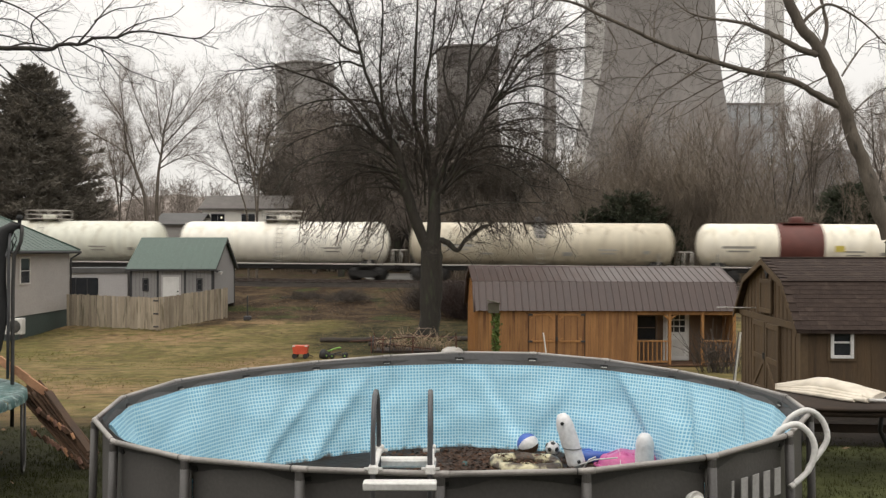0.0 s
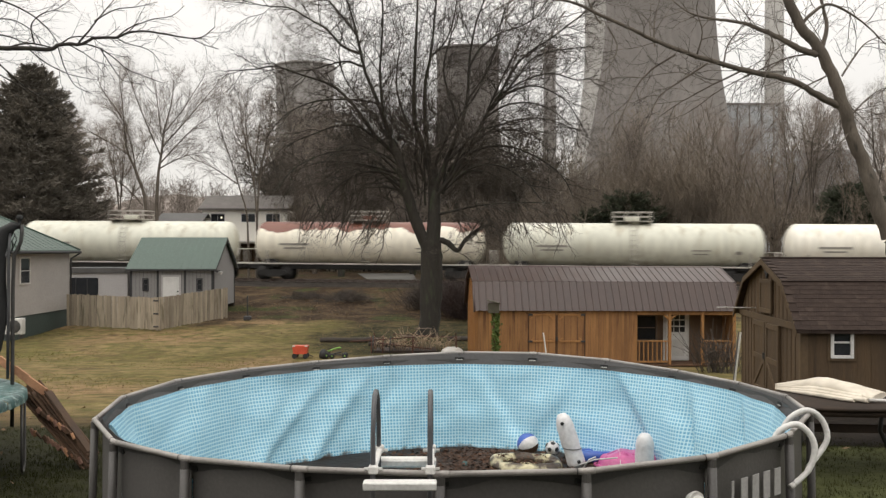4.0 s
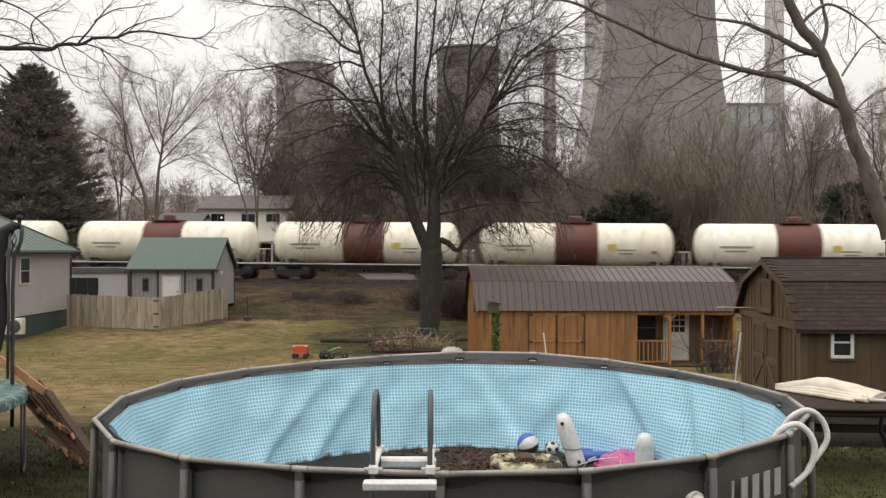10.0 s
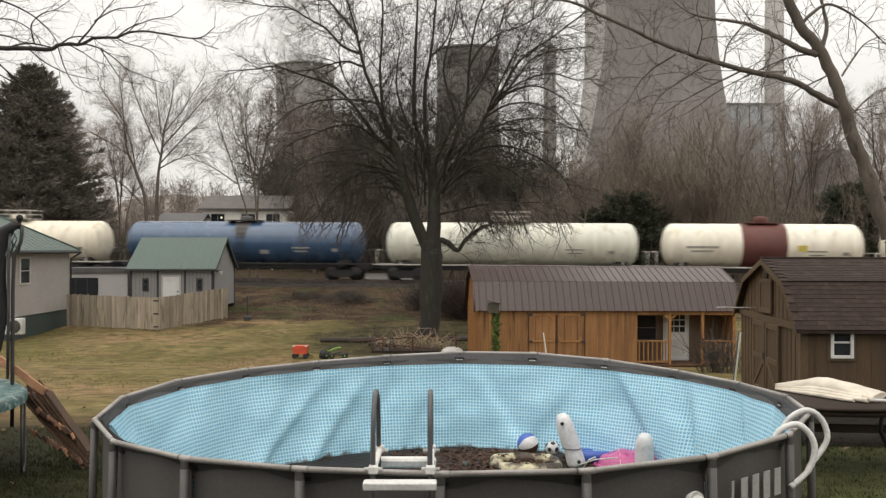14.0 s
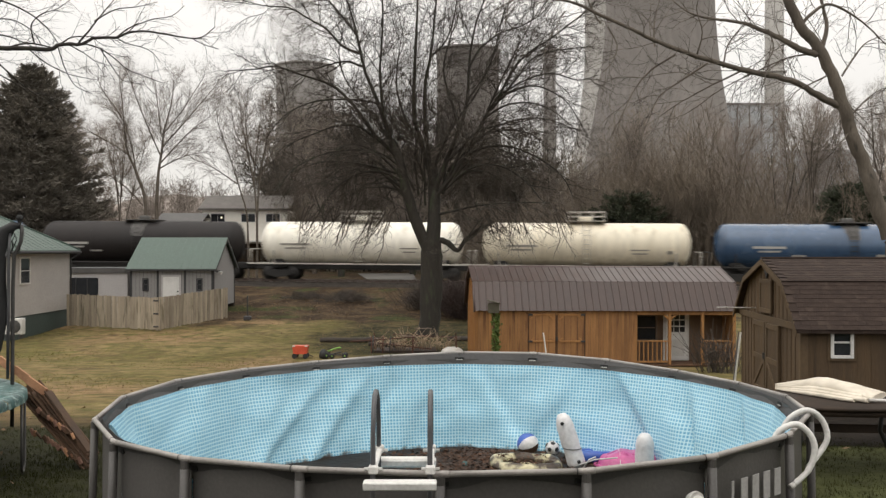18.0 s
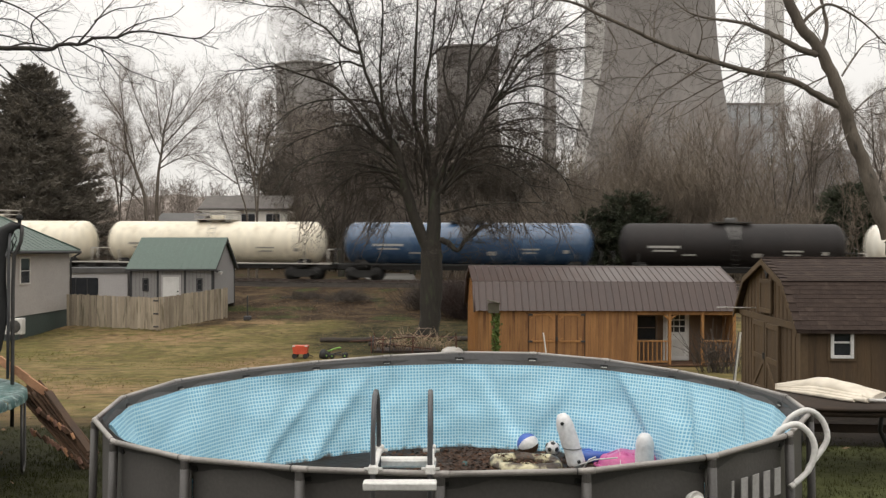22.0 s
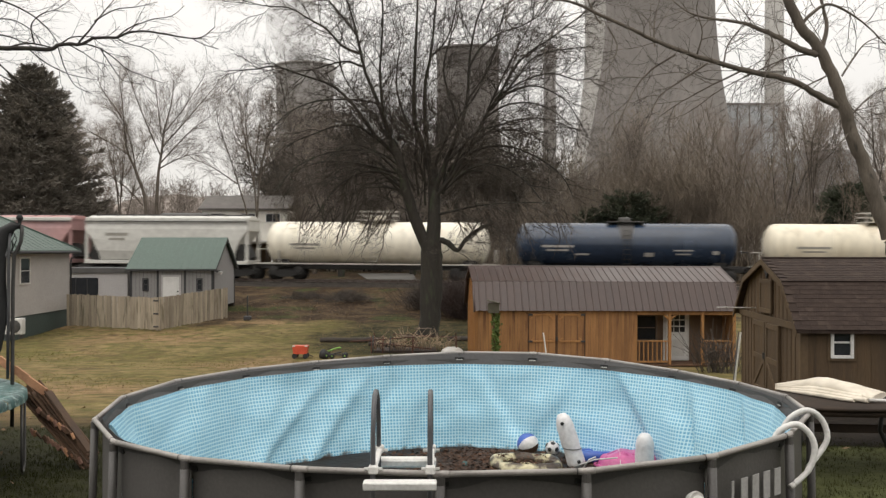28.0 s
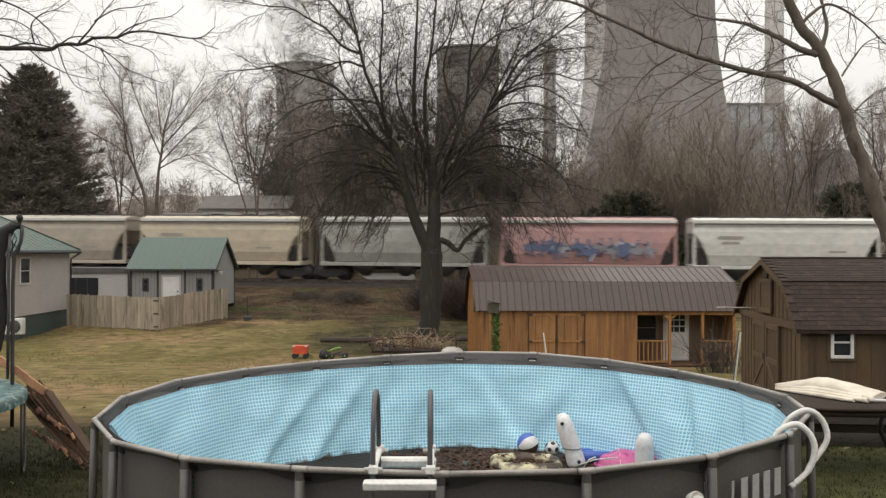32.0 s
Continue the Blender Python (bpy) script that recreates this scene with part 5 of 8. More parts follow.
    rn = random.Random(5)
    spots = [(a, 36.5, 92), (a, 44, 88), (a, 30, 97), (b, 27, 84), (c, 26, 98), (c, 39, 96), (a, 48, 97), (c, 13.5, 93),
             (c, -9.5, 84), (b, -13, 92), (b, 16, 80), (b, -39, 96), (b, -37, 104), (c, 33, 90), (c, 41, 86), (b, 34, 84)]
    for src, x, y in spots:
        copy_thing(src, pose(x, y, 0, rn.uniform(-3, 3), rn.uniform(-3, 3), rn.uniform(0, 360)) @ Matrix.Scale(0.96 if x > 29 else 0.84 if x > 10 else 1.0, 4))


background_trees()


def far_woods():
    """One belt of far bare trees in front of the hills."""
    w = Wood(900)
    rn = w.r
    for i in range(800):
        x = rn.uniform(-190, 200)
        y = rn.uniform(120, 230)
        h = rn.uniform(9, 15) * (1.2 if x > 30 else 1.0) * (0.75 + 0.5 * (y - 120) / 110)
        p = Vector((x, y, 0))
        q = w.path(p, Vector((0, 0, 1)), h, 4, 0.05, 0.05)
        w.branch(q, 0.16, 0.04, 3)
        for k in range(16):
            f = rn.uniform(0.25, 1)
            s_ = q[min(int(f * 4), 3)].lerp(q[min(int(f * 4) + 1, 4)], 0.5)
            d = Vector((rn.gauss(0, 0.6), rn.gauss(0, 0.6), 0.8))
            b_ = w.path(s_, d, h * 0.42 * (1.2 - 0.7 * f), 3, 0.15, 0.08)
            w.branch(b_, 0.05, 0.02, 3)
            for u in range(5):
                g = w.path(b_[1 + u % 3], Vector((rn.gauss(0, 0.7), rn.gauss(0, 0.7), 0.6)), h * 0.16, 2, 0.2, 0.05)
                w.branch(g, 0.03, 0.015, 3)
    ob = new("far_woods", raw_mesh("far_woods", w.v, w.f, "hazy_woods_twig"))
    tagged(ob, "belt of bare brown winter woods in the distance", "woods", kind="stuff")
    vs, fs = [], []
    cols = 90
    for i in range(cols + 1):
        x = -900 + 1800 * i / cols
        hh = 62 + 26 * (0.5 + 0.5 * math.sin(x * 0.008 + 2.0)) + 16 * noise.noise((x * 0.01, 3, 0)) + (34 if x > 330 else 0)
        for j in range(7):
            f = j / 6
            vs.append((x, 900 + 260 * f, -2 + hh * math.sin(f * math.pi / 2) + (2.5 * noise.noise((x * 0.06, f * 9, 1)) if j else 0)))
    for i in range(cols):
        for j in range(6):
            a = i * 7 + j
            fs.append((a, a + 7, a + 8, a + 1))
    tagged(new("far_hill", raw_mesh("far_hill", vs, fs, "hazy_twig", True)), "low wooded hill on the horizon", "hill", kind="structure")


far_woods()


def thicket():
    """Close brush and saplings along the far side of the line."""
    w = Wood(940)
    rn = w.r
    for i in range(3000):
        x = rn.uniform(-19, 52) if i < 1450 else rn.gauss(19.5, 4.2) if i < 2000 else rn.uniform(-46, -18)
        if (i < 2000 and x < -18.0) or (x > 25 and rn.random() < 0.5) or (0 < x < 11 and rn.random() < 0.35):
            continue
        y = rn.uniform(113, 124) if x < -18 else rn.uniform(99, 112) if x < -1.5 else rn.uniform(75, 92) - 0.1 * x
        tall = 1.0 if x > 8 else 0.85 if x > -1.5 else 1.1
        h = rn.uniform(3.0, 9.0) * tall * (0.72 if i >= 2000 else rn.uniform(1.0, 1.6) if i >= 1450 else 0.8 if x > 25 else 1.0) * (1.05 if 14 < x < 36 and rn.random() < 0.6 else 0.9)
        p = Vector((x, y, 0))
        q = w.path(p, Vector((rn.gauss(0, 0.12), rn.gauss(0, 0.12), 1)), h, 4, 0.08, 0.05)
        w.branch(q, 0.05, 0.012, 3)
        for k in range(11):
            s_ = q[rn.randrange(0, 4)].lerp(q[4], rn.random() * 0.8)
            b_ = w.path(s_, Vector((rn.gauss(0, 0.6), rn.gauss(0, 0.6), 0.9)), h * rn.uniform(0.16, 0.34), 3, 0.15, 0.06)
            w.branch(b_, 0.022, 0.008, 3)
            for u in range(4):
                g = w.path(b_[rn.randrange(0, 3)], Vector((rn.gauss(0, 0.7), rn.gauss(0, 0.7), 0.6)), h * 0.12, 2, 0.2, 0.02)
                w.branch(g, 0.013, 0.006, 3)
    ob = new("thicket", raw_mesh("thicket", w.v, w.f, "hazy_brush_twig"))
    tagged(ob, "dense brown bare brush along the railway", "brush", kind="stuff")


thicket()


def conifer(name, words, m, h, spread, seed, material, whorls=22, start=0.12, round_=False, boughs=11, tuft=1.0):
    """Whorls of boughs, each a flat spray of needle tufts that turns up at its tip."""
    rn = random.Random(seed)
    w = Wood(seed)
    w.branch([Vector((0, 0, -0.3)), Vector((0, 0, h * 0.5)), Vector((0, 0, h))], 0.03 * h * 0.6, 0.03, 8)
    vs, fs = [], []
    for k in range(whorls):
        f = start + (1 - start) * (k + 0.5) / whorls
        z = h * f
        rad = spread * ((1 - f) ** 0.62 if not round_ else math.sqrt(max(0.02, 1 - (2 * f - 1) ** 2))) * (1.04 if k % 3 == 0 else 0.9) + 0.3
        for b in range(boughs):
            a = 2 * math.pi * (b + rn.uniform(-0.35, 0.35)) / boughs + k * 1.9
            ln = rad * rn.uniform(0.72, 1.06)
            out, across = Vector((math.cos(a), math.sin(a), 0)), Vector((-math.sin(a), math.cos(a), 0))
            zb = z + rn.uniform(-0.2, 0.2)
            at = lambda g: Vector((0, 0, zb + ln * (0.16 * f * g - 0.20 * (1 - f) * g + 0.16 * g ** 3))) + out * (ln * g)
            w.branch([at(0), at(0.35), at(0.7), at(0.97)], 0.05, 0.012, 4)
            for u in range(int((14 + ln * 26) * tuft)):
                g = rn.uniform(0.12, 1.0) ** 0.75
                wide = ln * 0.30 * math.sin(math.pi * min(1.0, 0.15 + 0.8 * g)) + 0.1
                p = at(g) + across * rn.uniform(-wide, wide) + Vector((0, 0, rn.gauss(0, 0.10)))
                for n_ in range(2):
                    d = (out * rn.uniform(0.3, 1.0) + across * rn.gauss(0, 0.5) + Vector((0, 0, rn.gauss(0.35, 0.3)))).normalized()
                    s_ = d.cross(Vector((rn.gauss(0, 1), rn.gauss(0, 1), rn.gauss(0, 1)))).normalized()
                    l_ = rn.uniform(0.22, 0.48)
                    i0 = len(vs)
                    for off in (p - s_ * 0.035, p + s_ * 0.035, p + d * l_ + s_ * 0.02, p + d * l_ - s_ * 0.02):
                        vs.append((off.x, off.y, off.z))
                    fs.append((i0, i0 + 1, i0 + 2, i0 + 3))
    t = thing(name, words, "tree", m)
    ob = new("trunk", raw_mesh("trunk", w.v, w.f, "bark", True))
    ob.parent = t
    ob = new("crown", raw_mesh("crown", vs, fs, material))
    ob.parent = t


conifer("pine_tree", "tall dark green pine behind the railway", pose(-37.2, 82, 0), 18.9, 9.2, 51, "hazy_needles", whorls=30, boughs=13, tuft=1.15)
for cx, cy, ch, cs in ((13.2, 75.5, 5.6, 2.6), (15.6, 75, 7.0, 3.2), (18.0, 76, 5.4, 2.6)):
    conifer("cedar_tree", "squat dull green cedar behind the railway", pose(cx, cy, 0), ch, cs, int(cx * 10), "cedar_green", whorls=14, start=0.02, round_=True)
conifer("cedar_tree", "dull green cedar among bare brush", pose(36.0, 80, 0), 8.0, 3.0, 53, "cedar_green", whorls=16, start=0.02, round_=True)
tone("pale_blue", (0.22, 0.36, 0.46), (0.17, 0.29, 0.38), scale=3, fine=20, rough=0.5)
# ---- swimming pool ----
POOL = (0.103, 7.575)
RIM_Z = 1.348


def pool_corner(k, inset=0.0, z=None):
    """Corner k of the twenty-sided rim; radius, angle and height are bent to fit the camera's view."""
    th = 3.4312 - 2 * math.pi * k / 20
    c, s = math.cos, math.sin
    r = 2.745 * (1 + 0.0094 * c(2 * th) + 0.0125 * s(2 * th) - 0.0093 * c(3 * th) - 0.0101 * s(3 * th)) - inset
    shift = -0.0169 * c(2 * th) - 0.0091 * s(2 * th) - 0.005 * c(3 * th) - 0.008 * s(3 * th) + 0.0038 * c(4 * th) - 0.0132 * s(4 * th)
    th += 0.0137 * c(2 * th) + 0.0192 * s(2 * th) - 0.019 * c(th) + 0.0073 * s(th)
    x, y = r * c(th), r * s(th)
    return Vector((POOL[0] + x, POOL[1] + y, (RIM_Z + 0.0058 * x + 0.0031 * y + shift) if z is None else z))


def pool_wall(k, inset, z):
    i = math.floor(k)
    return pool_corner(i, inset, z).lerp(pool_corner(i + 1, inset, z), k - i)


def build_pool():
    pool = thing("swimming_pool", "round grey frame pool, nearly empty, with wrinkled blue mosaic liner", "pool")
    # outer wall, slack between the legs
    for k in range(20):
        bm = bmesh.new()
        rows = []
        for j in range(9):
            z = 1.32 * j / 8
            row = []
            for i in range(9):
                f = i / 8
                shift = -0.05 * math.sin(math.pi * f) * (1 - j / 8 * 0.6) + 0.012 * noise.noise((k * 3 + f * 4, z * 3, 7))
                row.append(bm.verts.new(pool_wall(k + f, 0.055 + shift, z)))
            rows.append(row)
        for a, b in zip(rows, rows[1:]):
            for i in range(8):
                bm.faces.new((a[i], a[i + 1], b[i + 1], b[i])).smooth = True
        part("outer_panel", bm, "pool_grey", pool)
    # liner with folds
    bm = bmesh.new()
    uv = bm.loops.layers.uv.new("UVMap")
    nu, nv = 20 * 20, 26
    folds = [(6.9, 0.16, 0.03, -0.5), (9.2, 0.11, 0.03, -0.2), (4.7, 0.09, 0.06, 1.05), (4.15, 0.08, 0.045, 1.45), (3.4, 0.15, 0.04, 0.5),
             (6.2, 0.10, 0.04, -0.8), (2.2, 0.25, 0.05, 0.4), (11.0, 0.14, 0.05, -0.5), (7.6, 0.12, 0.035, 0.9), (5.6, 0.10, 0.03, 0.6)]
    # creases: the cloth falls away slowly, then comes back at once
    creases = [(8.22, 0.95, 0.10, -0.88), (9.33, 0.45, 0.085, -0.35), (10.28, 0.5, 0.085, -0.5), (5.25, 0.5, 0.03, 0.9)]
    rows = []
    for j in range(nv + 1):
        z = 0.18 + (1.27 - 0.18) * j / nv
        row = []
        for i in range(nu):
            k = 20 * i / nu
            off = 0.10 + 0.17 * (1 - j / nv) ** 1.4
            for c, w, a, sl in folds:
                dk = (k - c - sl * (z - 1.2) + 10) % 20 - 10
                off += a * math.exp(-(dk / (w if dk > 0 else w * 2.6)) ** 2) * min(1.0, (1.3 - z) * 2.2)
            for c, w, a, sl in creases:
                dk = (k - c - sl * (z - 1.2) + 10) % 20 - 10
                f = (1 + dk / w) ** 1.6 if -w < dk <= 0 else max(0.0, 1 - dk / 0.10) if dk > 0 else 0.0
                off -= a * f * min(1.0, (1.3 - z) * 2.6) - a * 0.35 * math.exp(-(dk / w) ** 2) * min(1.0, (1.3 - z) * 2.6)
            off += 0.02 * noise.noise((k * 1.1, z * 2.6, 3)) + 0.012 * noise.noise((k * 2.6 + z * 2.0, z * 4 - k, 5)) + 0.006 * noise.noise((k * 6, z * 9, 8))
            row.append(bm.verts.new(pool_wall(k, off, z)))
        rows.append(row)
    # the print follows the cloth: its length is taken along the folded wall, low and high
    spans = []
    for j in (5, nv - 3):
        acc, ln = 0.0, [0.0]
        for i in range(nu):
            acc += (rows[j][(i + 1) % nu].co - rows[j][i].co).length
            ln.append(acc)
        spans.append(ln)
    length = [(a + b) / 2 for a, b in zip(*spans)]
    for j in range(nv):
        for i in range(nu):
            i2 = (i + 1) % nu
            f = bm.faces.new((rows[j][i2], rows[j][i], rows[j + 1][i], rows[j + 1][i2]))
            f.smooth = True
            for lp, (a, b) in zip(f.loops, ((i + 1, j), (i, j), (i, j + 1), (i + 1, j + 1))):
                lp[uv].uv = (length[a], 1.09 * b / nv)
    me = bpy.data.meshes.new("liner")
    bm.to_mesh(me)
    bm.free()
    me.materials.append(M["pool_liner"])
    ob = new("liner", me)
    ob.parent = pool
    tagged(ob, "wrinkled vinyl liner printed with small blue squares")
    # dark band folded over the rails
    for k in range(20):
        bm = bmesh.new()
        a = [bm.verts.new(pool_wall(k + i / 6, 0.018, None) - Vector((0, 0, 0.006))) for i in range(7)]
        b = [bm.verts.new(pool_wall(k + i / 6, 0.075 + 0.004 * math.sin(i), 1.2 + 0.008 * noise.noise((k + i / 6, 0, 2)))) for i in range(7)]
        c = [bm.verts.new(pool_wall(k + i / 6, 0.055, 1.2)) for i in range(7)]
        for i in range(6):
            bm.faces.new((a[i], a[i + 1], b[i + 1], b[i]))
            bm.faces.new((b[i], b[i + 1], c[i + 1], c[i]))
        part("liner_band", bm, "pool_band", pool)
        bm = bmesh.new()
        p, q = pool_corner(k), pool_corner(k + 1)
        tube(bm, [p.lerp(q, 0.03), p.lerp(q, 0.5), p.lerp(q, 0.97)], 0.0175, 12)
        part("top_rail", bm, "rim_metal", pool)
        bm = bmesh.new()
        d1, d0 = (q - p).normalized(), (p - pool_corner(k - 1)).normalized()
        tube(bm, [p - d0 * 0.05, p - d0 * 0.025, p, p + d1 * 0.025, p + d1 * 0.05], [0.0185, 0.0195, 0.020, 0.0195, 0.0185], 12)
        jt = part("rail_joint", bm, "rim_metal", pool)
        bm = bmesh.new()
        rod(bm, p - Vector((0, 0, 0.01)), p - Vector((0, 0, 0.1)), 0.027, seg=12)
        part("leg_socket", bm, "rim_joint", jt)
        for dd in (d1,):
            bm = bmesh.new()
            tube(bm, [p + dd * 0.05, p + dd * 0.054], 0.0205, 12)
            part("clip_ring", bm, "black_rubber", jt)
        out = (p - Vector((*POOL, p.z))).normalized()
        turn = math.degrees(math.atan2(out.y, out.x))
        ci = p - out * 0.05 - Vector((0, 0, 0.06))
        clip = boxpart("liner_clip", "black_rubber", pool, ci, (0.02, 0.10, 0.035), (0, 0, turn), 0.004)
        boxpart("clip_tab", "dull_white", clip, ci - out * 0.012 - Vector((0, 0, 0.012)), (0.008, 0.07, 0.008), (0, 0, turn))
        bm = bmesh.new()
        foot = p + out * 0.03
        foot.z = 0.0
        tube(bm, [p - Vector((0, 0, 0.06)), p.lerp(foot, 0.5), foot], 0.029, 10)
        leg = part("leg", bm, "rim_joint", pool)
        bm = bmesh.new()
        box(bm, foot + Vector((0, 0, 0.02)), (0.14, 0.14, 0.04), bev=0.01)
        part("foot", bm, "black_rubber", leg)
    # printed name on one outer panel, as plain blocks
    p, q = pool_wall(13, -0.005, 1.0), pool_wall(14, -0.005, 1.0)
    d = (q - p).normalized()
    out = Vector((d.y, -d.x, 0))
    if out.dot(p - Vector((*POOL, 1.0))) < 0:
        out = -out
    ang = math.degrees(math.atan2(d.y, d.x))
    for i in range(5):
        c = p.lerp(q, 0.2 + 0.145 * i) + out * 0.012
        boxpart("printed_block", "logo_grey", pool, (c.x, c.y, 1.105), (0.028 if i == 4 else 0.075, 0.006, 0.17), (0, 0, ang), 0.002)
    p, q = pool_wall(15.3, -0.012, 1.0), pool_wall(15.85, -0.012, 1.0)
    ang = math.degrees(math.atan2((q - p).y, (q - p).x))
    c = p.lerp(q, 0.5)
    boxpart("printed_strip", "logo_grey", pool, (c.x, c.y, 1.19), ((q - p).length, 0.006, 0.03), (0, 0, ang))
    c = pool_wall(14.2, -0.02, 0)
    o2 = (c - Vector((*POOL, 0))).normalized()
    bm = bmesh.new()
    rod(bm, (c.x, c.y, 1.13), (c.x + o2.x * 0.09, c.y + o2.y * 0.09, 1.12), 0.045, seg=14)
    rod(bm, (c.x + o2.x * 0.03, c.y + o2.y * 0.03, 1.13), (c.x + o2.x * 0.05, c.y + o2.y * 0.05, 1.13), 0.06, seg=14)
    part("hose_fitting", bm, "dull_white", pool)


build_pool()


def pool_bottom():
    bm = bmesh.new()
    c = bm.verts.new((POOL[0], POOL[1], 0.36))
    ring = [bm.verts.new(pool_wall(20 * i / 80, 0.11, 0.36)) for i in range(80)]
    for i in range(80):
        bm.faces.new((c, ring[i], ring[(i + 1) % 80]))
    solid("pool_water", bm, "murk", "shallow murky brown rainwater in the pool", "water", kind="structure")
    # sodden heap of leaves
    rn = random.Random(8)
    vs, fs = [], []
    n_ = 34
    def heap(x, y):
        u, v = (x - 0.35) / 1.0, (y - 9.4) / 0.6
        return 0.335 + 0.075 * max(0.0, 1 - u * u - v * v) + 0.02 * noise.noise((x * 7, y * 7, 0))
    for j in range(n_ + 1):
        for i in range(n_ + 1):
            x, y = -1.2 + 2.9 * i / n_, 8.4 + 1.75 * j / n_
            vs.append((x, y, heap(x, y)))
    for j in range(n_):
        for i in range(n_):
            a = j * (n_ + 1) + i
            fs.append((a, a + 1, a + n_ + 2, a + n_ + 1))
    tagged(new("leaf_heap", raw_mesh("leaf_heap", vs, fs, "leaf_litter", True)), "sodden heap of brown leaves in the pool", "leaves", kind="stuff")
    vs, fs = [], []
    for k in range(3600):
        x, y = rn.gauss(0.45, 0.6), rn.uniform(8.5, 9.95)
        if (x - POOL[0]) ** 2 + (y - POOL[1]) ** 2 > 2.36 ** 2 or x < -0.75:
            continue
        z = max(heap(x, y), 0.362) + rn.uniform(0.0, 0.025) + (0.075 if (x - 0.84) ** 2 / 0.1 + (y - 9.15) ** 2 / 0.05 < 1 and rn.random() < 0.5 else 0.0)
        a, l_ = rn.uniform(0, 6.28), rn.uniform(0.008, 0.03)
        t1, t2 = rn.uniform(-0.5, 0.8), rn.uniform(-0.5, 0.8)
        ca, sa = math.cos(a) * l_, math.sin(a) * l_
        i0 = len(vs)
        vs += [(x - ca, y - sa, z), (x - sa * 0.6, y + ca * 0.6, z + t1 * l_), (x + ca, y + sa, z + 0.3 * l_), (x + sa * 0.6, y - ca * 0.6, z + t2 * l_)]
        fs.append((i0, i0 + 1, i0 + 2, i0 + 3))
    tagged(new("fallen_leaves", raw_mesh("fallen_leaves", vs, fs, "leaf_bits")), "loose dead brown leaves on the pool bottom", "leaves", kind="stuff")


pool_bottom()


def pool_ladder():
    lad = thing("pool_ladder", "A-frame pool ladder with dark rails and white treads", "ladder", pose(-0.22, 4.9, 0))
    for x in (-0.145, 0.152):
        for kind, y0, y1 in (("outer_rail", -0.2, -0.32), ("inner_rail", 0.24, 0.36)):
            bm = bmesh.new()
            tube(bm, [(x, y1, 0.02 if y0 < 0 else 0.42), (x, y0, 1.3), (x, y0 * 0.9, 1.60), (x, y0 * 0.62, 1.735), (x, y0 * 0.3, 1.785), (x, 0.01, 1.795)], 0.0138, 12)
            part(kind, bm, "dark_tube", lad)
        br = boxpart("bracket", "white_plastic", lad, (x + 0.005, 0.02, 1.428), (0.03, 0.46, 0.026), None, 0.005)
        boxpart("rail_clamp", "white_plastic", br, (x + 0.003, -0.205, 1.425), (0.05, 0.052, 0.042), None, 0.006)
        boxpart("rail_clamp", "white_plastic", br, (x + 0.003, 0.24, 1.435), (0.05, 0.052, 0.042), None, 0.006)
        for y in (-0.2, 0.24):
            bm = bmesh.new()
            rod(bm, (x - 0.045, y, 1.425), (x + 0.05, y, 1.425), 0.01, seg=8)
            part("bolt", bm, "dull_white", br)
    for i, (y, z) in enumerate(((-0.285, 1.365), (-0.31, 1.08), (-0.33, 0.8), (-0.35, 0.52))):
        boxpart("tread", "white_plastic", lad, (0.0, y, z), (0.375, 0.085, 0.04), None, 0.006)
    for y, z in ((0.3, 1.345), (0.33, 1.06), (0.36, 0.78)):
        boxpart("tread", "white_plastic", lad, (0.01, y, z), (0.34, 0.085, 0.05), None, 0.012)


pool_ladder()


def ball(name, words, m, r, panels):
    b = thing(name, words, "ball", m)
    for i in range(6):
        bm = bmesh.new()
        n1, n2 = 5, 10
        rows = []
        for j in range(n2 + 1):
            ph = math.pi * j / n2
            rows.append([bm.verts.new((r * math.sin(ph) * math.cos(a), r * math.sin(ph) * math.sin(a), r * math.cos(ph)))
                         for a in (2 * math.pi * (i + k / n1) / 6 for k in range(n1 + 1))])
        for a, c in zip(rows, rows[1:]):
            for k in range(n1):
                bm.faces.new((a[k], a[k + 1], c[k + 1], c[k])).smooth = True
        bmesh.ops.remove_doubles(bm, verts=bm.verts[:], dist=1e-5)
        part("panel", bm, panels[i % len(panels)], b)


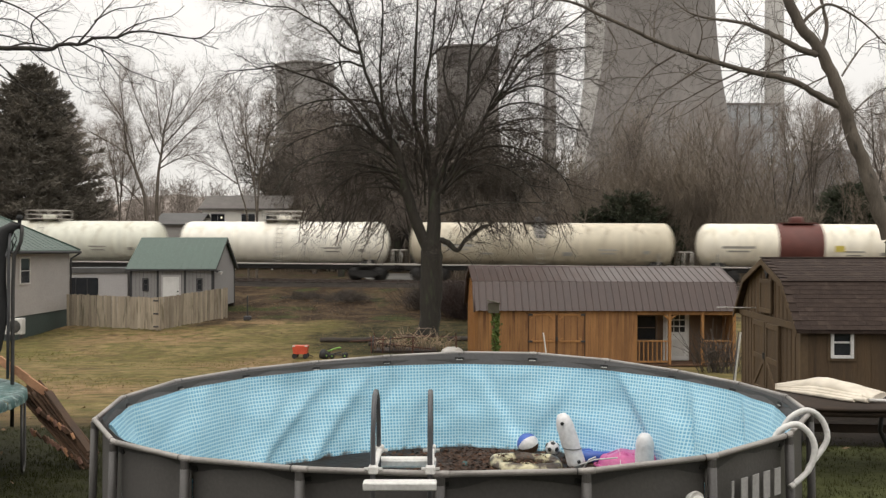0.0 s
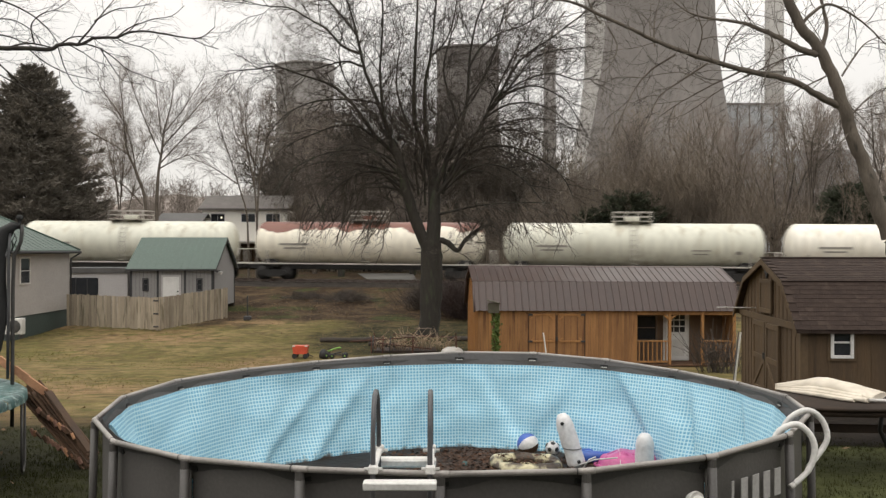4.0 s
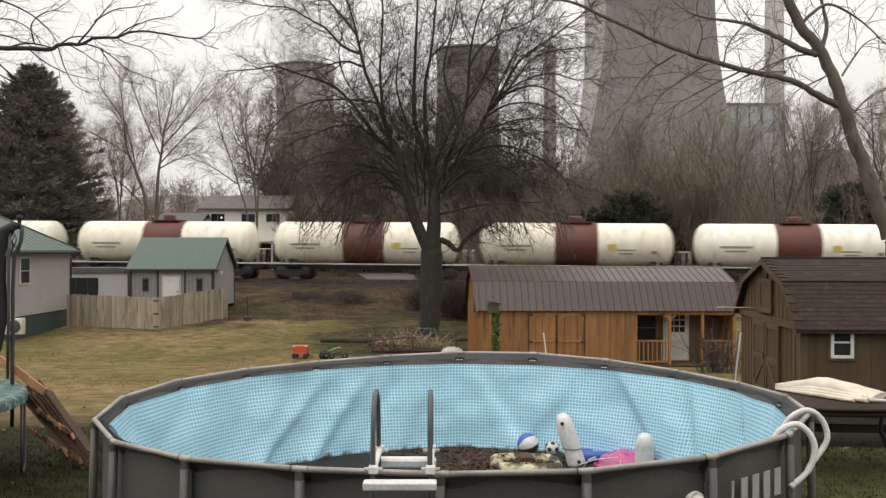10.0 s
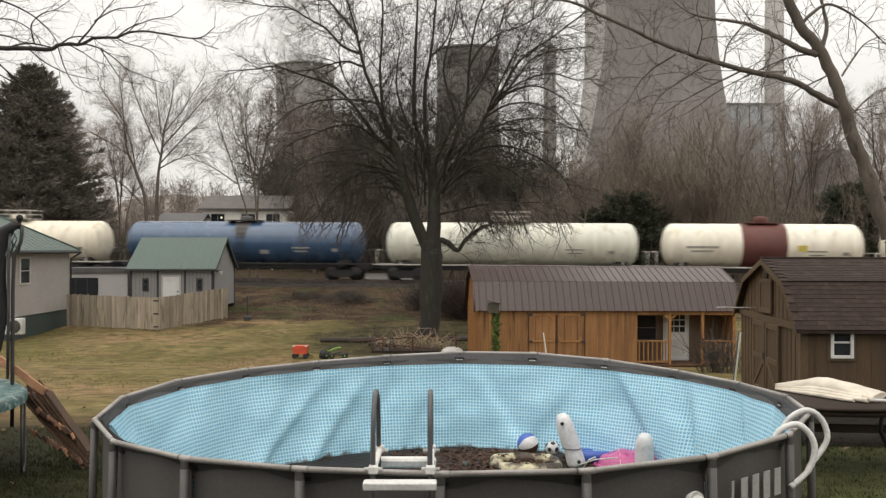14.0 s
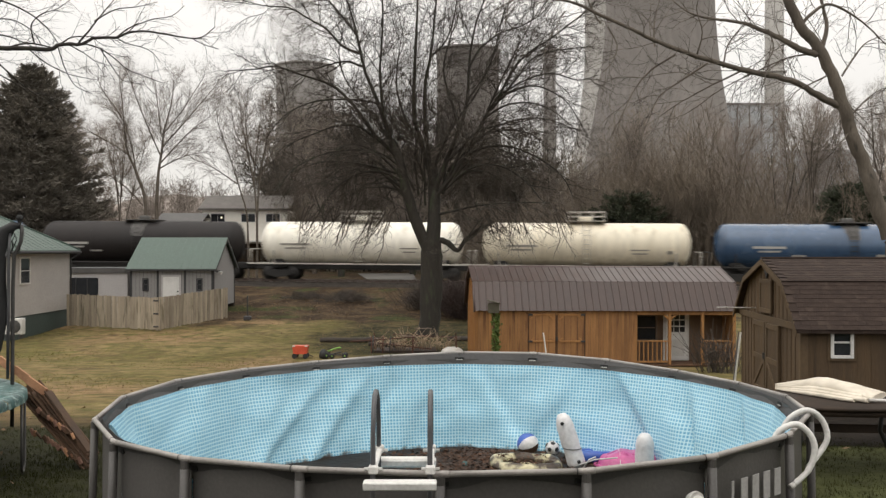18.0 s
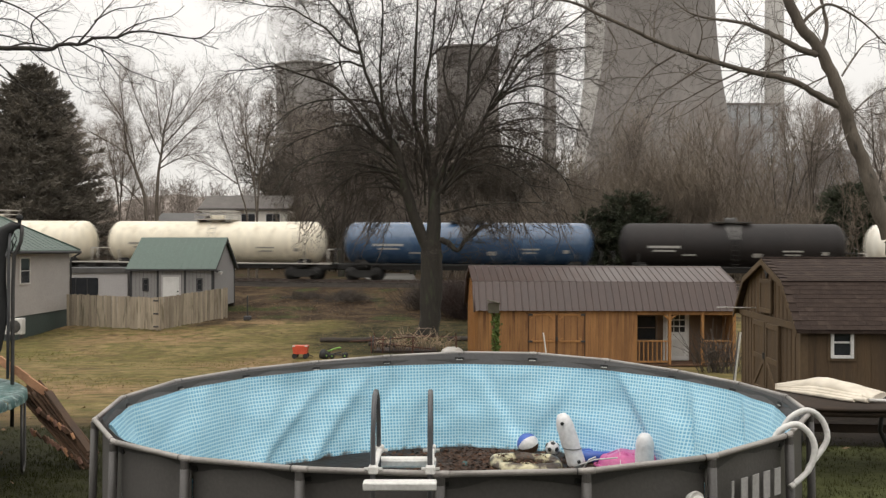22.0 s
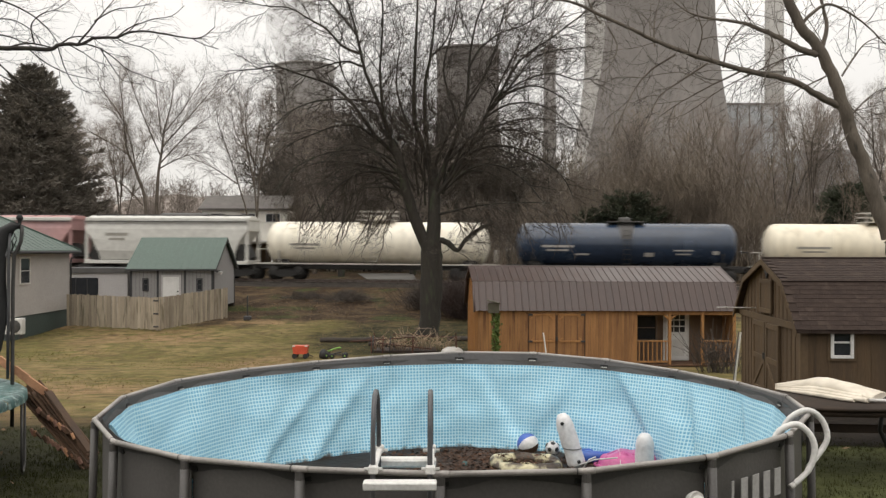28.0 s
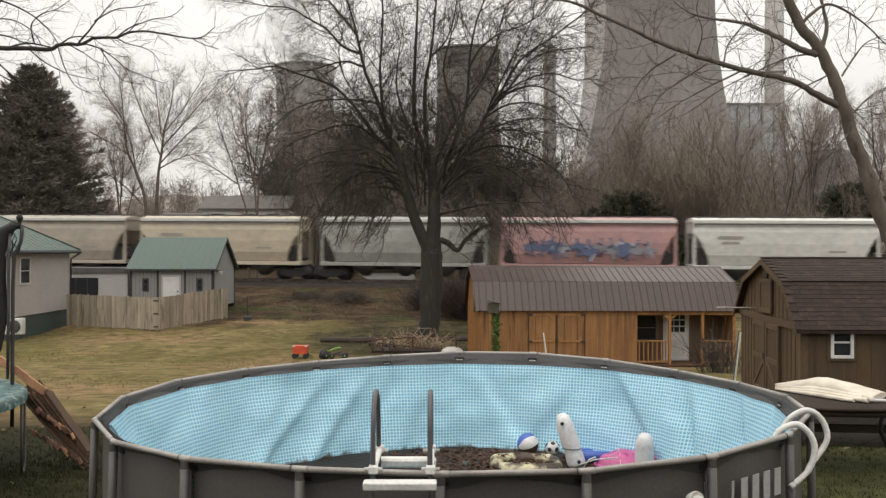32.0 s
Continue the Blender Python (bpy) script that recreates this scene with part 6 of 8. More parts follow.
def pool_toys():
    ball("beach_ball", "deflated beach ball with blue, white and brown panels", pose(0.90, 9.6, 0.50, 0, 70, 18) @ Matrix.Rotation(radians(-22), 4, "Z"), 0.115, ("leaf_bits", "vinyl_white", "vinyl_blue", "vinyl_blue", "vinyl_white", "leaf_bits"))
    s = thing("soccer_ball", "white and black soccer ball on the leaves", "ball", pose(1.15, 9.5, 0.475))
    bm = bmesh.new()
    bmesh.ops.create_icosphere(bm, subdivisions=3, radius=0.075)
    for f in bm.faces:
        f.smooth = True
    part("cover", bm, "vinyl_white", s)
    t = (1 + 5 ** 0.5) / 2
    pent = bmesh.new()
    lathe(pent, [(0.026, -0.001), (0.025, 0.004), (0.001, 0.006)], 5)
    me = mesh_of("patch", pent, "ball_black")
    for a, b in ((1, t), (-1, t), (1, -t), (-1, -t)):
        for d in ((0, a, b), (a, b, 0), (b, 0, a)):
            d = Vector(d).normalized()
            shared("patch", me, s, Matrix.Translation(d * 0.072) @ d.to_track_quat("Z", "Y").to_matrix().to_4x4())

    def float_post(base, top, r, words, hole):
        f = thing("pool_float", words, "pool float", pose(*base))
        d = Vector(top) - Vector(base)
        n_ = 12
        pts = [d * (i / n_) for i in range(n_ + 1)]
        rad = [r * 0.95] + [r * (1 + 0.03 * math.sin(i * 1.3)) for i in range(1, n_ - 3)] + [r * 0.99, r * 0.93, r * 0.78, r * 0.42]
        bm = bmesh.new()
        tube(bm, pts, rad, 18)
        part("tube", bm, "vinyl_white", f)
        if hole:
            for k, dx, dz in ((0.84, -0.03, 0), (0.12, 0.02, 0)):
                bm = bmesh.new()
                p = d * k + Vector((dx, -r * 0.95, 0))
                rod(bm, p, p + Vector((0, -0.015, 0)), 0.018, seg=14)
                part("grommet", bm, "black_rubber", f)
        bm = bmesh.new()
        tube(bm, [d * 0.35 + Vector((r * 1.03 * math.cos(a), r * 1.03 * math.sin(a), 0)) for a in (i * math.pi / 10 for i in range(20))], 0.006, 5, closed=True)
        part("cord", bm, "dark_tube", f)
    float_post((1.37, 9.2, 0.36), (1.21, 9.25, 0.885), 0.092, "upright white inflatable float with round black eyes", True)
    float_post((1.99, 8.95, 0.28), (2.0, 8.95, 0.745), 0.092, "upright white inflatable float beside a pink ring", False)

    def ring_float(name, words, m, r1, r2, paint, flat=0.7, cells=1):
        f = thing(name, words, "pool float", m)
        bm = bmesh.new()
        tube(bm, [(r1 * math.cos(a), r1 * 0.7 * math.sin(a), r2 * flat + 0.01 * math.sin(3 * a)) for a in (i * math.pi / 20 for i in range(40))],
             [r2 * (1 + 0.1 * math.sin(i * 2 * math.pi * 5 / 40)) for i in range(40)], 14, closed=True)
        part("tube", bm, paint, f)
        for i in range(cells):
            bm = bmesh.new()
            lathe(bm, [(0.001, 0.0), (r1 * 0.5, 0.01), (r1 * 0.52, 0.03), (r1 * 0.3, 0.05), (0.001, 0.055)], 20, m=Matrix.Diagonal((1, 0.7, 1, 1)))
            part("floor", bm, paint, f)
    ring_float("swim_ring", "muddy yellow inflatable ring covered in leaves", pose(0.84, 9.15, 0.345, 4, 3, 10), 0.31, 0.068, "vinyl_yellow", 0.6)
    ring_float("swim_ring", "blue inflatable ring, half deflated", pose(1.60, 9.5, 0.345, -6, 4, 10), 0.24, 0.06, "vinyl_blue", 0.9)
    pf = thing("pool_lounger", "slack glossy pink inflatable lounger, half under water", "pool float", pose(1.98, 9.24, 0.34, 0, 0, -4))
    bm = bmesh.new()
    rows = []
    for j in range(15):
        v = -1 + 2 * j / 14
        row = []
        for i in range(31):
            u = -1 + 2 * i / 30
            d = max(0.0, 1 - abs(u) ** 2.4 - 0.8 * abs(v) ** 2.4)
            z = 0.165 * d ** 0.55 * (1 - 0.18 * u) + 0.012 * math.sin(u * 13) * d + 0.014 * noise.noise((u * 5, v * 5, 2))
            row.append(bm.verts.new((0.41 * u, 0.24 * v, max(z, 0.0))))
        rows.append(row)
    for p, q in zip(rows, rows[1:]):
        for i in range(30):
            bm.faces.new((p[i], p[i + 1], q[i + 1], q[i])).smooth = True
    body = part("cushion", bm, "vinyl_pink", pf)
    bm = bmesh.new()
    tube(bm, [(0.42 * math.cos(a), 0.25 * math.sin(a), 0.02) for a in (i * math.pi / 16 for i in range(32))], 0.022, 8, closed=True)
    part("seam", bm, "vinyl_pink", body)
    # thin white lines that paint highlights on the glossy cushion
    for x in (-0.2, 0.02, 0.22):
        bm = bmesh.new()
        tube(bm, [(x, -0.25, 0.0), (x + 0.01, -0.2, 0.10), (x + 0.02, -0.08, 0.165), (x + 0.02, 0.06, 0.172)], 0.004, 5)
        part("weld_line", bm, "vinyl_white", body)
    for a, b in (((1.3, 9.1, 0.37), (1.75, 9.05, 0.48)), ((1.4, 9.05, 0.37), (1.52, 9.0, 0.5))):
        bm = bmesh.new()
        tube(bm, [a, Vector(a).lerp(Vector(b), 0.5) + Vector((0, 0, 0.03)), b], 0.008, 6)
        solid("rope", bm, "dull_white", "thin pale rope lying over the pool floats", "rope")
    bm = bmesh.new()
    lathe(bm, [(0.001, 0), (0.035, 0.005), (0.04, 0.03), (0.02, 0.055), (0.001, 0.06)], 12)
    solid("dive_toy", bm, "teal_pad", "small turquoise dive toy among wet leaves", "toy", pose(0.22, 9.12, 0.37))
    # suction and return hoses over the rim
    for pts, w_ in (([(2.14, 5.9, 1.28), (2.20, 5.9, 1.385), (2.31, 5.9, 1.425), (2.39, 5.88, 1.36), (2.41, 5.86, 1.26), (2.36, 5.84, 1.14), (2.25, 5.8, 1.06)], 1),
                    ([(2.36, 6.35, 1.25), (2.43, 6.33, 1.385), (2.54, 6.3, 1.445), (2.64, 6.3, 1.38), (2.67, 6.28, 1.26), (2.61, 6.26, 1.16), (2.52, 6.2, 1.09)], 2)):
        sm = []
        P_ = [Vector(p) for p in pts]
        for i in range(len(P_) - 1):
            p0, p1, p2, p3 = P_[max(i - 1, 0)], P_[i], P_[i + 1], P_[min(i + 2, len(P_) - 1)]
            for k in range(6):
                t_ = k / 6
                sm.append(0.5 * ((2 * p1) + (p2 - p0) * t_ + (2 * p0 - 5 * p1 + 4 * p2 - p3) * t_ ** 2 + (3 * p1 - p0 - 3 * p2 + p3) * t_ ** 3))
        sm.append(P_[-1])
        bm = bmesh.new()
        tube(bm, sm, [(0.020 if i % 2 else 0.0215) * (1.0 if i < len(sm) - 6 else 0.9) for i in range(len(sm))], 12)
        hose = thing("pool_hose", "white ribbed hose hooked over the pool rim", "hose")
        part("hose_tube", bm, "white_plastic", hose)
        bm = bmesh.new()
        tube(bm, [sm[-1], sm[-1] + (sm[-1] - sm[-2]).normalized() * 0.035], 0.020, 12)
        part("cuff", bm, "dull_white", hose)


pool_toys()

# ---- long cabin with metal barn roof ----
def glazed(name, parent, c, w, h, facing, frame_mat="white_trim", bars=(1, 2), depth=0.05, label=""):
    """A window in a wall: frame, panes and glazing bars. facing: pose of the wall face, x along it, y into it."""
    win = new(name)
    win.parent = parent
    win.matrix_basis = facing @ Matrix.Translation(c)
    tagged(win, label)
    bm = bmesh.new()
    t = 0.06
    for x in (-w / 2, w / 2):
        box(bm, (x, -depth / 2, 0), (t, depth, h + t), bev=0.006)
    for z in (-h / 2, h / 2):
        box(bm, (0, -depth / 2, z), (w - t, depth, t), bev=0.006)
    part("window_frame", bm, frame_mat, win)
    nx, nz = bars
    for i in range(nx):
        for j in range(nz):
            pw, ph = (w - t) / nx, (h - t) / nz
            boxpart("pane", "dark_window", win, (-w / 2 + t / 2 + pw * (i + 0.5), -0.012, -h / 2 + t / 2 + ph * (j + 0.5)), (pw - 0.02, 0.012, ph - 0.02))
    for j in range(1, nz):
        boxpart("glazing_bar", frame_mat, win, (0, -0.025, -h / 2 + t / 2 + (h - t) * j / nz), (w - t, 0.03, 0.035))
    for i in range(1, nx):
        boxpart("glazing_bar", frame_mat, win, (-w / 2 + t / 2 + (w - t) * i / nx, -0.025, 0), (0.03, 0.03, h - t))
    return win


def cabin():
    zb = -1.66
    cab = thing("cabin", "long honey-stained wooden cabin with porch and brown metal roof", "cabin", pose(1.27, 33.0, zb, 0, 0.3, 3.0))
    L, D, H = 9.6, 4.4, 2.0
    P0 = 5.78
    I = Matrix.Identity(4)
    # skids and floor
    for y in (0.4, 1.8, 3.2):
        boxpart("skid", "old_wood", cab, (L / 2, y, -0.18), (L, 0.14, 0.26), None, 0.01)
    boxpart("floor_deck", "shaded_cedar", cab, (L / 2, D / 2, -0.03), (L, D, 0.06), None, 0.005)
    # wall cores behind the boards, in the shaded copy of cedar
    boxpart("front_wall", "shaded_cedar", cab, (P0 / 2, 0.06, H / 2), (P0, 0.08, H))
    boxpart("back_wall", "shaded_cedar", cab, (L / 2, D - 0.06, H / 2), (L, 0.08, H))
    # recessed walls: same wood as outside, coloured as if in shade
    boxpart("porch_wall", "porch_shade", cab, ((P0 + L) / 2, 1.25, H / 2), (L - P0, 0.08, H))
    boxpart("porch_cheek", "porch_shade", cab, (P0 + 0.03, 0.66, H / 2), (0.07, 1.1, H))
    prof = [(0.02, H), (0.62, 2.98), (D / 2, 3.5), (D - 0.62, 2.98), (D - 0.02, H)]
    for x in (0.0, L - 0.08):
        bm = bmesh.new()
        prism(bm, [(0.02, 0)] + prof + [(D - 0.02, 0)], "X", x, x + 0.08)
        part("gable_wall", bm, "cedar", cab)
    for i in range(22):
        y = 0.1 + i * 0.2
        top = 2.0 + (min(y, D - y) / 0.62 if min(y, D - y) < 0.62 else 1 + (min(y, D - y) - 0.62) * 0.33)
        boxpart("batten", "cedar_trim", cab, (-0.012, y, min(top, 3.4) / 2), (0.024, 0.045, min(top, 3.4) - 0.04))
    # ceiling of the porch
    boxpart("porch_ceiling", "cedar", cab, ((P0 + L) / 2, 0.65, H - 0.02), (L - P0, 1.2, 0.04))
    # double doors with cross trim
    for x0 in (1.86, 2.92):
        d = boxpart("barn_door", "cedar", cab, (x0 + 0.5, 0.0, 0.98), (0.98, 0.04, 1.86), None, 0.005)
        for c, s, r in (((x0 + 0.5, -0.035, 0.12), (0.9, 0.03, 0.07), None), ((x0 + 0.5, -0.035, 0.86), (0.86, 0.03, 0.07), None), ((x0 + 0.5, -0.035, 1.84), (0.86, 0.03, 0.07), None),
                        ((x0 + 0.16, -0.036, 1.74), (0.24, 0.03, 0.05), (0, -38, 0)), ((x0 + 0.84, -0.036, 1.74), (0.24, 0.03, 0.05), (0, 38, 0)),
                        ((x0 + 0.14, -0.036, 0.93), (0.16, 0.03, 0.05), (0, -50, 0)), ((x0 + 0.86, -0.036, 0.93), (0.16, 0.03, 0.05), (0, 50, 0))):
            boxpart("door_trim", "cedar_trim", d, c, s, r, 0.004)
        for i in range(5):
            boxpart("door_batten", "shaded_cedar", d, (x0 + 0.01 + i * 0.245, -0.022, 0.98), (0.016, 0.012, 1.84))
        for z in (0.86, 1.84, 0.2):
            boxpart("hinge", "dark_trim", d, (x0 + (0.06 if x0 < 2 else 0.94), -0.055, z), (0.16, 0.012, 0.07))
    boxpart("latch", "dark_trim", cab, (2.9, -0.05, 0.95), (0.06, 0.03, 0.16), None, 0.005)
    # porch: window, white door, posts and balustrade
    wall = Matrix.Translation((0, 1.21, 0))
    glazed("window", cab, (6.45, 0, 1.26), 1.0, 0.95, wall, "weathered", (1, 2))
    door = boxpart("porch_door", "white_trim", cab, (7.72, 1.17, 0.95), (0.86, 0.06, 1.86), None, 0.006, "white panelled door with a glazed top")
    for x in (-0.22, 0, 0.22):
        for z in (1.2, 1.44, 1.68):
            boxpart("pane", "dark_window", door, (7.72 + x, 1.135, z), (0.19, 0.014, 0.2))
    boxpart("door_panel", "dull_white", door, (7.72, 1.135, 0.5), (0.6, 0.012, 0.62), None, 0.004)
    bm = bmesh.new()
    bmesh.ops.create_icosphere(bm, subdivisions=2, radius=0.035, matrix=Matrix.Translation((7.38, 1.1, 0.92)))
    part("knob", bm, "dark_trim", door)
    boxpart("door_casing", "dull_white", cab, (7.72, 1.2, 0.98), (1.0, 0.04, 1.98))
    for x in (P0 + 0.06, 7.12, 8.35, L - 0.06):
        boxpart("porch_post", "cedar_trim", cab, (x, 0.06, H / 2), (0.11, 0.11, H), None, 0.008)
        for s_ in (-1, 1):
            if abs(x - 7.12) < 0.1:
                boxpart("post_brace", "cedar_trim", cab, (x + s_ * 0.17, 0.05, H - 0.2), (0.36, 0.07, 0.08), (0, -s_ * 45, 0), 0.005)
    for x0, x1 in ((P0 + 0.12, 7.06), (8.41, L - 0.12)):
        boxpart("handrail", "cedar_trim", cab, ((x0 + x1) / 2, 0.05, 0.86), (x1 - x0, 0.1, 0.05), None, 0.006)
        boxpart("bottom_rail", "cedar_trim", cab, ((x0 + x1) / 2, 0.05, 0.1), (x1 - x0, 0.06, 0.06), None, 0.005)
        n_ = int((x1 - x0) / 0.16)
        for i in range(n_):
            boxpart("baluster", "cedar_trim", cab, (x0 + (i + 0.5) * (x1 - x0) / n_, 0.05, 0.48), (0.04, 0.04, 0.74))
    # beam and fascia
    boxpart("eave_beam", "cedar_trim", cab, (L / 2, 0.05, H - 0.09), (L, 0.07, 0.16), None, 0.006)
    # roof: ribbed metal in two pitches on each side
    def slope(y0, z0, y1, z1, name):
        d = Vector((0, y1 - y0, z1 - z0))
        ln, a = d.length, math.degrees(math.atan2(z1 - z0, y1 - y0))
        n_ = 38
        w_ = (L + 0.36) / n_
        bm = bmesh.new()
        prism(bm, [(-w_ / 2, 0), (w_ / 2, 0), (w_ / 2, 0.012), (w_ / 2 - 0.012, 0.034), (w_ / 2 - 0.036, 0.034), (w_ / 2 - 0.05, 0.012), (-w_ / 2, 0.012)], "Y", 0, ln)
        me = mesh_of("roof_sheet", bm, "brown_metal")
        for i in range(n_):
            shared("roof_sheet", me, cab, pose(-0.18 + (i + 0.5) * w_, y0, z0, a, 0, 0))
    slope(-0.14, 1.98, 0.56, 3.02, "low")
    slope(0.55, 3.025, D / 2, 3.56, "up")
    def slope_back(y0, z0, y1, z1):
        bm = bmesh.new()
        prism(bm, [(y0, z0), (y1, z1), (y1, z1 + 0.02), (y0, z0 + 0.02)], "X", -0.18, L + 0.18)
        part("back_roof", bm, "brown_metal", cab)
    slope_back(D + 0.14, 1.98, D - 0.56, 3.02)
    slope_back(D - 0.55, 3.03, D / 2, 3.56)
    bm = bmesh.new()
    prism(bm, [(D / 2 - 0.16, 3.515), (D / 2, 3.6), (D / 2 + 0.16, 3.515), (D / 2, 3.57)], "X", -0.2, L + 0.2)
    part("ridge_cap", bm, "brown_metal", cab)
    for x in (-0.16, L + 0.1):
        for y0, z0, y1, z1 in ((-0.14, 1.95, 0.56, 2.99), (0.55, 2.99, D / 2, 3.53), (D + 0.14, 1.95, D - 0.56, 2.99), (D - 0.55, 2.99, D / 2, 3.53)):
            bm = bmesh.new()
            tube(bm, [(x + 0.02, y0, z0), (x + 0.02, y1, z1)], 0.05, 4)
            part("barge_trim", bm, "brown_metal", cab)
    # front boards last
    bm = bmesh.new()
    box(bm, (0, 0, 0), (0.0885, 0.022, 1.98), bev=0.004)
    me = mesh_of("board", bm, "cedar")
    for i in range(60):
        x = 0.05 + i * 0.0965
        if not 1.8 < x < 3.95:
            shared("board", me, cab, pose(x, 0.004 + random.uniform(-0.002, 0.002), 1.0))


cabin()

# ---- brown barn with shingled roof ----
def barn():
    zb = -0.68
    b = thing("garden_barn", "dark brown wooden barn shed with shingled gambrel roof", "shed", pose(6.95, 17.5, zb, 0, 0, -4.6))
    L, W, H = 6.5, 4.72, 1.74
    K, KH, RH = 0.8, 2.55, 3.0
    for x in (0.2, L / 2, L - 0.2):
        boxpart("skid", "old_wood", b, (x, W / 2, -0.1), (0.14, W, 0.2))
    boxpart("side_wall", "shed_brown", b, (L / 2, 0.05, H / 2), (L, 0.08, H))
    boxpart("side_wall", "shed_brown", b, (L / 2, W - 0.05, H / 2), (L, 0.08, H))
    for x in (0, L - 0.08):
        bm = bmesh.new()
        prism(bm, [(0.02, 0), (0.02, H), (K, KH), (W / 2, RH), (W - K, KH), (W - 0.02, H), (W - 0.02, 0)], "X", x, x + 0.08)
        part("gable_wall", bm, "shed_brown", b)
    for i in range(17):
        y = 0.14 + i * 0.277
        u = min(y, W - y)
        top = H + (u / K * (KH - H) if u < K else (KH - H) + (u - K) / (W / 2 - K) * (RH - KH)) - 0.05
        boxpart("batten", "shed_brown", b, (-0.006, y, top / 2), (0.012, 0.05, top))
    for x in (0.05, L - 0.05):
        boxpart("corner_board", "shed_trim", b, (x, -0.005, H / 2), (0.12, 0.03, H), None, 0.004)
    boxpart("corner_board", "shed_trim", b, (-0.015, 0.06, H / 2), (0.03, 0.12, H), None, 0.004)
    boxpart("gable_band", "shed_trim", b, (-0.035, W / 2, H - 0.02), (0.03, W, 0.14), None, 0.004)
    for i in range(24):
        x = 0.25 + i * 0.27
        boxpart("batten", "shed_brown", b, (x, 0.005, H / 2), (0.045, 0.012, H - 0.06))
    # double door in the gable
    for y0 in (1.35, 2.4):
        d = boxpart("barn_door", "shed_brown", b, (-0.03, y0 + 0.5, 0.86), (0.04, 0.98, 1.58), None, 0.004)
        for c, s, r in (((-0.06, y0 + 0.06, 0.86), (0.03, 0.11, 1.58), None), ((-0.06, y0 + 0.94, 0.86), (0.03, 0.11, 1.58), None), ((-0.06, y0 + 0.5, 0.12), (0.03, 0.8, 0.11), None),
                        ((-0.06, y0 + 0.5, 0.84), (0.03, 0.8, 0.11), None), ((-0.06, y0 + 0.5, 1.58), (0.03, 0.8, 0.11), None), ((-0.062, y0 + 0.5, 0.48), (0.028, 1.0, 0.09), (38 if y0 < 2 else -38, 0, 0))):
            boxpart("door_trim", "shed_trim", d, c, s, r, 0.004)
        boxpart("handle", "galvanised", d, (-0.09, 2.36 if y0 < 2 else 2.44, 0.9), (0.03, 0.025, 0.14), None, 0.004)
    # loft door and vent
    ld = boxpart("loft_door", "shed_brown", b, (-0.03, W / 2, 2.22), (0.04, 0.9, 0.72), None, 0.004)
    for c, s in (((-0.06, W / 2 - 0.42, 2.22), (0.03, 0.09, 0.72)), ((-0.06, W / 2 + 0.42, 2.22), (0.03, 0.09, 0.72)), ((-0.06, W / 2, 1.9), (0.03, 0.8, 0.09)), ((-0.06, W / 2, 2.54), (0.03, 0.8, 0.09))):
        boxpart("door_trim", "shed_trim", ld, c, s, None, 0.004)
    boxpart("gable_vent", "dark_trim", b, (-0.03, W / 2, 2.76), (0.03, 0.22, 0.22), (45, 0, 0))
    # window
    glazed("window", b, (0.745, 0, 1.45), 0.37, 0.56, Matrix.Translation((0, 0.0, 0)), "white_trim", (1, 2), 0.05, "small white sash window")
    for c, s in (((0.745, -0.01, 1.77), (0.53, 0.03, 0.06)), ((0.745, -0.01, 1.12), (0.53, 0.03, 0.06)), ((0.515, -0.01, 1.445), (0.06, 0.03, 0.59)), ((0.975, -0.01, 1.445), (0.06, 0.03, 0.59))):
        boxpart("window_casing", "shed_trim", b, c, s, None, 0.004)
    # roof decking, trim and rake boards
    for y0, z0, y1, z1 in ((-0.16, H - 0.08, K, KH), (K, KH, W / 2, RH), (W + 0.16, H - 0.08, W - K, KH), (W - K, KH, W / 2, RH)):
        bm = bmesh.new()
        s_ = 1 if y1 > y0 else -1
        prism(bm, [(y0, z0), (y1, z1), (y1, z1 + 0.045), (y0, z0 + 0.045)], "X", -0.14, L + 0.14)
        part("roof_deck", bm, "shingle", b)
        bm = bmesh.new()
        prism(bm, [(y0, z0 - 0.09), (y1, z1 - 0.09), (y1, z1 + 0.03), (y0, z0 + 0.03)], "X", -0.17, -0.14)
        part("rake_board", bm, "shed_trim", b)
    boxpart("fascia", "shingle", b, (L / 2, -0.15, H - 0.07), (L + 0.3, 0.025, 0.08))
    boxpart("ridge_cap", "shingle", b, (L / 2, W / 2, RH + 0.06), (L + 0.3, 0.22, 0.03), None, 0.01)
    bm = bmesh.new()
    rod(bm, (-1.2, 1.9, 1.99), (-0.05, 3.2, 1.905), 0.013, seg=6)
    part("flag_rod", bm, "dull_white", b)
    # shingles of the side that faces the lawn
    bm = bmesh.new()
    box(bm, (0, 0, 0), (0.295, 0.185, 0.012), (-3, 0, 0))
    me = mesh_of("shingle", bm, "shingle")
    for y0, z0, y1, z1, rows_ in ((-0.15, H - 0.03, K, KH + 0.05, 11), (K - 0.02, KH + 0.05, W / 2, RH + 0.05, 14)):
        a = math.degrees(math.atan2(z1 - z0, y1 - y0))
        for j in range(rows_):
            f = (j + 0.5) / rows_
            for i in range(12):
                x = -0.02 + i * 0.3 + (0.15 if j % 2 else 0.0)
                shared("shingle", me, b, pose(x, y0 + (y1 - y0) * f, z0 + (z1 - z0) * f + 0.012, a + random.uniform(-1, 1), 0, 0))


barn()


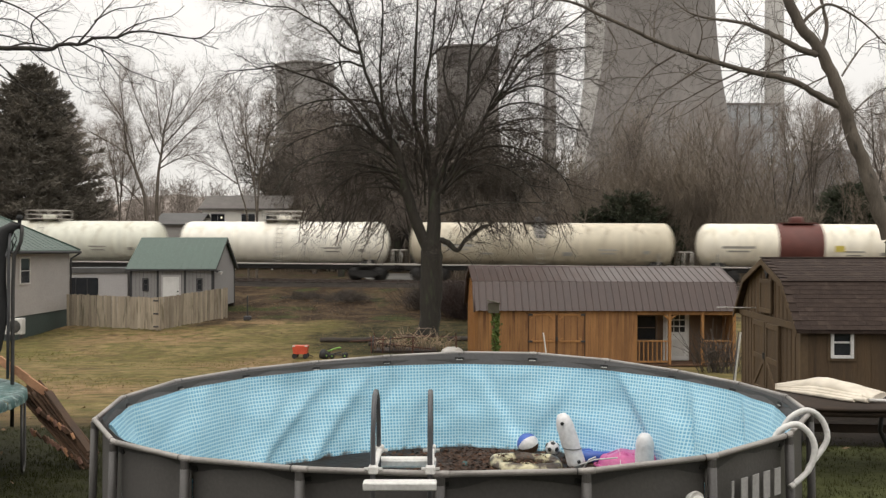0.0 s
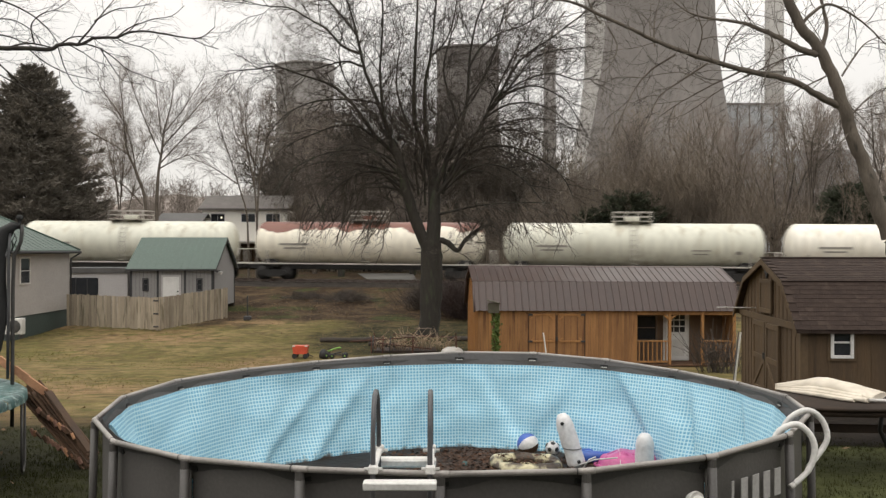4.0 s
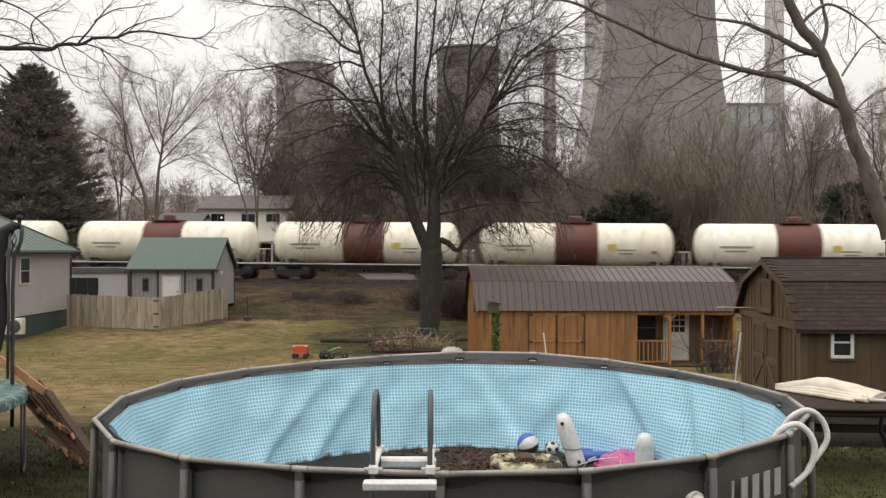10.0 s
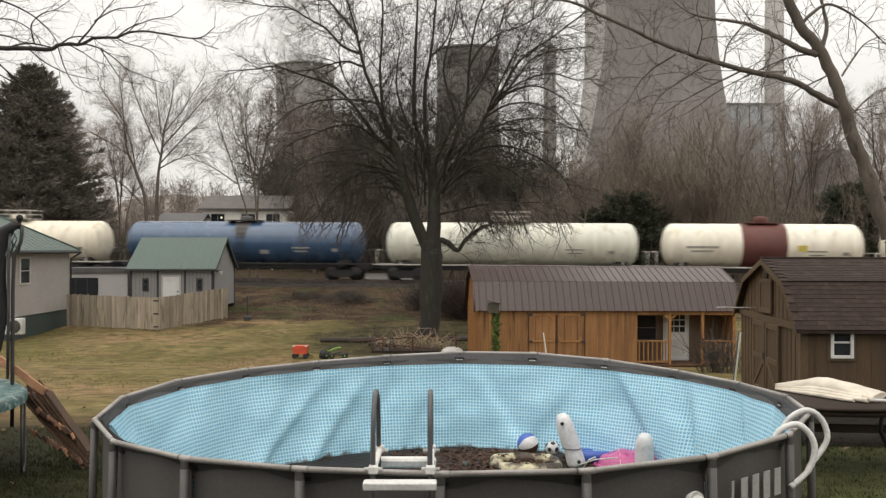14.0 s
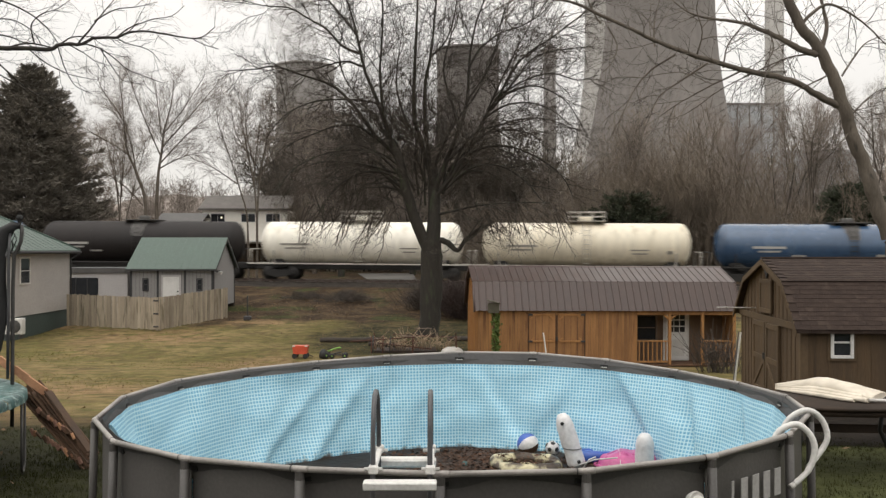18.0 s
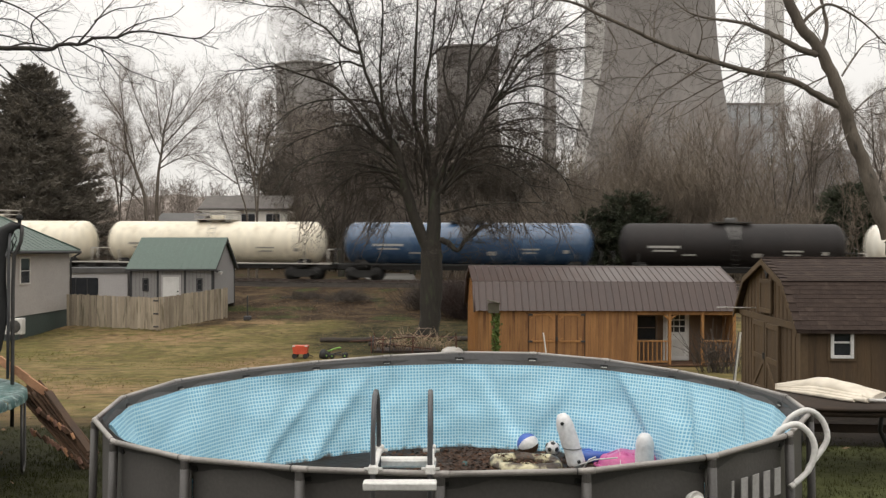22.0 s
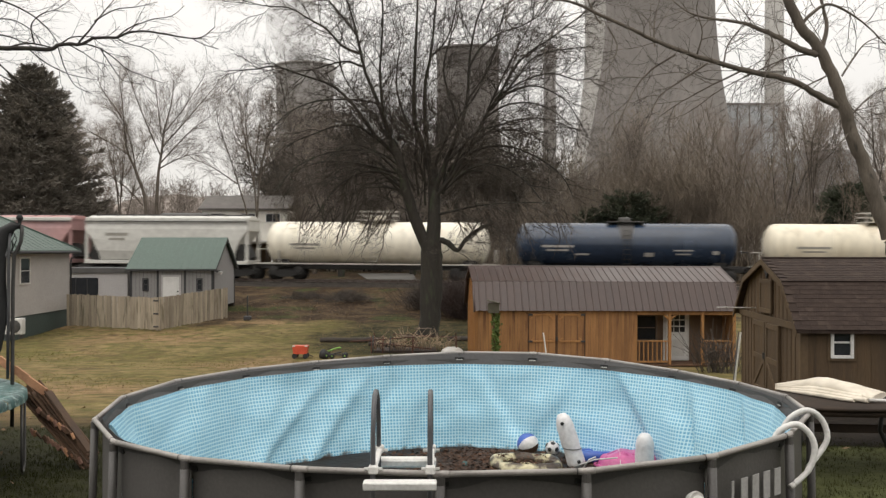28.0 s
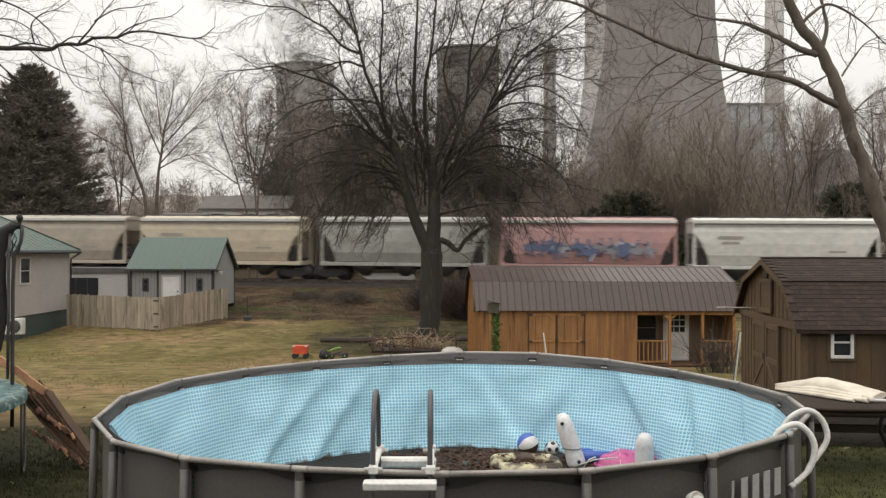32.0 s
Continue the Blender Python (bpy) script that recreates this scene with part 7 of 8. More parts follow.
def mulch_bed():
    """Low uneven dark strip along the foot of the barn, added to stand for shade."""
    vs, fs = [], []
    nx, ny = 60, 26
    for j in range(ny + 1):
        for i in range(nx + 1):
            x, y = 4.6 + 8.9 * i / nx, 12.3 + 5.1 * j / ny
            edge = min(1.0, 4 * min(i / nx, 1 - i / nx, j / ny, 1 - j / ny))
            vs.append((x, y, ground_z(x, y) - 0.06 + 0.13 * edge ** 0.5 + 0.03 * noise.noise((x * 3, y * 3, 1)) + 0.03 * noise.noise((x * 9, y * 9, 2))))
    for j in range(ny):
        for i in range(nx):
            a = j * (nx + 1) + i
            fs.append((a, a + 1, a + nx + 2, a + nx + 1))
    tagged(new("mulch_bed", raw_mesh("mulch_bed", vs, fs, "shade_brown", True)), "dark strip along the barn, shade put into its colour", "garden bed", kind="stuff")


mulch_bed()

# ---- unseen wall behind the viewpoint, added to keep sky light off the yard ----
def own_house():
    h = thing("own_house", "unseen pale wall added behind the viewpoint to block sky light", "house", pose(0, -1.6, 0), kind="structure")
    boxpart("wall", "siding_light", h, (0, -0.1, 3.0), (15, 0.2, 6.2))
    boxpart("roof_edge", "dark_trim", h, (0, 0.3, 6.2), (16, 1.2, 0.2))


own_house()

# ---- neighbour's grey house, garden shed, outbuilding and fence ----
def grey_house():
    h = thing("grey_house", "grey-sided house with green metal hip roof", "house", pose(-19.45, 41, 0))
    W, D = 11.0, 6.0
    zb, ze = -0.53, 2.48
    bm = bmesh.new()
    box(bm, (-W / 2, D / 2, (zb + ze) / 2), (W, D, ze - zb))
    part("wall", bm, "siding_grey", h, "warm grey lap siding")
    bm = bmesh.new()
    box(bm, (-W / 2, D / 2, -1.2), (W - 0.1, D - 0.1, 1.35))
    part("skirting", bm, "green_skirt", h, "dark green skirting")
    n_ = 20
    for i in range(n_):
        z = zb + (ze - zb) * (i + 0.5) / n_
        boxpart("siding_board", "siding_grey", h, (0.008, D / 2, z), (0.022, D, (ze - zb) / n_ - 0.005), (0, 2, 0))
    o, rh = 0.42, 4.45
    x0, x1, y0, y1 = -W - o, o, -o, D + o
    half = (y1 - y0) / 2
    ra, rb = (x0 + half, D / 2, rh), (x1 - half, D / 2, rh)
    e = ze - 0.02
    for pts in (((x0, y0, e), (x1, y0, e), rb, ra), ((x1, y0, e), (x1, y1, e), rb), ((x1, y1, e), (x0, y1, e), ra, rb), ((x0, y1, e), (x0, y0, e), ra)):
        bm = bmesh.new()
        top = [bm.verts.new(Vector(p) + Vector((0, 0, 0.05))) for p in pts]
        low = [bm.verts.new(p) for p in pts]
        bm.faces.new(top)
        bm.faces.new(low[::-1])
        for i in range(len(pts)):
            bm.faces.new((top[i], low[i], low[(i + 1) % len(pts)], top[(i + 1) % len(pts)]))
        part("roof", bm, "green_roof", h, "green standing-seam metal")
    for i in range(12):
        y = y0 + (y1 - y0) * (i + 0.5) / 12
        f = min(y - y0, y1 - y) / half
        bm = bmesh.new()
        tube(bm, [(x1, y, e + 0.07), (x1 - half * f, y, e + 0.058 + (rh - e) * f)], 0.007, 4)
        part("roof_seam", bm, "green_roof", h)
    for a, b in (((x1, y0, e + 0.07), (rb[0], rb[1], rb[2] + 0.07)), ((x1, y1, e + 0.07), (rb[0], rb[1], rb[2] + 0.07)), ((ra[0], ra[1], ra[2] + 0.07), (rb[0], rb[1], rb[2] + 0.07))):
        bm = bmesh.new()
        tube(bm, [a, b], 0.05, 6)
        part("hip_cap", bm, "green_roof", h)
    for a, b in (((x1 + 0.02, y0, e - 0.05), (x1 + 0.02, y1, e - 0.05)), ((x0, y0 - 0.02, e - 0.05), (x1, y0 - 0.02, e - 0.05))):
        bm = bmesh.new()
        tube(bm, [a, b], 0.07, 6)
        part("gutter", bm, "dark_trim", h)
    bm = bmesh.new()
    tube(bm, [(x1, y1, e - 0.1), (0.06, D + 0.1, e - 0.4), (0.06, D + 0.02, zb)], 0.05, 6)
    part("downpipe", bm, "dark_trim", h)
    side = Matrix.Rotation(math.pi / 2, 4, "Z")
    glazed("window", h, (0.95, -0.03, 1.56), 1.0, 1.2, side, "dull_white", (1, 2), 0.06)
    for y in (0.04, D - 0.04):
        boxpart("corner_board", "siding_grey", h, (0.012, y, (zb + ze) / 2), (0.03, 0.1, ze - zb))
    ac = thing("heat_pump", "white outdoor heat pump unit beside the house", "air conditioner", pose(-19.25, 40.6, -1.45))
    boxpart("case", "dull_white", ac, (0, 0, 0.55), (0.85, 0.36, 0.72), None, 0.03)
    bm = bmesh.new()
    lathe(bm, [(0.05, 0), (0.27, 0), (0.29, 0.02), (0.27, 0.03), (0.05, 0.03)], 24, m=pose(0.08, -0.185, 0.55, 90))
    part("fan_grille", bm, "galvanised", ac)
    for x in (-0.3, 0.3):
        boxpart("stand_leg", "dark_trim", ac, (x, 0, 0.1), (0.06, 0.4, 0.2))


grey_house()


def garden_shed():
    s = thing("garden_shed", "grey garden shed with dark trim and green metal roof", "shed", pose(-17.3, 50, -0.68))
    W, D, H, R = 4.6, 5.0, 2.22, 3.87
    for x in (0.15, W / 2, W - 0.15):
        for y in (0.15, D / 2, D - 0.15):
            boxpart("block", "ballast", s, (x, y, -0.4), (0.3, 0.3, 0.8))
    boxpart("front_wall", "shed_siding", s, (W / 2, 0.05, H / 2), (W, 0.1, H))
    boxpart("back_wall", "shed_siding", s, (W / 2, D - 0.05, H / 2), (W, 0.1, H))
    for x in (0, W - 0.1):
        bm = bmesh.new()
        prism(bm, [(0.1, 0), (0.1, H), (D / 2, R - 0.08), (D - 0.1, H), (D - 0.1, 0)], "X", x, x + 0.1)
        part("gable_wall", bm, "shed_siding", s)
    for i in range(22):
        boxpart("siding_groove", "dark_trim", s, (0.1 + i * 0.21, 0.001, H / 2), (0.012, 0.006, H))
    for x in (0.05, 1.52, 3.03, W - 0.05):
        boxpart("trim_board", "dark_trim", s, (x, -0.015, H / 2), (0.11, 0.04, H), None, 0.004)
    for y in (0.05, D - 0.05):
        boxpart("trim_board", "dark_trim", s, (W + 0.015, y, H / 2), (0.04, 0.11, H), None, 0.004)
    boxpart("trim_board", "dark_trim", s, (W / 2, -0.015, H - 0.06), (W, 0.04, 0.11), None, 0.004)
    d = boxpart("door", "white_trim", s, (2.27, -0.02, 0.90), (0.88, 0.05, 1.62), None, 0.006, "white door")
    bm = bmesh.new()
    bmesh.ops.create_icosphere(bm, subdivisions=1, radius=0.05, matrix=Matrix.Translation((2.65, -0.08, 0.9)))
    part("knob", bm, "dark_trim", d)
    boxpart("door_casing", "siding_light", s, (2.27, -0.008, 0.92), (1.08, 0.04, 1.82))
    for x in (0.85, 3.83):
        glazed("window", s, (x, 0, 1.28), 0.28, 0.64, Matrix.Identity(4), "dark_trim", (1, 2))
    for y0, y1 in ((-0.25, D / 2), (D + 0.25, D / 2)):
        bm = bmesh.new()
        z0 = H - 0.12
        prism(bm, [(y0, z0), (y1, R), (y1, R + 0.05), (y0, z0 + 0.05)], "X", -0.2, W + 0.2)
        part("roof", bm, "green_roof", s, "green metal roof")
        for x in (-0.2, W + 0.17):
            bm = bmesh.new()
            prism(bm, [(y0, z0 - 0.14), (y1, R - 0.14), (y1, R + 0.02), (y0, z0 + 0.02)], "X", x, x + 0.03)
            part("barge_board", bm, "dark_trim", s)
    for i in range(14):
        x = -0.15 + i * 0.375
        bm = bmesh.new()
        tube(bm, [(x, -0.25, H - 0.065), (x, D / 2, R + 0.048)], 0.003, 4)
        part("roof_seam", bm, "green_roof", s)
    boxpart("eave_trim", "dark_trim", s, (W / 2, -0.26, H - 0.12), (W + 0.4, 0.03, 0.1))
    lamp = boxpart("security_lamp", "dark_trim", s, (W + 0.12, 0.6, 2.0), (0.2, 0.12, 0.1))
    for y in (0.5, 0.75):
        bm = bmesh.new()
        rod(bm, (W + 0.15, y, 1.95), (W + 0.3, y - 0.02, 1.9), 0.05, 0.09, 10)
        part("lamp_head", bm, "dull_white", lamp)
    o = thing("outbuilding", "low pale outbuilding with a dark glazed door", "shed", pose(-21.6, 51, -1.1))
    boxpart("wall", "siding_light", o, (1.9, 1.5, 1.18), (3.8, 3.0, 2.36), None, 0.01)
    boxpart("roof", "dark_trim", o, (1.9, 1.55, 2.5), (4.1, 3.2, 0.2), None, 0.02)
    boxpart("fascia", "grime", o, (1.9, -0.08, 2.44), (4.1, 0.04, 0.24))
    for x in (0.55, 1.2, 1.85):
        p = boxpart("glazed_door", "dark_window", o, (x, -0.02, 1.05), (0.6, 0.04, 2.0))
        boxpart("door_frame", "dark_trim", p, (x - 0.3, -0.03, 1.05), (0.06, 0.06, 2.05))


garden_shed()


def fence():
    f = thing("board_fence", "weathered vertical board fence with a hinged corner", "fence")
    A, B, C = Vector((-19.15, 46, 0)), Vector((-14.0, 44.5, 0)), Vector((-11.43, 48, 0))
    bm = bmesh.new()
    box(bm, (0, 0, 0.79), (0.142, 0.022, 1.58), bev=0.004)
    me = mesh_of("picket", bm, "fence_wood")
    for p, q, z0, z1 in ((A, B, -1.30, -1.40), (B, C, -1.40, -1.06)):
        d = q - p
        n_ = int(d.length / 0.148)
        ang = math.degrees(math.atan2(d.y, d.x))
        for i in range(n_):
            t = (i + 0.5) / n_
            c = p.lerp(q, t)
            shared("picket", me, f, pose(c.x, c.y, z0 + (z1 - z0) * t + 0.05 * ((i % 9) / 9 - 0.5) * (-1 if p is B else 0.3) + random.uniform(-0.025, 0.025), 0, random.uniform(-0.6, 0.6), ang))
        nrm = Vector((-d.y, d.x, 0)).normalized()
        for h in (0.3, 1.25):
            bm = bmesh.new()
            a, b = p + nrm * 0.05, q + nrm * 0.05
            tube(bm, [(a.x, a.y, z0 + h), (b.x, b.y, z1 + h)], 0.05, 4)
            part("fence_rail", bm, "fence_wood", f)
        for t in (0, 0.5, 1):
            c = p.lerp(q, t) + nrm * 0.12
            boxpart("fence_post", "fence_wood", f, (c.x, c.y, z0 + (z1 - z0) * t + 0.75), (0.1, 0.1, 1.6), None, 0.01)
    for h in (0.14, 0.78, 1.42):
        boxpart("hinge", "dark_trim", f, (-14.14, 44.51, -1.4 + h), (0.28, 0.03, 0.07), (0, 0, -16), 0.005)
    for x, y in ((-10.6, 49),):
        p = thing("garden_stake", "thin dark stake in the grass", "stake", pose(x, y, ground_z(x, y)))
        rodpart("rod", "dark_trim", p, (0, 0, -0.1), (0, 0, 1.35), 0.03)
        boxpart("base", "dark_trim", p, (0, 0, 0.12), (0.4, 0.3, 0.24), None, 0.05)


fence()


def white_house():
    h = thing("white_house", "white two-storey house with grey roof beyond the railway", "house", pose(-29.3, 110, 0))
    W, D, H = 10.4, 8.0, 7.3
    boxpart("wall", "house_white", h, (W / 2, D / 2, H / 2 + 1.6), (W, D, H - 3.2))
    boxpart("basement_wall", "shed_brown", h, (W / 2, D / 2 + 0.6, 1.7), (W - 0.4, D - 1, 3.4))
    for y0, y1 in ((-0.5, D / 2), (D + 0.5, D / 2)):
        bm = bmesh.new()
        prism(bm, [(y0, H), (y1, 9.1), (y1, 9.3), (y0, H + 0.2)], "X", -0.4, W + 0.4)
        part("roof", bm, "far_shingle", h, "grey shingled roof")
    glow = bpy.data.materials.new("lit_lamp")
    glow.use_nodes = True
    glow.node_tree.nodes["Principled BSDF"].inputs["Emission Color"].default_value = (1.0, 0.82, 0.5, 1)
    glow.node_tree.nodes["Principled BSDF"].inputs["Emission Strength"].default_value = 1.3
    boxpart("room_lamp", glow, h, (2.35, -0.07, 6.4), (0.2, 0.04, 0.2), None, 0.02)
    for x in (1.9, 5.6, 8.6):
        glazed("window", h, (x, 0, 6.35), 1.7, 1.0, Matrix.Identity(4), "white_trim", (2, 1))
    for x in (0.3, 4.3, 8.8):
        boxpart("deck_post", "white_trim", h, (x, -1.6, 1.7), (0.2, 0.2, 3.4))
    boxpart("deck", "dull_white", h, (W / 2, -0.85, 3.45), (W, 1.7, 0.2))
    g = thing("garage", "low grey garage with a shallow roof beyond the railway", "garage", pose(-33.6, 106, 0))
    boxpart("wall", "siding_grey", g, (2.5, 3.0, 2.7), (5.0, 6.0, 5.4))
    for y0, y1 in ((-0.4, 3.0), (6.4, 3.0)):
        bm = bmesh.new()
        prism(bm, [(y0, 5.35), (y1, 6.75), (y1, 6.9), (y0, 5.5)], "X", -0.3, 5.3)
        part("roof", bm, "grime", g, "grey shingled roof")
    # pale gravel yard beyond the line
    vs = [(-6.4, 76, 0.03), (-2.2, 75, 0.03), (-3.0, 90, 0.14), (-8.5, 90, 0.14)]
    me = raw_mesh("gravel_yard", vs, [(0, 1, 2, 3)], "yard_gravel")
    tagged(new("gravel_yard", me), "pale gravel yard beyond the railway", "yard", kind="structure")


white_house()

# ---- trampoline and wooden stair stringers ----
def trampoline():
    cx, cy, R, z = -6.97, 10.0, 2.13, 0.87
    zb = ground_z(cx, cy)
    t = thing("trampoline", "round trampoline with a teal padded edge and net poles", "trampoline", pose(cx, cy, 0))
    n_ = 48
    for k in range(8):
        bm = bmesh.new()
        prev = None
        for i in range(7):
            a = 2 * math.pi * (k + i / 6 * 0.99) / 8
            shift = 0.004 * math.sin(i * 2.1 + k)
            cur = [bm.verts.new((rr * math.cos(a), rr * math.sin(a), zz + shift)) for rr, zz in ((R - 0.36, z - 0.02), (R - 0.33, z + 0.02), (R - 0.02, z + 0.025), (R + 0.03, z - 0.01), (R + 0.03, z - 0.09))]
            if prev:
                for j in range(4):
                    bm.faces.new((prev[j], cur[j], cur[j + 1], prev[j + 1])).smooth = True
            prev = cur
        part("edge_pad", bm, "teal_pad", t)
    bm = bmesh.new()
    lathe(bm, [(0.001, z - 0.05), (R - 0.45, z - 0.03), (R - 0.3, z - 0.03)], 48)
    part("jump_mat", bm, "net_black", t)
    bm = bmesh.new()
    tube(bm, [(R * math.cos(2 * math.pi * i / n_), R * math.sin(2 * math.pi * i / n_), z - 0.06) for i in range(n_)], 0.03, 8, closed=True)
    part("frame_ring", bm, "galvanised", t)
    for k in range(6):
        a = radians(28 + 60 * k)
        b = a - 0.24
        lo = -0.02
        pa, pb = (R * math.cos(a), R * math.sin(a)), (R * math.cos(b), R * math.sin(b))
        zz = ground_z(cx + pa[0], cy + pa[1])
        bm = bmesh.new()
        tube(bm, [(*pa, z - 0.06), (*pa, zz + 0.08), ((pa[0] * 2 + pb[0]) / 3, (pa[1] * 2 + pb[1]) / 3, zz + 0.02), ((pa[0] + 2 * pb[0]) / 3, (pa[1] + 2 * pb[1]) / 3, zz + 0.02), (*pb, zz + 0.08), (*pb, z - 0.06)], 0.016, 8)
        part("leg", bm, "galvanised", t)
    for a, lean in ((1.8, 0.04), (3.0, 0), (4.2, 0), (5.4, 0)):
        x, y = (R - 0.15) * math.cos(a), (R - 0.15) * math.sin(a)
        bm = bmesh.new()
        tube(bm, [(x * 1.03, y * 1.03, z - 0.55), (x, y, z + 0.3), (x, y, z + 1.6), (x * (1.0 + lean), y, z + 1.93)], 0.024, 10)
        po = part("net_pole", bm, "galvanised", t, "net pole in a dark sleeve")
        bm = bmesh.new()
        bmesh.ops.create_icosphere(bm, subdivisions=2, radius=0.06, matrix=Matrix.Translation((x * (1 + lean), y, z + 1.95)))
        part("pole_cap", bm, "net_black", po)
    # pole bent near its top, with what is left of the net
    bm = bmesh.new()
    tube(bm, [(1.63, 1.2, z - 0.5), (1.635, 1.2, z + 0.3), (1.64, 1.2, z + 1.2), (1.655, 1.2, z + 1.62), (1.70, 1.2, z + 1.70), (1.74, 1.2, z + 1.79), (1.752, 1.2, z + 1.9), (1.75, 1.2, z + 2.0)], 0.024, 10)
    po = part("net_pole", bm, "galvanised", t, "grey net pole bent near its top")
    bm = bmesh.new()
    bmesh.ops.create_icosphere(bm, subdivisions=2, radius=0.042, matrix=Matrix.Translation((1.725, 1.2, z + 2.085)))
    rod(bm, (1.72, 1.2, z + 1.95), (1.725, 1.2, z + 2.08), 0.022, seg=8)
    part("pole_cap", bm, "net_black", po)
    bm = bmesh.new()
    tube(bm, [(1.60, 1.15, z + 0.1), (1.61, 1.15, z + 1.0), (1.613, 1.15, z + 1.66), (1.627, 1.15, z + 1.9)], 0.02, 8)
    part("net_pole", bm, "dark_tube", t)
    bm = bmesh.new()
    tube(bm, [(1.1, 1.1, z + 1.2), (1.3, 1.12, z + 1.34), (1.49, 1.14, z + 1.49), (1.6, 1.15, z + 1.66)], 0.018, 8)
    part("net_arm", bm, "dark_tube", t)
    bm = bmesh.new()
    tube(bm, [(1.74, 1.18, z + 1.98), (1.66, 1.18, z + 1.97), (1.57, 1.17, z + 1.9), (1.50, 1.16, z + 1.7), (1.49, 1.16, z + 1.3), (1.50, 1.16, z + 0.9), (1.46, 1.16, z + 0.5), (1.42, 1.16, z + 0.25)],
         [0.025, 0.05, 0.07, 0.085, 0.075, 0.085, 0.06, 0.03], 9)
    rn = random.Random(6)
    for v in bm.verts:
        v.co += Vector((rn.uniform(-0.02, 0.02), rn.uniform(-0.02, 0.02), rn.uniform(-0.03, 0.03)))
    part("torn_net", bm, "net_black", t, "torn black safety net hanging in a bundle")
    bm = bmesh.new()
    for k in range(9):
        p = Vector((rn.uniform(1.5, 1.74), 1.16, z + rn.uniform(1.75, 1.98)))
        tube(bm, [p, p + Vector((rn.uniform(-0.06, 0.06), 0, -0.08)), p + Vector((rn.uniform(-0.1, 0.1), 0, -rn.uniform(0.12, 0.28)))], 0.006, 4)
    part("net_shred", bm, "net_black", t)


trampoline()


def stair_stringers():
    """Old stair stringers tipped against the trampoline."""
    a, b = Vector((-5.62, 11.5, 1.17)), Vector((-4.2, 10.9, -0.12))
    axis = (b - a)
    ln = axis.length
    ex = axis.normalized()
    ez = Vector((-0.25, -0.9, 0.1))
    ez = (ez - ex * ez.dot(ex)).normalized()
    ey = ez.cross(ex)
    m = Matrix(((ex.x, ey.x, ez.x, a.x), (ex.y, ey.y, ez.y, a.y), (ex.z, ey.z, ez.z, a.z), (0, 0, 0, 1)))
    s = thing("stair_stringers", "old wooden stair flight tipped on its side", "stairs", m)
    rn = random.Random(14)
    def plank(name, material, p, q, wide, deep, parent=s):
        p, q = Vector((p[0] * ln, p[1], p[2])), Vector((q[0] * ln, q[1], q[2]))
        d = q - p
        bm = bmesh.new()
        box(bm, (0, 0, 0), (d.length, wide, deep), bev=0.004)
        bm.transform(Matrix.Translation((p + q) / 2) @ Matrix.Rotation(math.atan2(d.y, d.x), 4, "Z"))
        return part(name, bm, material, parent)
    boards = []
    for i in range(7):
        f = i / 6
        boards.append(plank("stringer", "old_wood", (0.26 + 0.14 * f, -0.10 + 0.30 * f, -0.02 * (i % 3)), (0.99 - 0.10 * f, -0.06 + 0.18 * f, -0.02 * ((i + 1) % 3)), 0.026, 0.13))
    plank("back_board", "old_wood", (0.24, -0.02, -0.08), (0.95, -0.07, -0.08), 0.08, 0.02)
    plank("back_board", "old_wood", (0.28, 0.09, -0.09), (0.92, 0.07, -0.09), 0.16, 0.02)
    for u0, u1, z in ((-0.01, 0.12, 0.02), (0.125, 0.245, 0.0), (0.25, 0.41, 0.03)):
        plank("tread", "raw_wood", (u0, 0.5 * u0 - 0.01, z), (u1, 0.5 * u1 - 0.015, z), 0.10, 0.035)
    for p, q, b_ in (((0.45, 0.0), (0.76, 0.15), boards[4]), ((0.60, -0.17), (0.90, 0.02), boards[1]), ((0.50, -0.24), (0.57, -0.20), boards[0])):
        k = 11 if p[0] < 0.5 or p[0] > 0.55 else 3
        for i in range(k):
            f = (i + rn.uniform(-0.2, 0.2)) / k
            u, v = p[0] + (q[0] - p[0]) * f, p[1] + (q[1] - p[1]) * f
            plank("cut_edge", rn.choice(("raw_wood", "weathered_pink", "old_wood", "weathered_pink")), (u, v, 0.07), (u + rn.uniform(0.025, 0.06), v - rn.uniform(0.0, 0.03), 0.07), rn.uniform(0.02, 0.075), 0.03, b_)


stair_stringers()

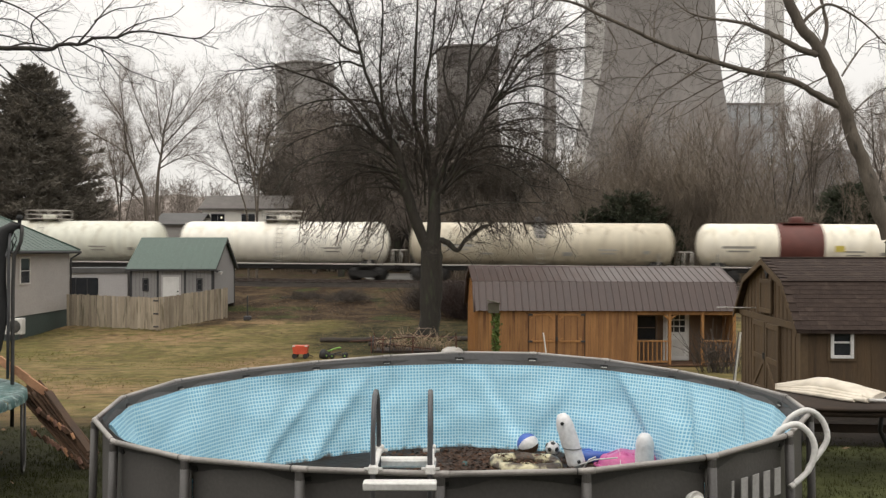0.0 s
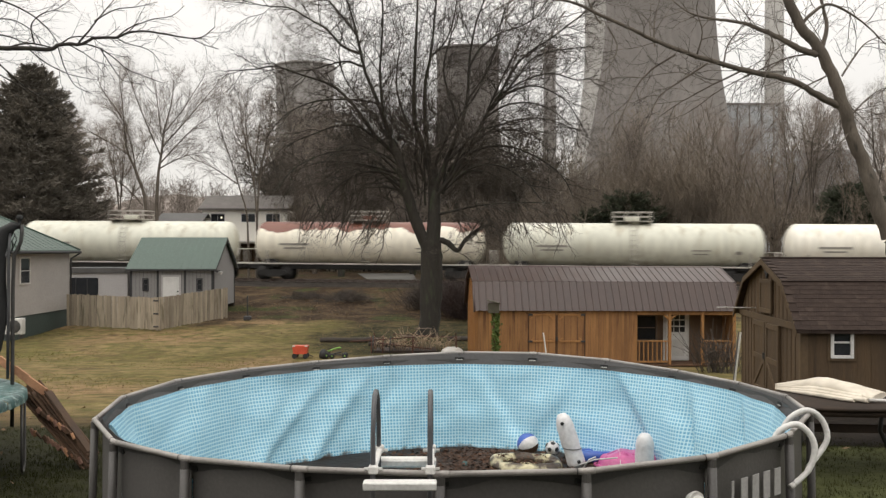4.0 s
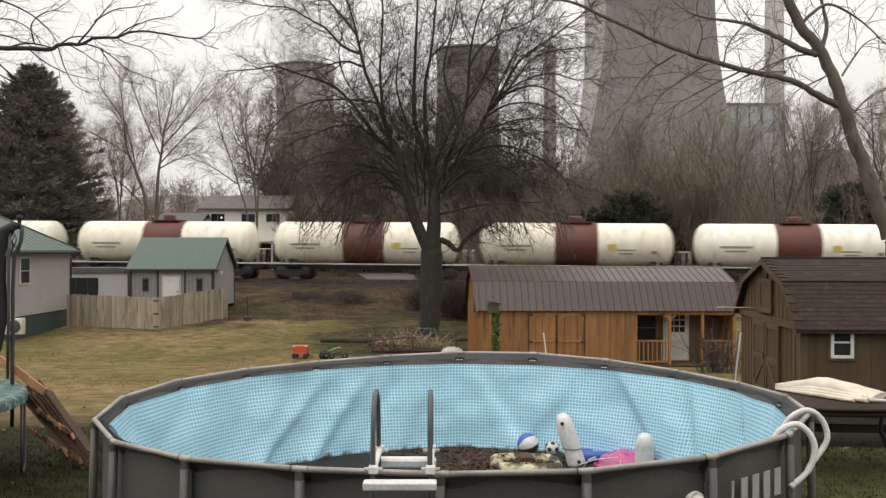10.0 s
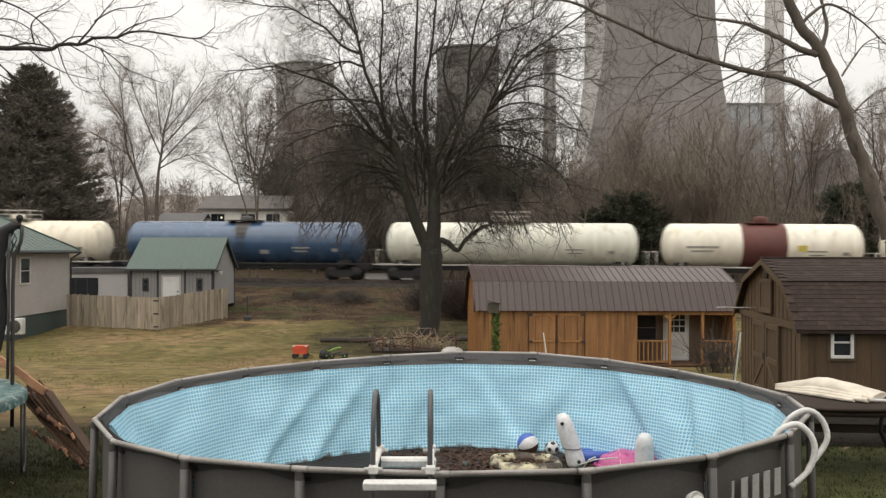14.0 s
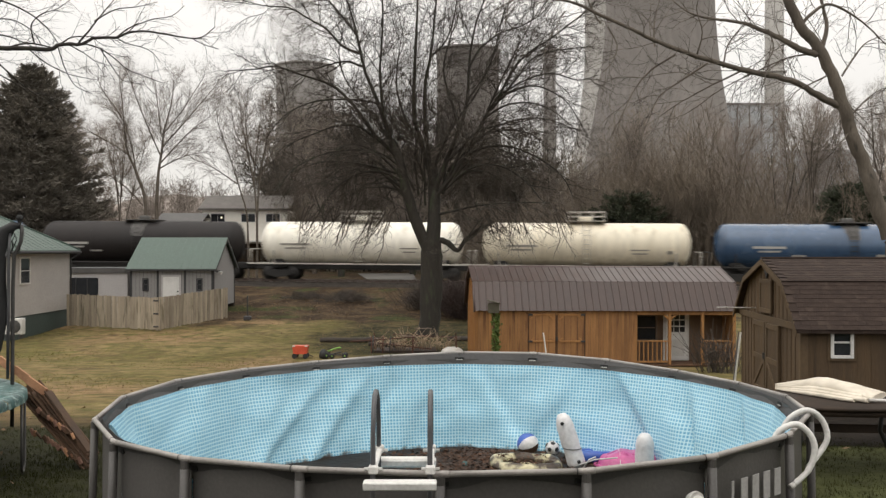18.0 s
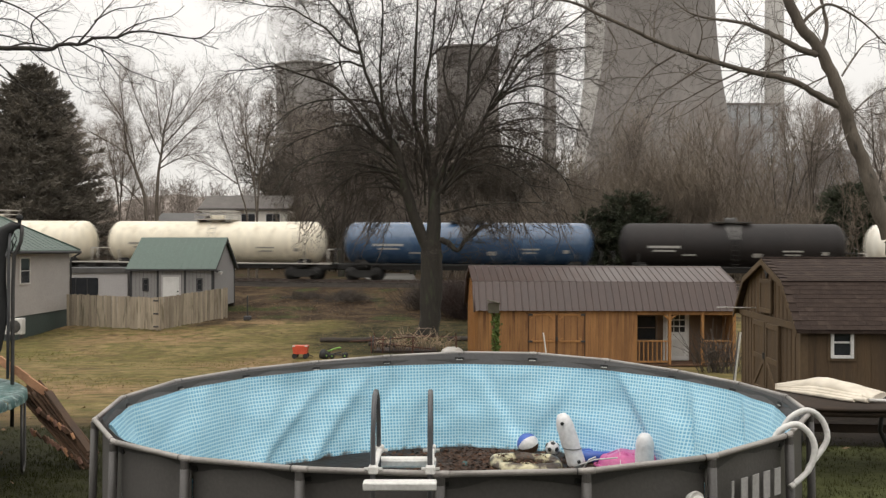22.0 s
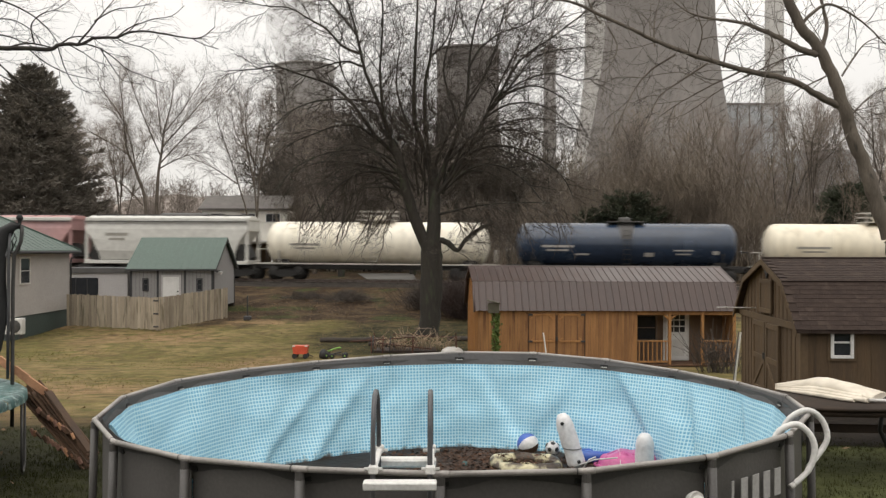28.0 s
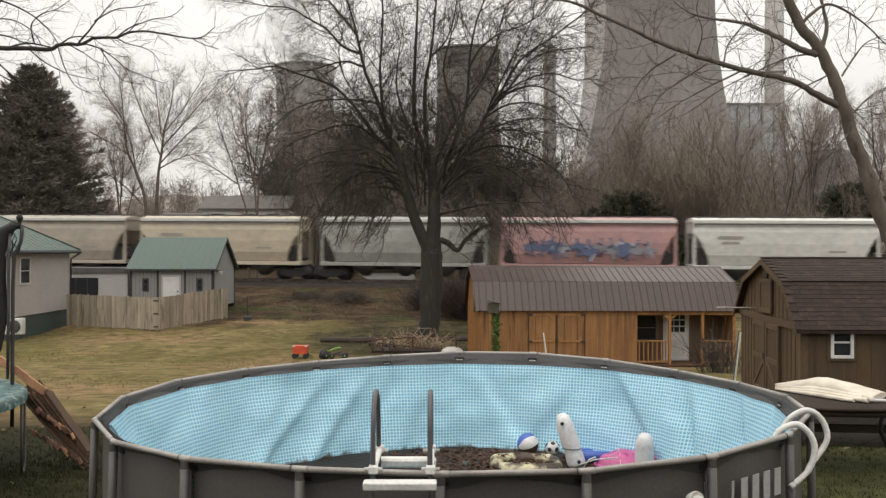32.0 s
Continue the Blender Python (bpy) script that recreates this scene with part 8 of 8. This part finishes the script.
# ---- patio table with folded canvas ----
def patio_table():
    cx, cy = 4.85, 11.0
    zb = ground_z(cx, cy)
    t = thing("patio_table", "weathered brown oval patio table on the grass", "table", pose(cx, cy, zb))
    zt = 0.83
    bm = bmesh.new()
    lathe(bm, [(0.001, zt - 0.03), (0.98, zt - 0.03), (1.0, zt - 0.015), (1.0, zt), (0.98, zt + 0.01), (0.001, zt + 0.01)], 48, m=Matrix.Diagonal((1.25, 0.72, 1, 1)))
    part("tabletop", bm, "table_brown", t)
    bm = bmesh.new()
    lathe(bm, [(0.93, zt - 0.09), (0.95, zt - 0.09), (0.95, zt - 0.03), (0.93, zt - 0.03)], 48, m=Matrix.Diagonal((1.25, 0.72, 1, 1)))
    part("apron", bm, "table_brown", t)
    for x in (-0.75, 0.75):
        for y in (-0.34, 0.34):
            bm = bmesh.new()
            tube(bm, [(x * 0.9, y * 0.9, zt - 0.03), (x * 0.8, y * 0.8, 0.4), (x * 1.1, y * 1.1, 0)], 0.03, 8)
            part("leg", bm, "dark_trim", t)
    # bench added to cover bright grass where the ground lies in shade
    bench = thing("garden_bench", "dark brown plank bench added to fill the dark area by the table", "bench", pose(5.75, 12.7, ground_z(5.75, 12.7), 0, 0, -6))
    for y in (-0.14, 0.14):
        boxpart("seat_plank", "table_brown", bench, (0, y, 0.46), (2.1, 0.25, 0.045), None, 0.006)
    for x in (-0.8, 0.8):
        for y in (-0.2, 0.2):
            boxpart("leg", "table_brown", bench, (x, y, 0.22), (0.09, 0.06, 0.46), (16 if y < 0 else -16, 0, 0), 0.005)
        boxpart("cross_rail", "table_brown", bench, (x, 0, 0.3), (0.05, 0.5, 0.09), None, 0.005)
    boxpart("stretcher", "table_brown", bench, (0, 0, 0.24), (1.6, 0.05, 0.12), None, 0.005)
    # canopy gathered to a point, pleats running from the tip
    c = thing("folded_canvas", "cream canvas canopy folded loosely on the table", "canvas", pose(4.31, 11.72, zb + zt + 0.012, 0, 0, -44))
    def along(u, stops):
        for (a, va), (b, vb) in zip(stops, stops[1:]):
            if u <= b:
                return va + (vb - va) * (u - a) / (b - a)
        return stops[-1][1]
    spread = ((0, 0.05), (0.1, 0.22), (0.45, 0.72), (0.8, 1.0), (1.0, 1.0))
    def roll(name, across, half, high, reach, slump, seed):
        """One long fold: a flattened tube from the tip, fat in the middle, its end hanging open."""
        bm = bmesh.new()
        rows, nu, nv = [], 44, 20
        for i in range(nu + 1):
            u = reach * i / nu
            k = along(u, spread)
            tall = high * min(1.0, 0.35 + u * 1.5) * (1 - slump * max(0.0, (u - 0.5) / 0.5) ** 1.2)
            wide = half * k * (1 + 0.12 * noise.noise((u * 4, seed, 1)))
            mid = across * k + 0.02 * noise.noise((u * 3, seed, 5))
            row = []
            for j in range(nv):
                a = 2 * math.pi * j / nv
                y, z = math.cos(a), math.sin(a)
                z = math.copysign(abs(z) ** 0.8, z)
                crease = 1 - 0.16 * abs(noise.noise((u * 5 + y, y * 2.5, seed))) - 0.12 * max(0.0, noise.noise((u * 9, y * 4, seed + 3)))
                row.append(bm.verts.new((u * 1.28 + 0.025 * noise.noise((y * 2, u * 2, seed)) * u, mid + wide * y * crease, max(0.004, tall * 0.5 * (1 + z * crease)))))
            rows.append(row)
        for p, q in zip(rows, rows[1:]):
            for j in range(nv):
                bm.faces.new((p[j], p[(j + 1) % nv], q[(j + 1) % nv], q[j])).smooth = True
        bm.faces.new(rows[0][::-1])
        bm.faces.new(rows[-1])
        part(name, bm, "canvas", c)
    roll("canvas_body", 0.05, 0.26, 0.215, 0.99, 0.62, 3)
    roll("canvas_back", 0.20, 0.14, 0.16, 0.93, 0.5, 11)
    for across, half, high, reach, slump, seed in ((-0.12, 0.07, 0.155, 0.93, 0.45, 21), (-0.20, 0.055, 0.12, 0.90, 0.4, 32), (-0.265, 0.05, 0.085, 0.97, 0.3, 43), (-0.325, 0.045, 0.055, 0.86, 0.2, 54)):
        roll("canvas_fold", across, half, high, reach, slump, seed)
    bm = bmesh.new()
    tube(bm, [(1.18, -0.26, 0.03), (1.4, -0.16, 0.035), (1.62, -0.04, 0.03)], 0.02, 8)
    part("pole", bm, "dull_white", c)


patio_table()

# ---- clutter on the back lawn ----
def lawn_clutter():
    def at(x, y):
        return pose(x, y, ground_z(x, y))
    w = thing("toy_wagon", "small red plastic garden wagon", "wagon", at(-5.65, 35.9))
    bm = bmesh.new()
    prism(bm, [(-0.26, 0.18), (0.26, 0.18), (0.3, 0.5), (-0.3, 0.5)], "Y", -0.24, 0.24)
    part("tub", bm, "red_plastic", w)
    for x in (-0.24, 0.24):
        boxpart("rim_lip", "dull_white", w, (x, -0.2, 0.49), (0.1, 0.12, 0.05), None, 0.01)
        for y in (-0.22, 0.22):
            bm = bmesh.new()
            rod(bm, (x * 0.9, y - 0.03, 0.1), (x * 0.9, y + 0.03, 0.1), 0.1, seg=14)
            part("wheel", bm, "black_rubber", w)
    bm = bmesh.new()
    tube(bm, [(0.26, -0.1, 0.2), (0.5, -0.2, 0.08)], 0.015, 6)
    part("tow_bar", bm, "black_rubber", w)
    k = thing("pedal_tractor", "green toy pedal tractor with black wheels", "toy", at(-4.35, 35.9) @ Matrix.Scale(0.75, 4))
    for x, y, r in ((-0.34, -0.22, 0.17), (-0.34, 0.22, 0.17), (0.62, -0.2, 0.15), (0.62, 0.2, 0.15), (-0.05, -0.2, 0.14)):
        bm = bmesh.new()
        lathe(bm, [(r * 0.5, -0.04), (r * 0.92, -0.05), (r, -0.02), (r, 0.02), (r * 0.92, 0.05), (r * 0.5, 0.04)], 16, m=pose(x, y, r, 90))
        wheel = part("wheel", bm, "black_rubber", k)
        bm = bmesh.new()
        lathe(bm, [(0.02, -0.05), (r * 0.5, -0.03), (r * 0.5, 0.03), (0.02, 0.05)], 12, m=pose(x, y, r, 90))
        part("rim", bm, "green_plastic", wheel)
    for a, b in (((-0.3, 0, 0.22), (0.62, 0, 0.16)), ((-0.1, 0, 0.2), (0.35, 0, 0.34)), ((0.35, 0, 0.34), (0.62, 0, 0.16)), ((0.62, -0.2, 0.15), (0.62, 0.2, 0.15))):
        rodpart("frame_tube", "dark_trim", k, a, b, 0.03, 8)
    bm = bmesh.new()
    tube(bm, [(-0.3, -0.05, 0.36), (-0.05, -0.05, 0.46), (0.25, -0.05, 0.56), (0.4, -0.05, 0.56)], 0.045, 8)
    part("arm", bm, "green_plastic", k)
    bm = bmesh.new()
    lathe(bm, [(0.05, 0), (0.2, 0.02), (0.24, 0.16), (0.2, 0.36), (0.1, 0.48), (0.001, 0.5)], 14, m=Matrix.Translation((-0.52, -0.1, 0.0)))
    part("seat", bm, "black_rubber", k)
    # logs
    for x, y, a, l_, r in ((-4.2, 40.9, 4, 2.7, 0.12), (1.4, 41.5, 8, 2.4, 0.12), (-2.6, 39.5, -18, 1.4, 0.09)):
        lg = thing("log", "dark rotting log on the grass", "log", pose(x, y, ground_z(x, y) + r * 0.8, 0, 0, a), "logs under the tree")
        bm = bmesh.new()
        tube(bm, [(l_ * (i / 6 - 0.5), 0.03 * math.sin(i * 2), 0.02 * math.sin(i * 3)) for i in range(7)], [r * (1 + 0.1 * math.sin(i * 1.7)) for i in range(7)], 10)
        part("stem", bm, "log_dark", lg)
    # raised bed with dead stalks
    bx, by = -1.55, 38.0
    bed = thing("garden_bed", "raised garden bed full of dry dead stalks", "garden bed", at(bx, by))
    for y in (-0.75, 0.75):
        for z, x0, ln, tip in ((0.58, 0.75, 2.7, 2.5), (0.3, -0.2, 2.2, -4.0)):
            boxpart("bed_rail", "rust_red", bed, (x0 if y > 0 else -x0 - 0.2, y, z), (ln, 0.035, 0.04), (0, tip if y > 0 else -tip * 1.6, 0), 0.008)
        for x in (-1.4, 0.3, 2.1):
            boxpart("bed_post", "rust_red", bed, (x, y, 0.34), (0.05, 0.05, 0.72), None, 0.008)
    boxpart("loose_board", "weathered", bed, (0.15, -0.7, 0.7), (0.75, 0.14, 0.04), (0, 3, 8), 0.006)
    boxpart("soil", "leaf_litter", bed, (0, 0, 0.05), (2.64, 1.44, 0.10))
    rn = random.Random(17)
    for i in range(110):
        x, y = rn.uniform(-1.3, 1.9), rn.uniform(-0.65, 0.65)
        bm = bmesh.new()
        h = rn.choice((0.35, 0.5, 0.6, 0.7, 0.95)) * rn.uniform(0.8, 1.15)
        tube(bm, [(x, y, 0.1), (x + rn.gauss(0, 0.06), y + rn.gauss(0, 0.06), h * 0.6), (x + rn.gauss(0, 0.3), y + rn.gauss(0, 0.15), h)], [0.016, 0.013, 0.007], 4)
        part("stalk", bm, "reed", bed)
    for i in range(3):
        boxpart("cage_hoop", "rust_red" if i == 0 else "reed", bed, (-1.2 + i * 1.1, -0.4, 0.62), (0.8, 0.02, 0.02), (0, 6 * i - 4, 0))
    for x, y, s_, words in ((0.45, 37.6, (0.75, 0.12, 0.03), "pale loose board lying on the garden bed"),):
        bm = bmesh.new()
        box(bm, (0, 0, 0.86), s_, bev=0.005)
        box(bm, (-0.3, 0, 0.43), (0.05, 0.05, 0.86))
        box(bm, (0.3, 0, 0.43), (0.05, 0.05, 0.86))
        solid("garden_trestle", bm, "weathered", "weathered trestle beside the garden bed", "trestle", pose(-0.85, 38.9, ground_z(-0.85, 38.9)))
    bm = bmesh.new()
    lathe(bm, [(0.45, 0), (0.45, 0.08), (0.4, 0.16), (0.25, 0.24), (0.001, 0.27)], 24)
    solid("sandbox_lid", bm, "dull_white", "white domed plastic lid on the grass", "lid", pose(0.38, 37.4, ground_z(0.38, 37.4) + 0.02))
    bm = bmesh.new()
    lathe(bm, [(0.34, 0), (0.38, 0.18), (0.35, 0.18), (0.3, 0.05)], 24)
    solid("paddling_tub", bm, "pale_blue", "pale blue plastic tub by the garden bed", "tub", pose(-1.35, 35.6, ground_z(-1.35, 35.6)))
    for x in (-2.9, -2.5, -2.2):
        bm = bmesh.new()
        tube(bm, [(0, 0, -0.1), (0.02, 0, 0.35), (0.05, 0, 0.75)], 0.022, 6)
        solid("iron_stake", bm, "rust_red" if x == -2.5 else "dark_trim", "short rusty stake in the lawn", "stake", pose(x, 37.2, ground_z(x, 37.2)))
    # bird box on a post with climbing green
    p = thing("bird_box", "bird box on a post overgrown with bright green ivy", "bird box", at(1.82, 32.0))
    rodpart("post", "old_wood", p, (0, 0, -0.1), (0, 0, 2.1), 0.05)
    boxpart("box", "mossy_board", p, (-0.03, 0, 2.16), (0.40, 0.3, 0.36), None, 0.01)
    boxpart("box_roof", "mossy_board", p, (-0.03, 0, 2.38), (0.46, 0.44, 0.04), (0, 14, 0), 0.008)
    vs, fs = [], []
    for i in range(900):
        z = rn.uniform(0.0, 1.95)
        a, r = rn.uniform(0, 6.28), abs(rn.gauss(0, 0.05)) + 0.05
        c = Vector((r * math.cos(a) + 0.05, r * math.sin(a), z))
        n_ = Vector((rn.gauss(0, 1), rn.gauss(0, 1), rn.gauss(0, 1))).normalized()
        u = n_.orthogonal().normalized() * 0.05
        v = n_.cross(u)
        i0 = len(vs)
        vs += [tuple(c + u), tuple(c + v), tuple(c - u), tuple(c - v)]
        fs.append((i0, i0 + 1, i0 + 2, i0 + 3))
    ob = new("ivy", raw_mesh("ivy", vs, fs, "ivy"))
    ob.parent = p
    # poles and sticks that lean about
    for a, b, r, mt, words in (((7.72, 24.0, -1.2), (7.97, 24.2, 0.34), 0.022, "dull_white", "white pole leaning by the barn"), ((7.62, 23.8, -1.2), (7.88, 24.1, 0.37), 0.018, "galvanised", "grey metal pole leaning by the barn"),
                               ((3.75, 32.4, -1.6), (3.62, 32.6, -0.45), 0.025, "dull_white", "pale stick leaning on the cabin")):
        bm = bmesh.new()
        rod(bm, a, b, r, seg=8)
        solid("leaning_pole", bm, mt, words, "pole")
    # brush pile and scrub by the railway bank
    for x, y, n_, rad, h, words, nm, mt in ((-5.9, 56.5, 320, 2.0, 0.9, "heap of dark cut brush by the railway bank", "brush_pile", "twig"), (2.0, 50.5, 1500, 2.0, 2.4, "dense dark reddish bare shrub", "bare_shrub", "red_twig"),
                                            (-0.6, 53.5, 500, 1.6, 2.0, "dense bare shrub behind the tree", "bare_shrub", "twig"), (9.6, 31.0, 75, 0.8, 1.8, "bare twiggy shrub in front of the cabin porch", "bare_shrub", "twig"),
                                            (-8.8, 57.5, 220, 1.7, 0.6, "low heap of cut brush and leaves", "brush_pile", "twig"), (4.6, 55.0, 700, 2.2, 2.0, "dense bare shrub by the railway bank", "bare_shrub", "red_twig")):
        wd = Wood(int(x * 10) + 500)
        for i in range(n_):
            q0 = Vector((wd.r.gauss(0, rad * 0.4), wd.r.gauss(0, rad * 0.35), 0))
            if nm == "brush_pile":
                d = Vector((wd.r.gauss(0, 1), wd.r.gauss(0, 1), wd.r.uniform(0, 0.5)))
                q0.z = wd.r.uniform(0, h * 0.7) * max(0.1, 1 - q0.length / rad)
            else:
                d = Vector((q0.x * 0.4 + wd.r.gauss(0, 0.3), q0.y * 0.4 + wd.r.gauss(0, 0.3), 1))
            pts = wd.path(q0, d, h * wd.r.uniform(0.5, 1.1), 4, 0.16, 0)
            wd.branch(pts, 0.016, 0.006, 3)
            for u in range(2):
                g = wd.path(pts[1 + u], Vector((wd.r.gauss(0, 0.7), wd.r.gauss(0, 0.7), 0.7)), h * 0.35, 3, 0.2, 0)
                wd.branch(g, 0.009, 0.004, 3)
        ob = new(nm, raw_mesh(nm, wd.v, wd.f, mt))
        ob.matrix_basis = pose(x, y, ground_z(x, y) - 0.02)
        tagged(ob, words, "shrub" if nm == "bare_shrub" else "brush", kind="" if nm == "bare_shrub" else "stuff")


lawn_clutter()

# ---- grass and fallen leaves ----
def blades(rn, near, count, y0, dy):
    vs, fs = [], []
    for i in range(count):
        y = y0 + dy * rn.random() ** (1.0 if near else 1.4)
        x = rn.uniform(-0.56, 0.56) * y
        if (x - POOL[0]) ** 2 + (y - POOL[1]) ** 2 < 2.95 ** 2 or (near and abs(x) < 2.4 and y < 9):
            continue
        if y > 16.5 and x > 6.5:
            continue
        if noise.noise((x * 0.3, y * 0.3, 4)) < rn.uniform(-0.6, 0.35):
            continue
        z = ground_z(x, y)
        sz = (0.035 + 0.0016 * y) * (0.85 if near else 0.3)
        for b in range(3):
            a = rn.uniform(0, 6.28)
            lx, ly = rn.gauss(0, 0.5) * sz, rn.gauss(0, 0.5) * sz
            w_ = 0.004 + 0.00028 * y
            i0 = len(vs)
            ox, oy = rn.gauss(0, 0.03), rn.gauss(0, 0.03)
            vs += [(x + ox - w_ * math.cos(a), y + oy - w_ * math.sin(a), z - 0.02), (x + ox + w_ * math.cos(a), y + oy + w_ * math.sin(a), z - 0.02), (x + ox + lx, y + oy + ly, z + sz * rn.uniform(0.6, 1.3))]
            fs.append((i0, i0 + 1, i0 + 2))
    words = "short dark green grass by the pool, shade put into its colour" if near else "short tired winter grass blades"
    tagged(new("lawn_grass", raw_mesh("lawn_grass", vs, fs, "shaded_grass" if near else "grass_blade")), words, "grass", kind="stuff")


def grass():
    rn = random.Random(99)
    for near, count, y0, dy in ((True, 30000, 7.2, 7.5), (False, 42000, 13.5, 32)):
        blades(rn, near, count, y0, dy)
    vs, fs = [], []
    for i in range(6000):
        if rn.random() < 0.72:
            x, y = rn.gauss(-3, 6), rn.gauss(55, 4)
        elif rn.random() < 0.5:
            x, y = rn.gauss(-1, 4), rn.gauss(43, 4)
        else:
            y = rn.uniform(9, 45)
            x = rn.uniform(-0.5, 0.5) * y
            if rn.random() < 0.6:
                continue
        if y > 61.5 or ((x - POOL[0]) ** 2 + (y - POOL[1]) ** 2 < 2.95 ** 2) or (x > 6.5 and y > 16):
            continue
        z = ground_z(x, y) + 0.05
        a, l_ = rn.uniform(0, 6.28), rn.uniform(0.03, 0.06)
        ca, sa = math.cos(a) * l_, math.sin(a) * l_
        i0 = len(vs)
        vs += [(x - ca, y - sa, z), (x - sa * 0.7, y + ca * 0.7, z + rn.uniform(0, l_)), (x + ca, y + sa, z + 0.4 * l_), (x + sa * 0.7, y - ca * 0.7, z + rn.uniform(0, l_))]
        fs.append((i0, i0 + 1, i0 + 2, i0 + 3))
    tagged(new("lawn_leaves", raw_mesh("lawn_leaves", vs, fs, "lawn_leaf")), "dead brown leaves scattered over the lawn", "leaves", kind="stuff")


tone("grass_blade", (0.27, 0.222, 0.10), (0.16, 0.15, 0.052), scale=0.5, fine=3, rough=0.95, bump=0, spec=0.1)
grass()

# ---- steam ----
PUFFS = []


def steam():
    rn = random.Random(3)
    for i in range(11):
        bm = bmesh.new()
        bmesh.ops.create_icosphere(bm, subdivisions=3, radius=1.0)
        sc = Vector((rn.uniform(0.9, 1.25), rn.uniform(0.7, 1.0), rn.uniform(0.9, 1.3)))
        base = rn.uniform(17, 23)
        for v in bm.verts:
            n_ = noise.noise(v.co * 1.1 + Vector((i * 7, 0, 0))) * 0.25 + noise.noise(v.co * 2.6 + Vector((i * 7, 3, 0))) * 0.10
            v.co = Vector((v.co.x * sc.x, v.co.y * sc.y, v.co.z * sc.z)) * base * (1 + n_)
        for f in bm.faces:
            f.smooth = True
        ob = solid("steam_puff", bm, "steam", "soft grey-white puff of drifting steam", "steam", group="steam over the cooling tower")
        PUFFS.append((ob, i / 11, rn.uniform(-7, 7), rn.uniform(-10, 10), rn.uniform(0, 360)))


def steam_place(ph, dx, dy, t):
    """Steam rises out of the far tower and leans over with the wind."""
    h = (ph * 1.2 - 0.2 + t * 0.006) * 110
    return (-110 + dx - max(h - 10, 0) * 0.18, 732 + dy, 138 + h)


steam()


# ---- movement ----
def travelled(t):
    u = (t - 16) / 16
    return 16 * (10.67 * u - 0.031 * u ** 2 + 0.1 * u ** 3 + 0.037 * u ** 4)


def motions():
    times = [i * 4.0 for i in range(9)]
    for car, s in CARS:
        walk(car, [(t, track_pose(s + travelled(t))) for t in times])
    for ob, ph, dx, dy, turn in PUFFS:
        walk(ob, [(t, pose(*steam_place(ph, dx, dy, t), 0, 0, turn + t * 0.8)) for t in (0.0, 16.0, 32.0)])


motions()
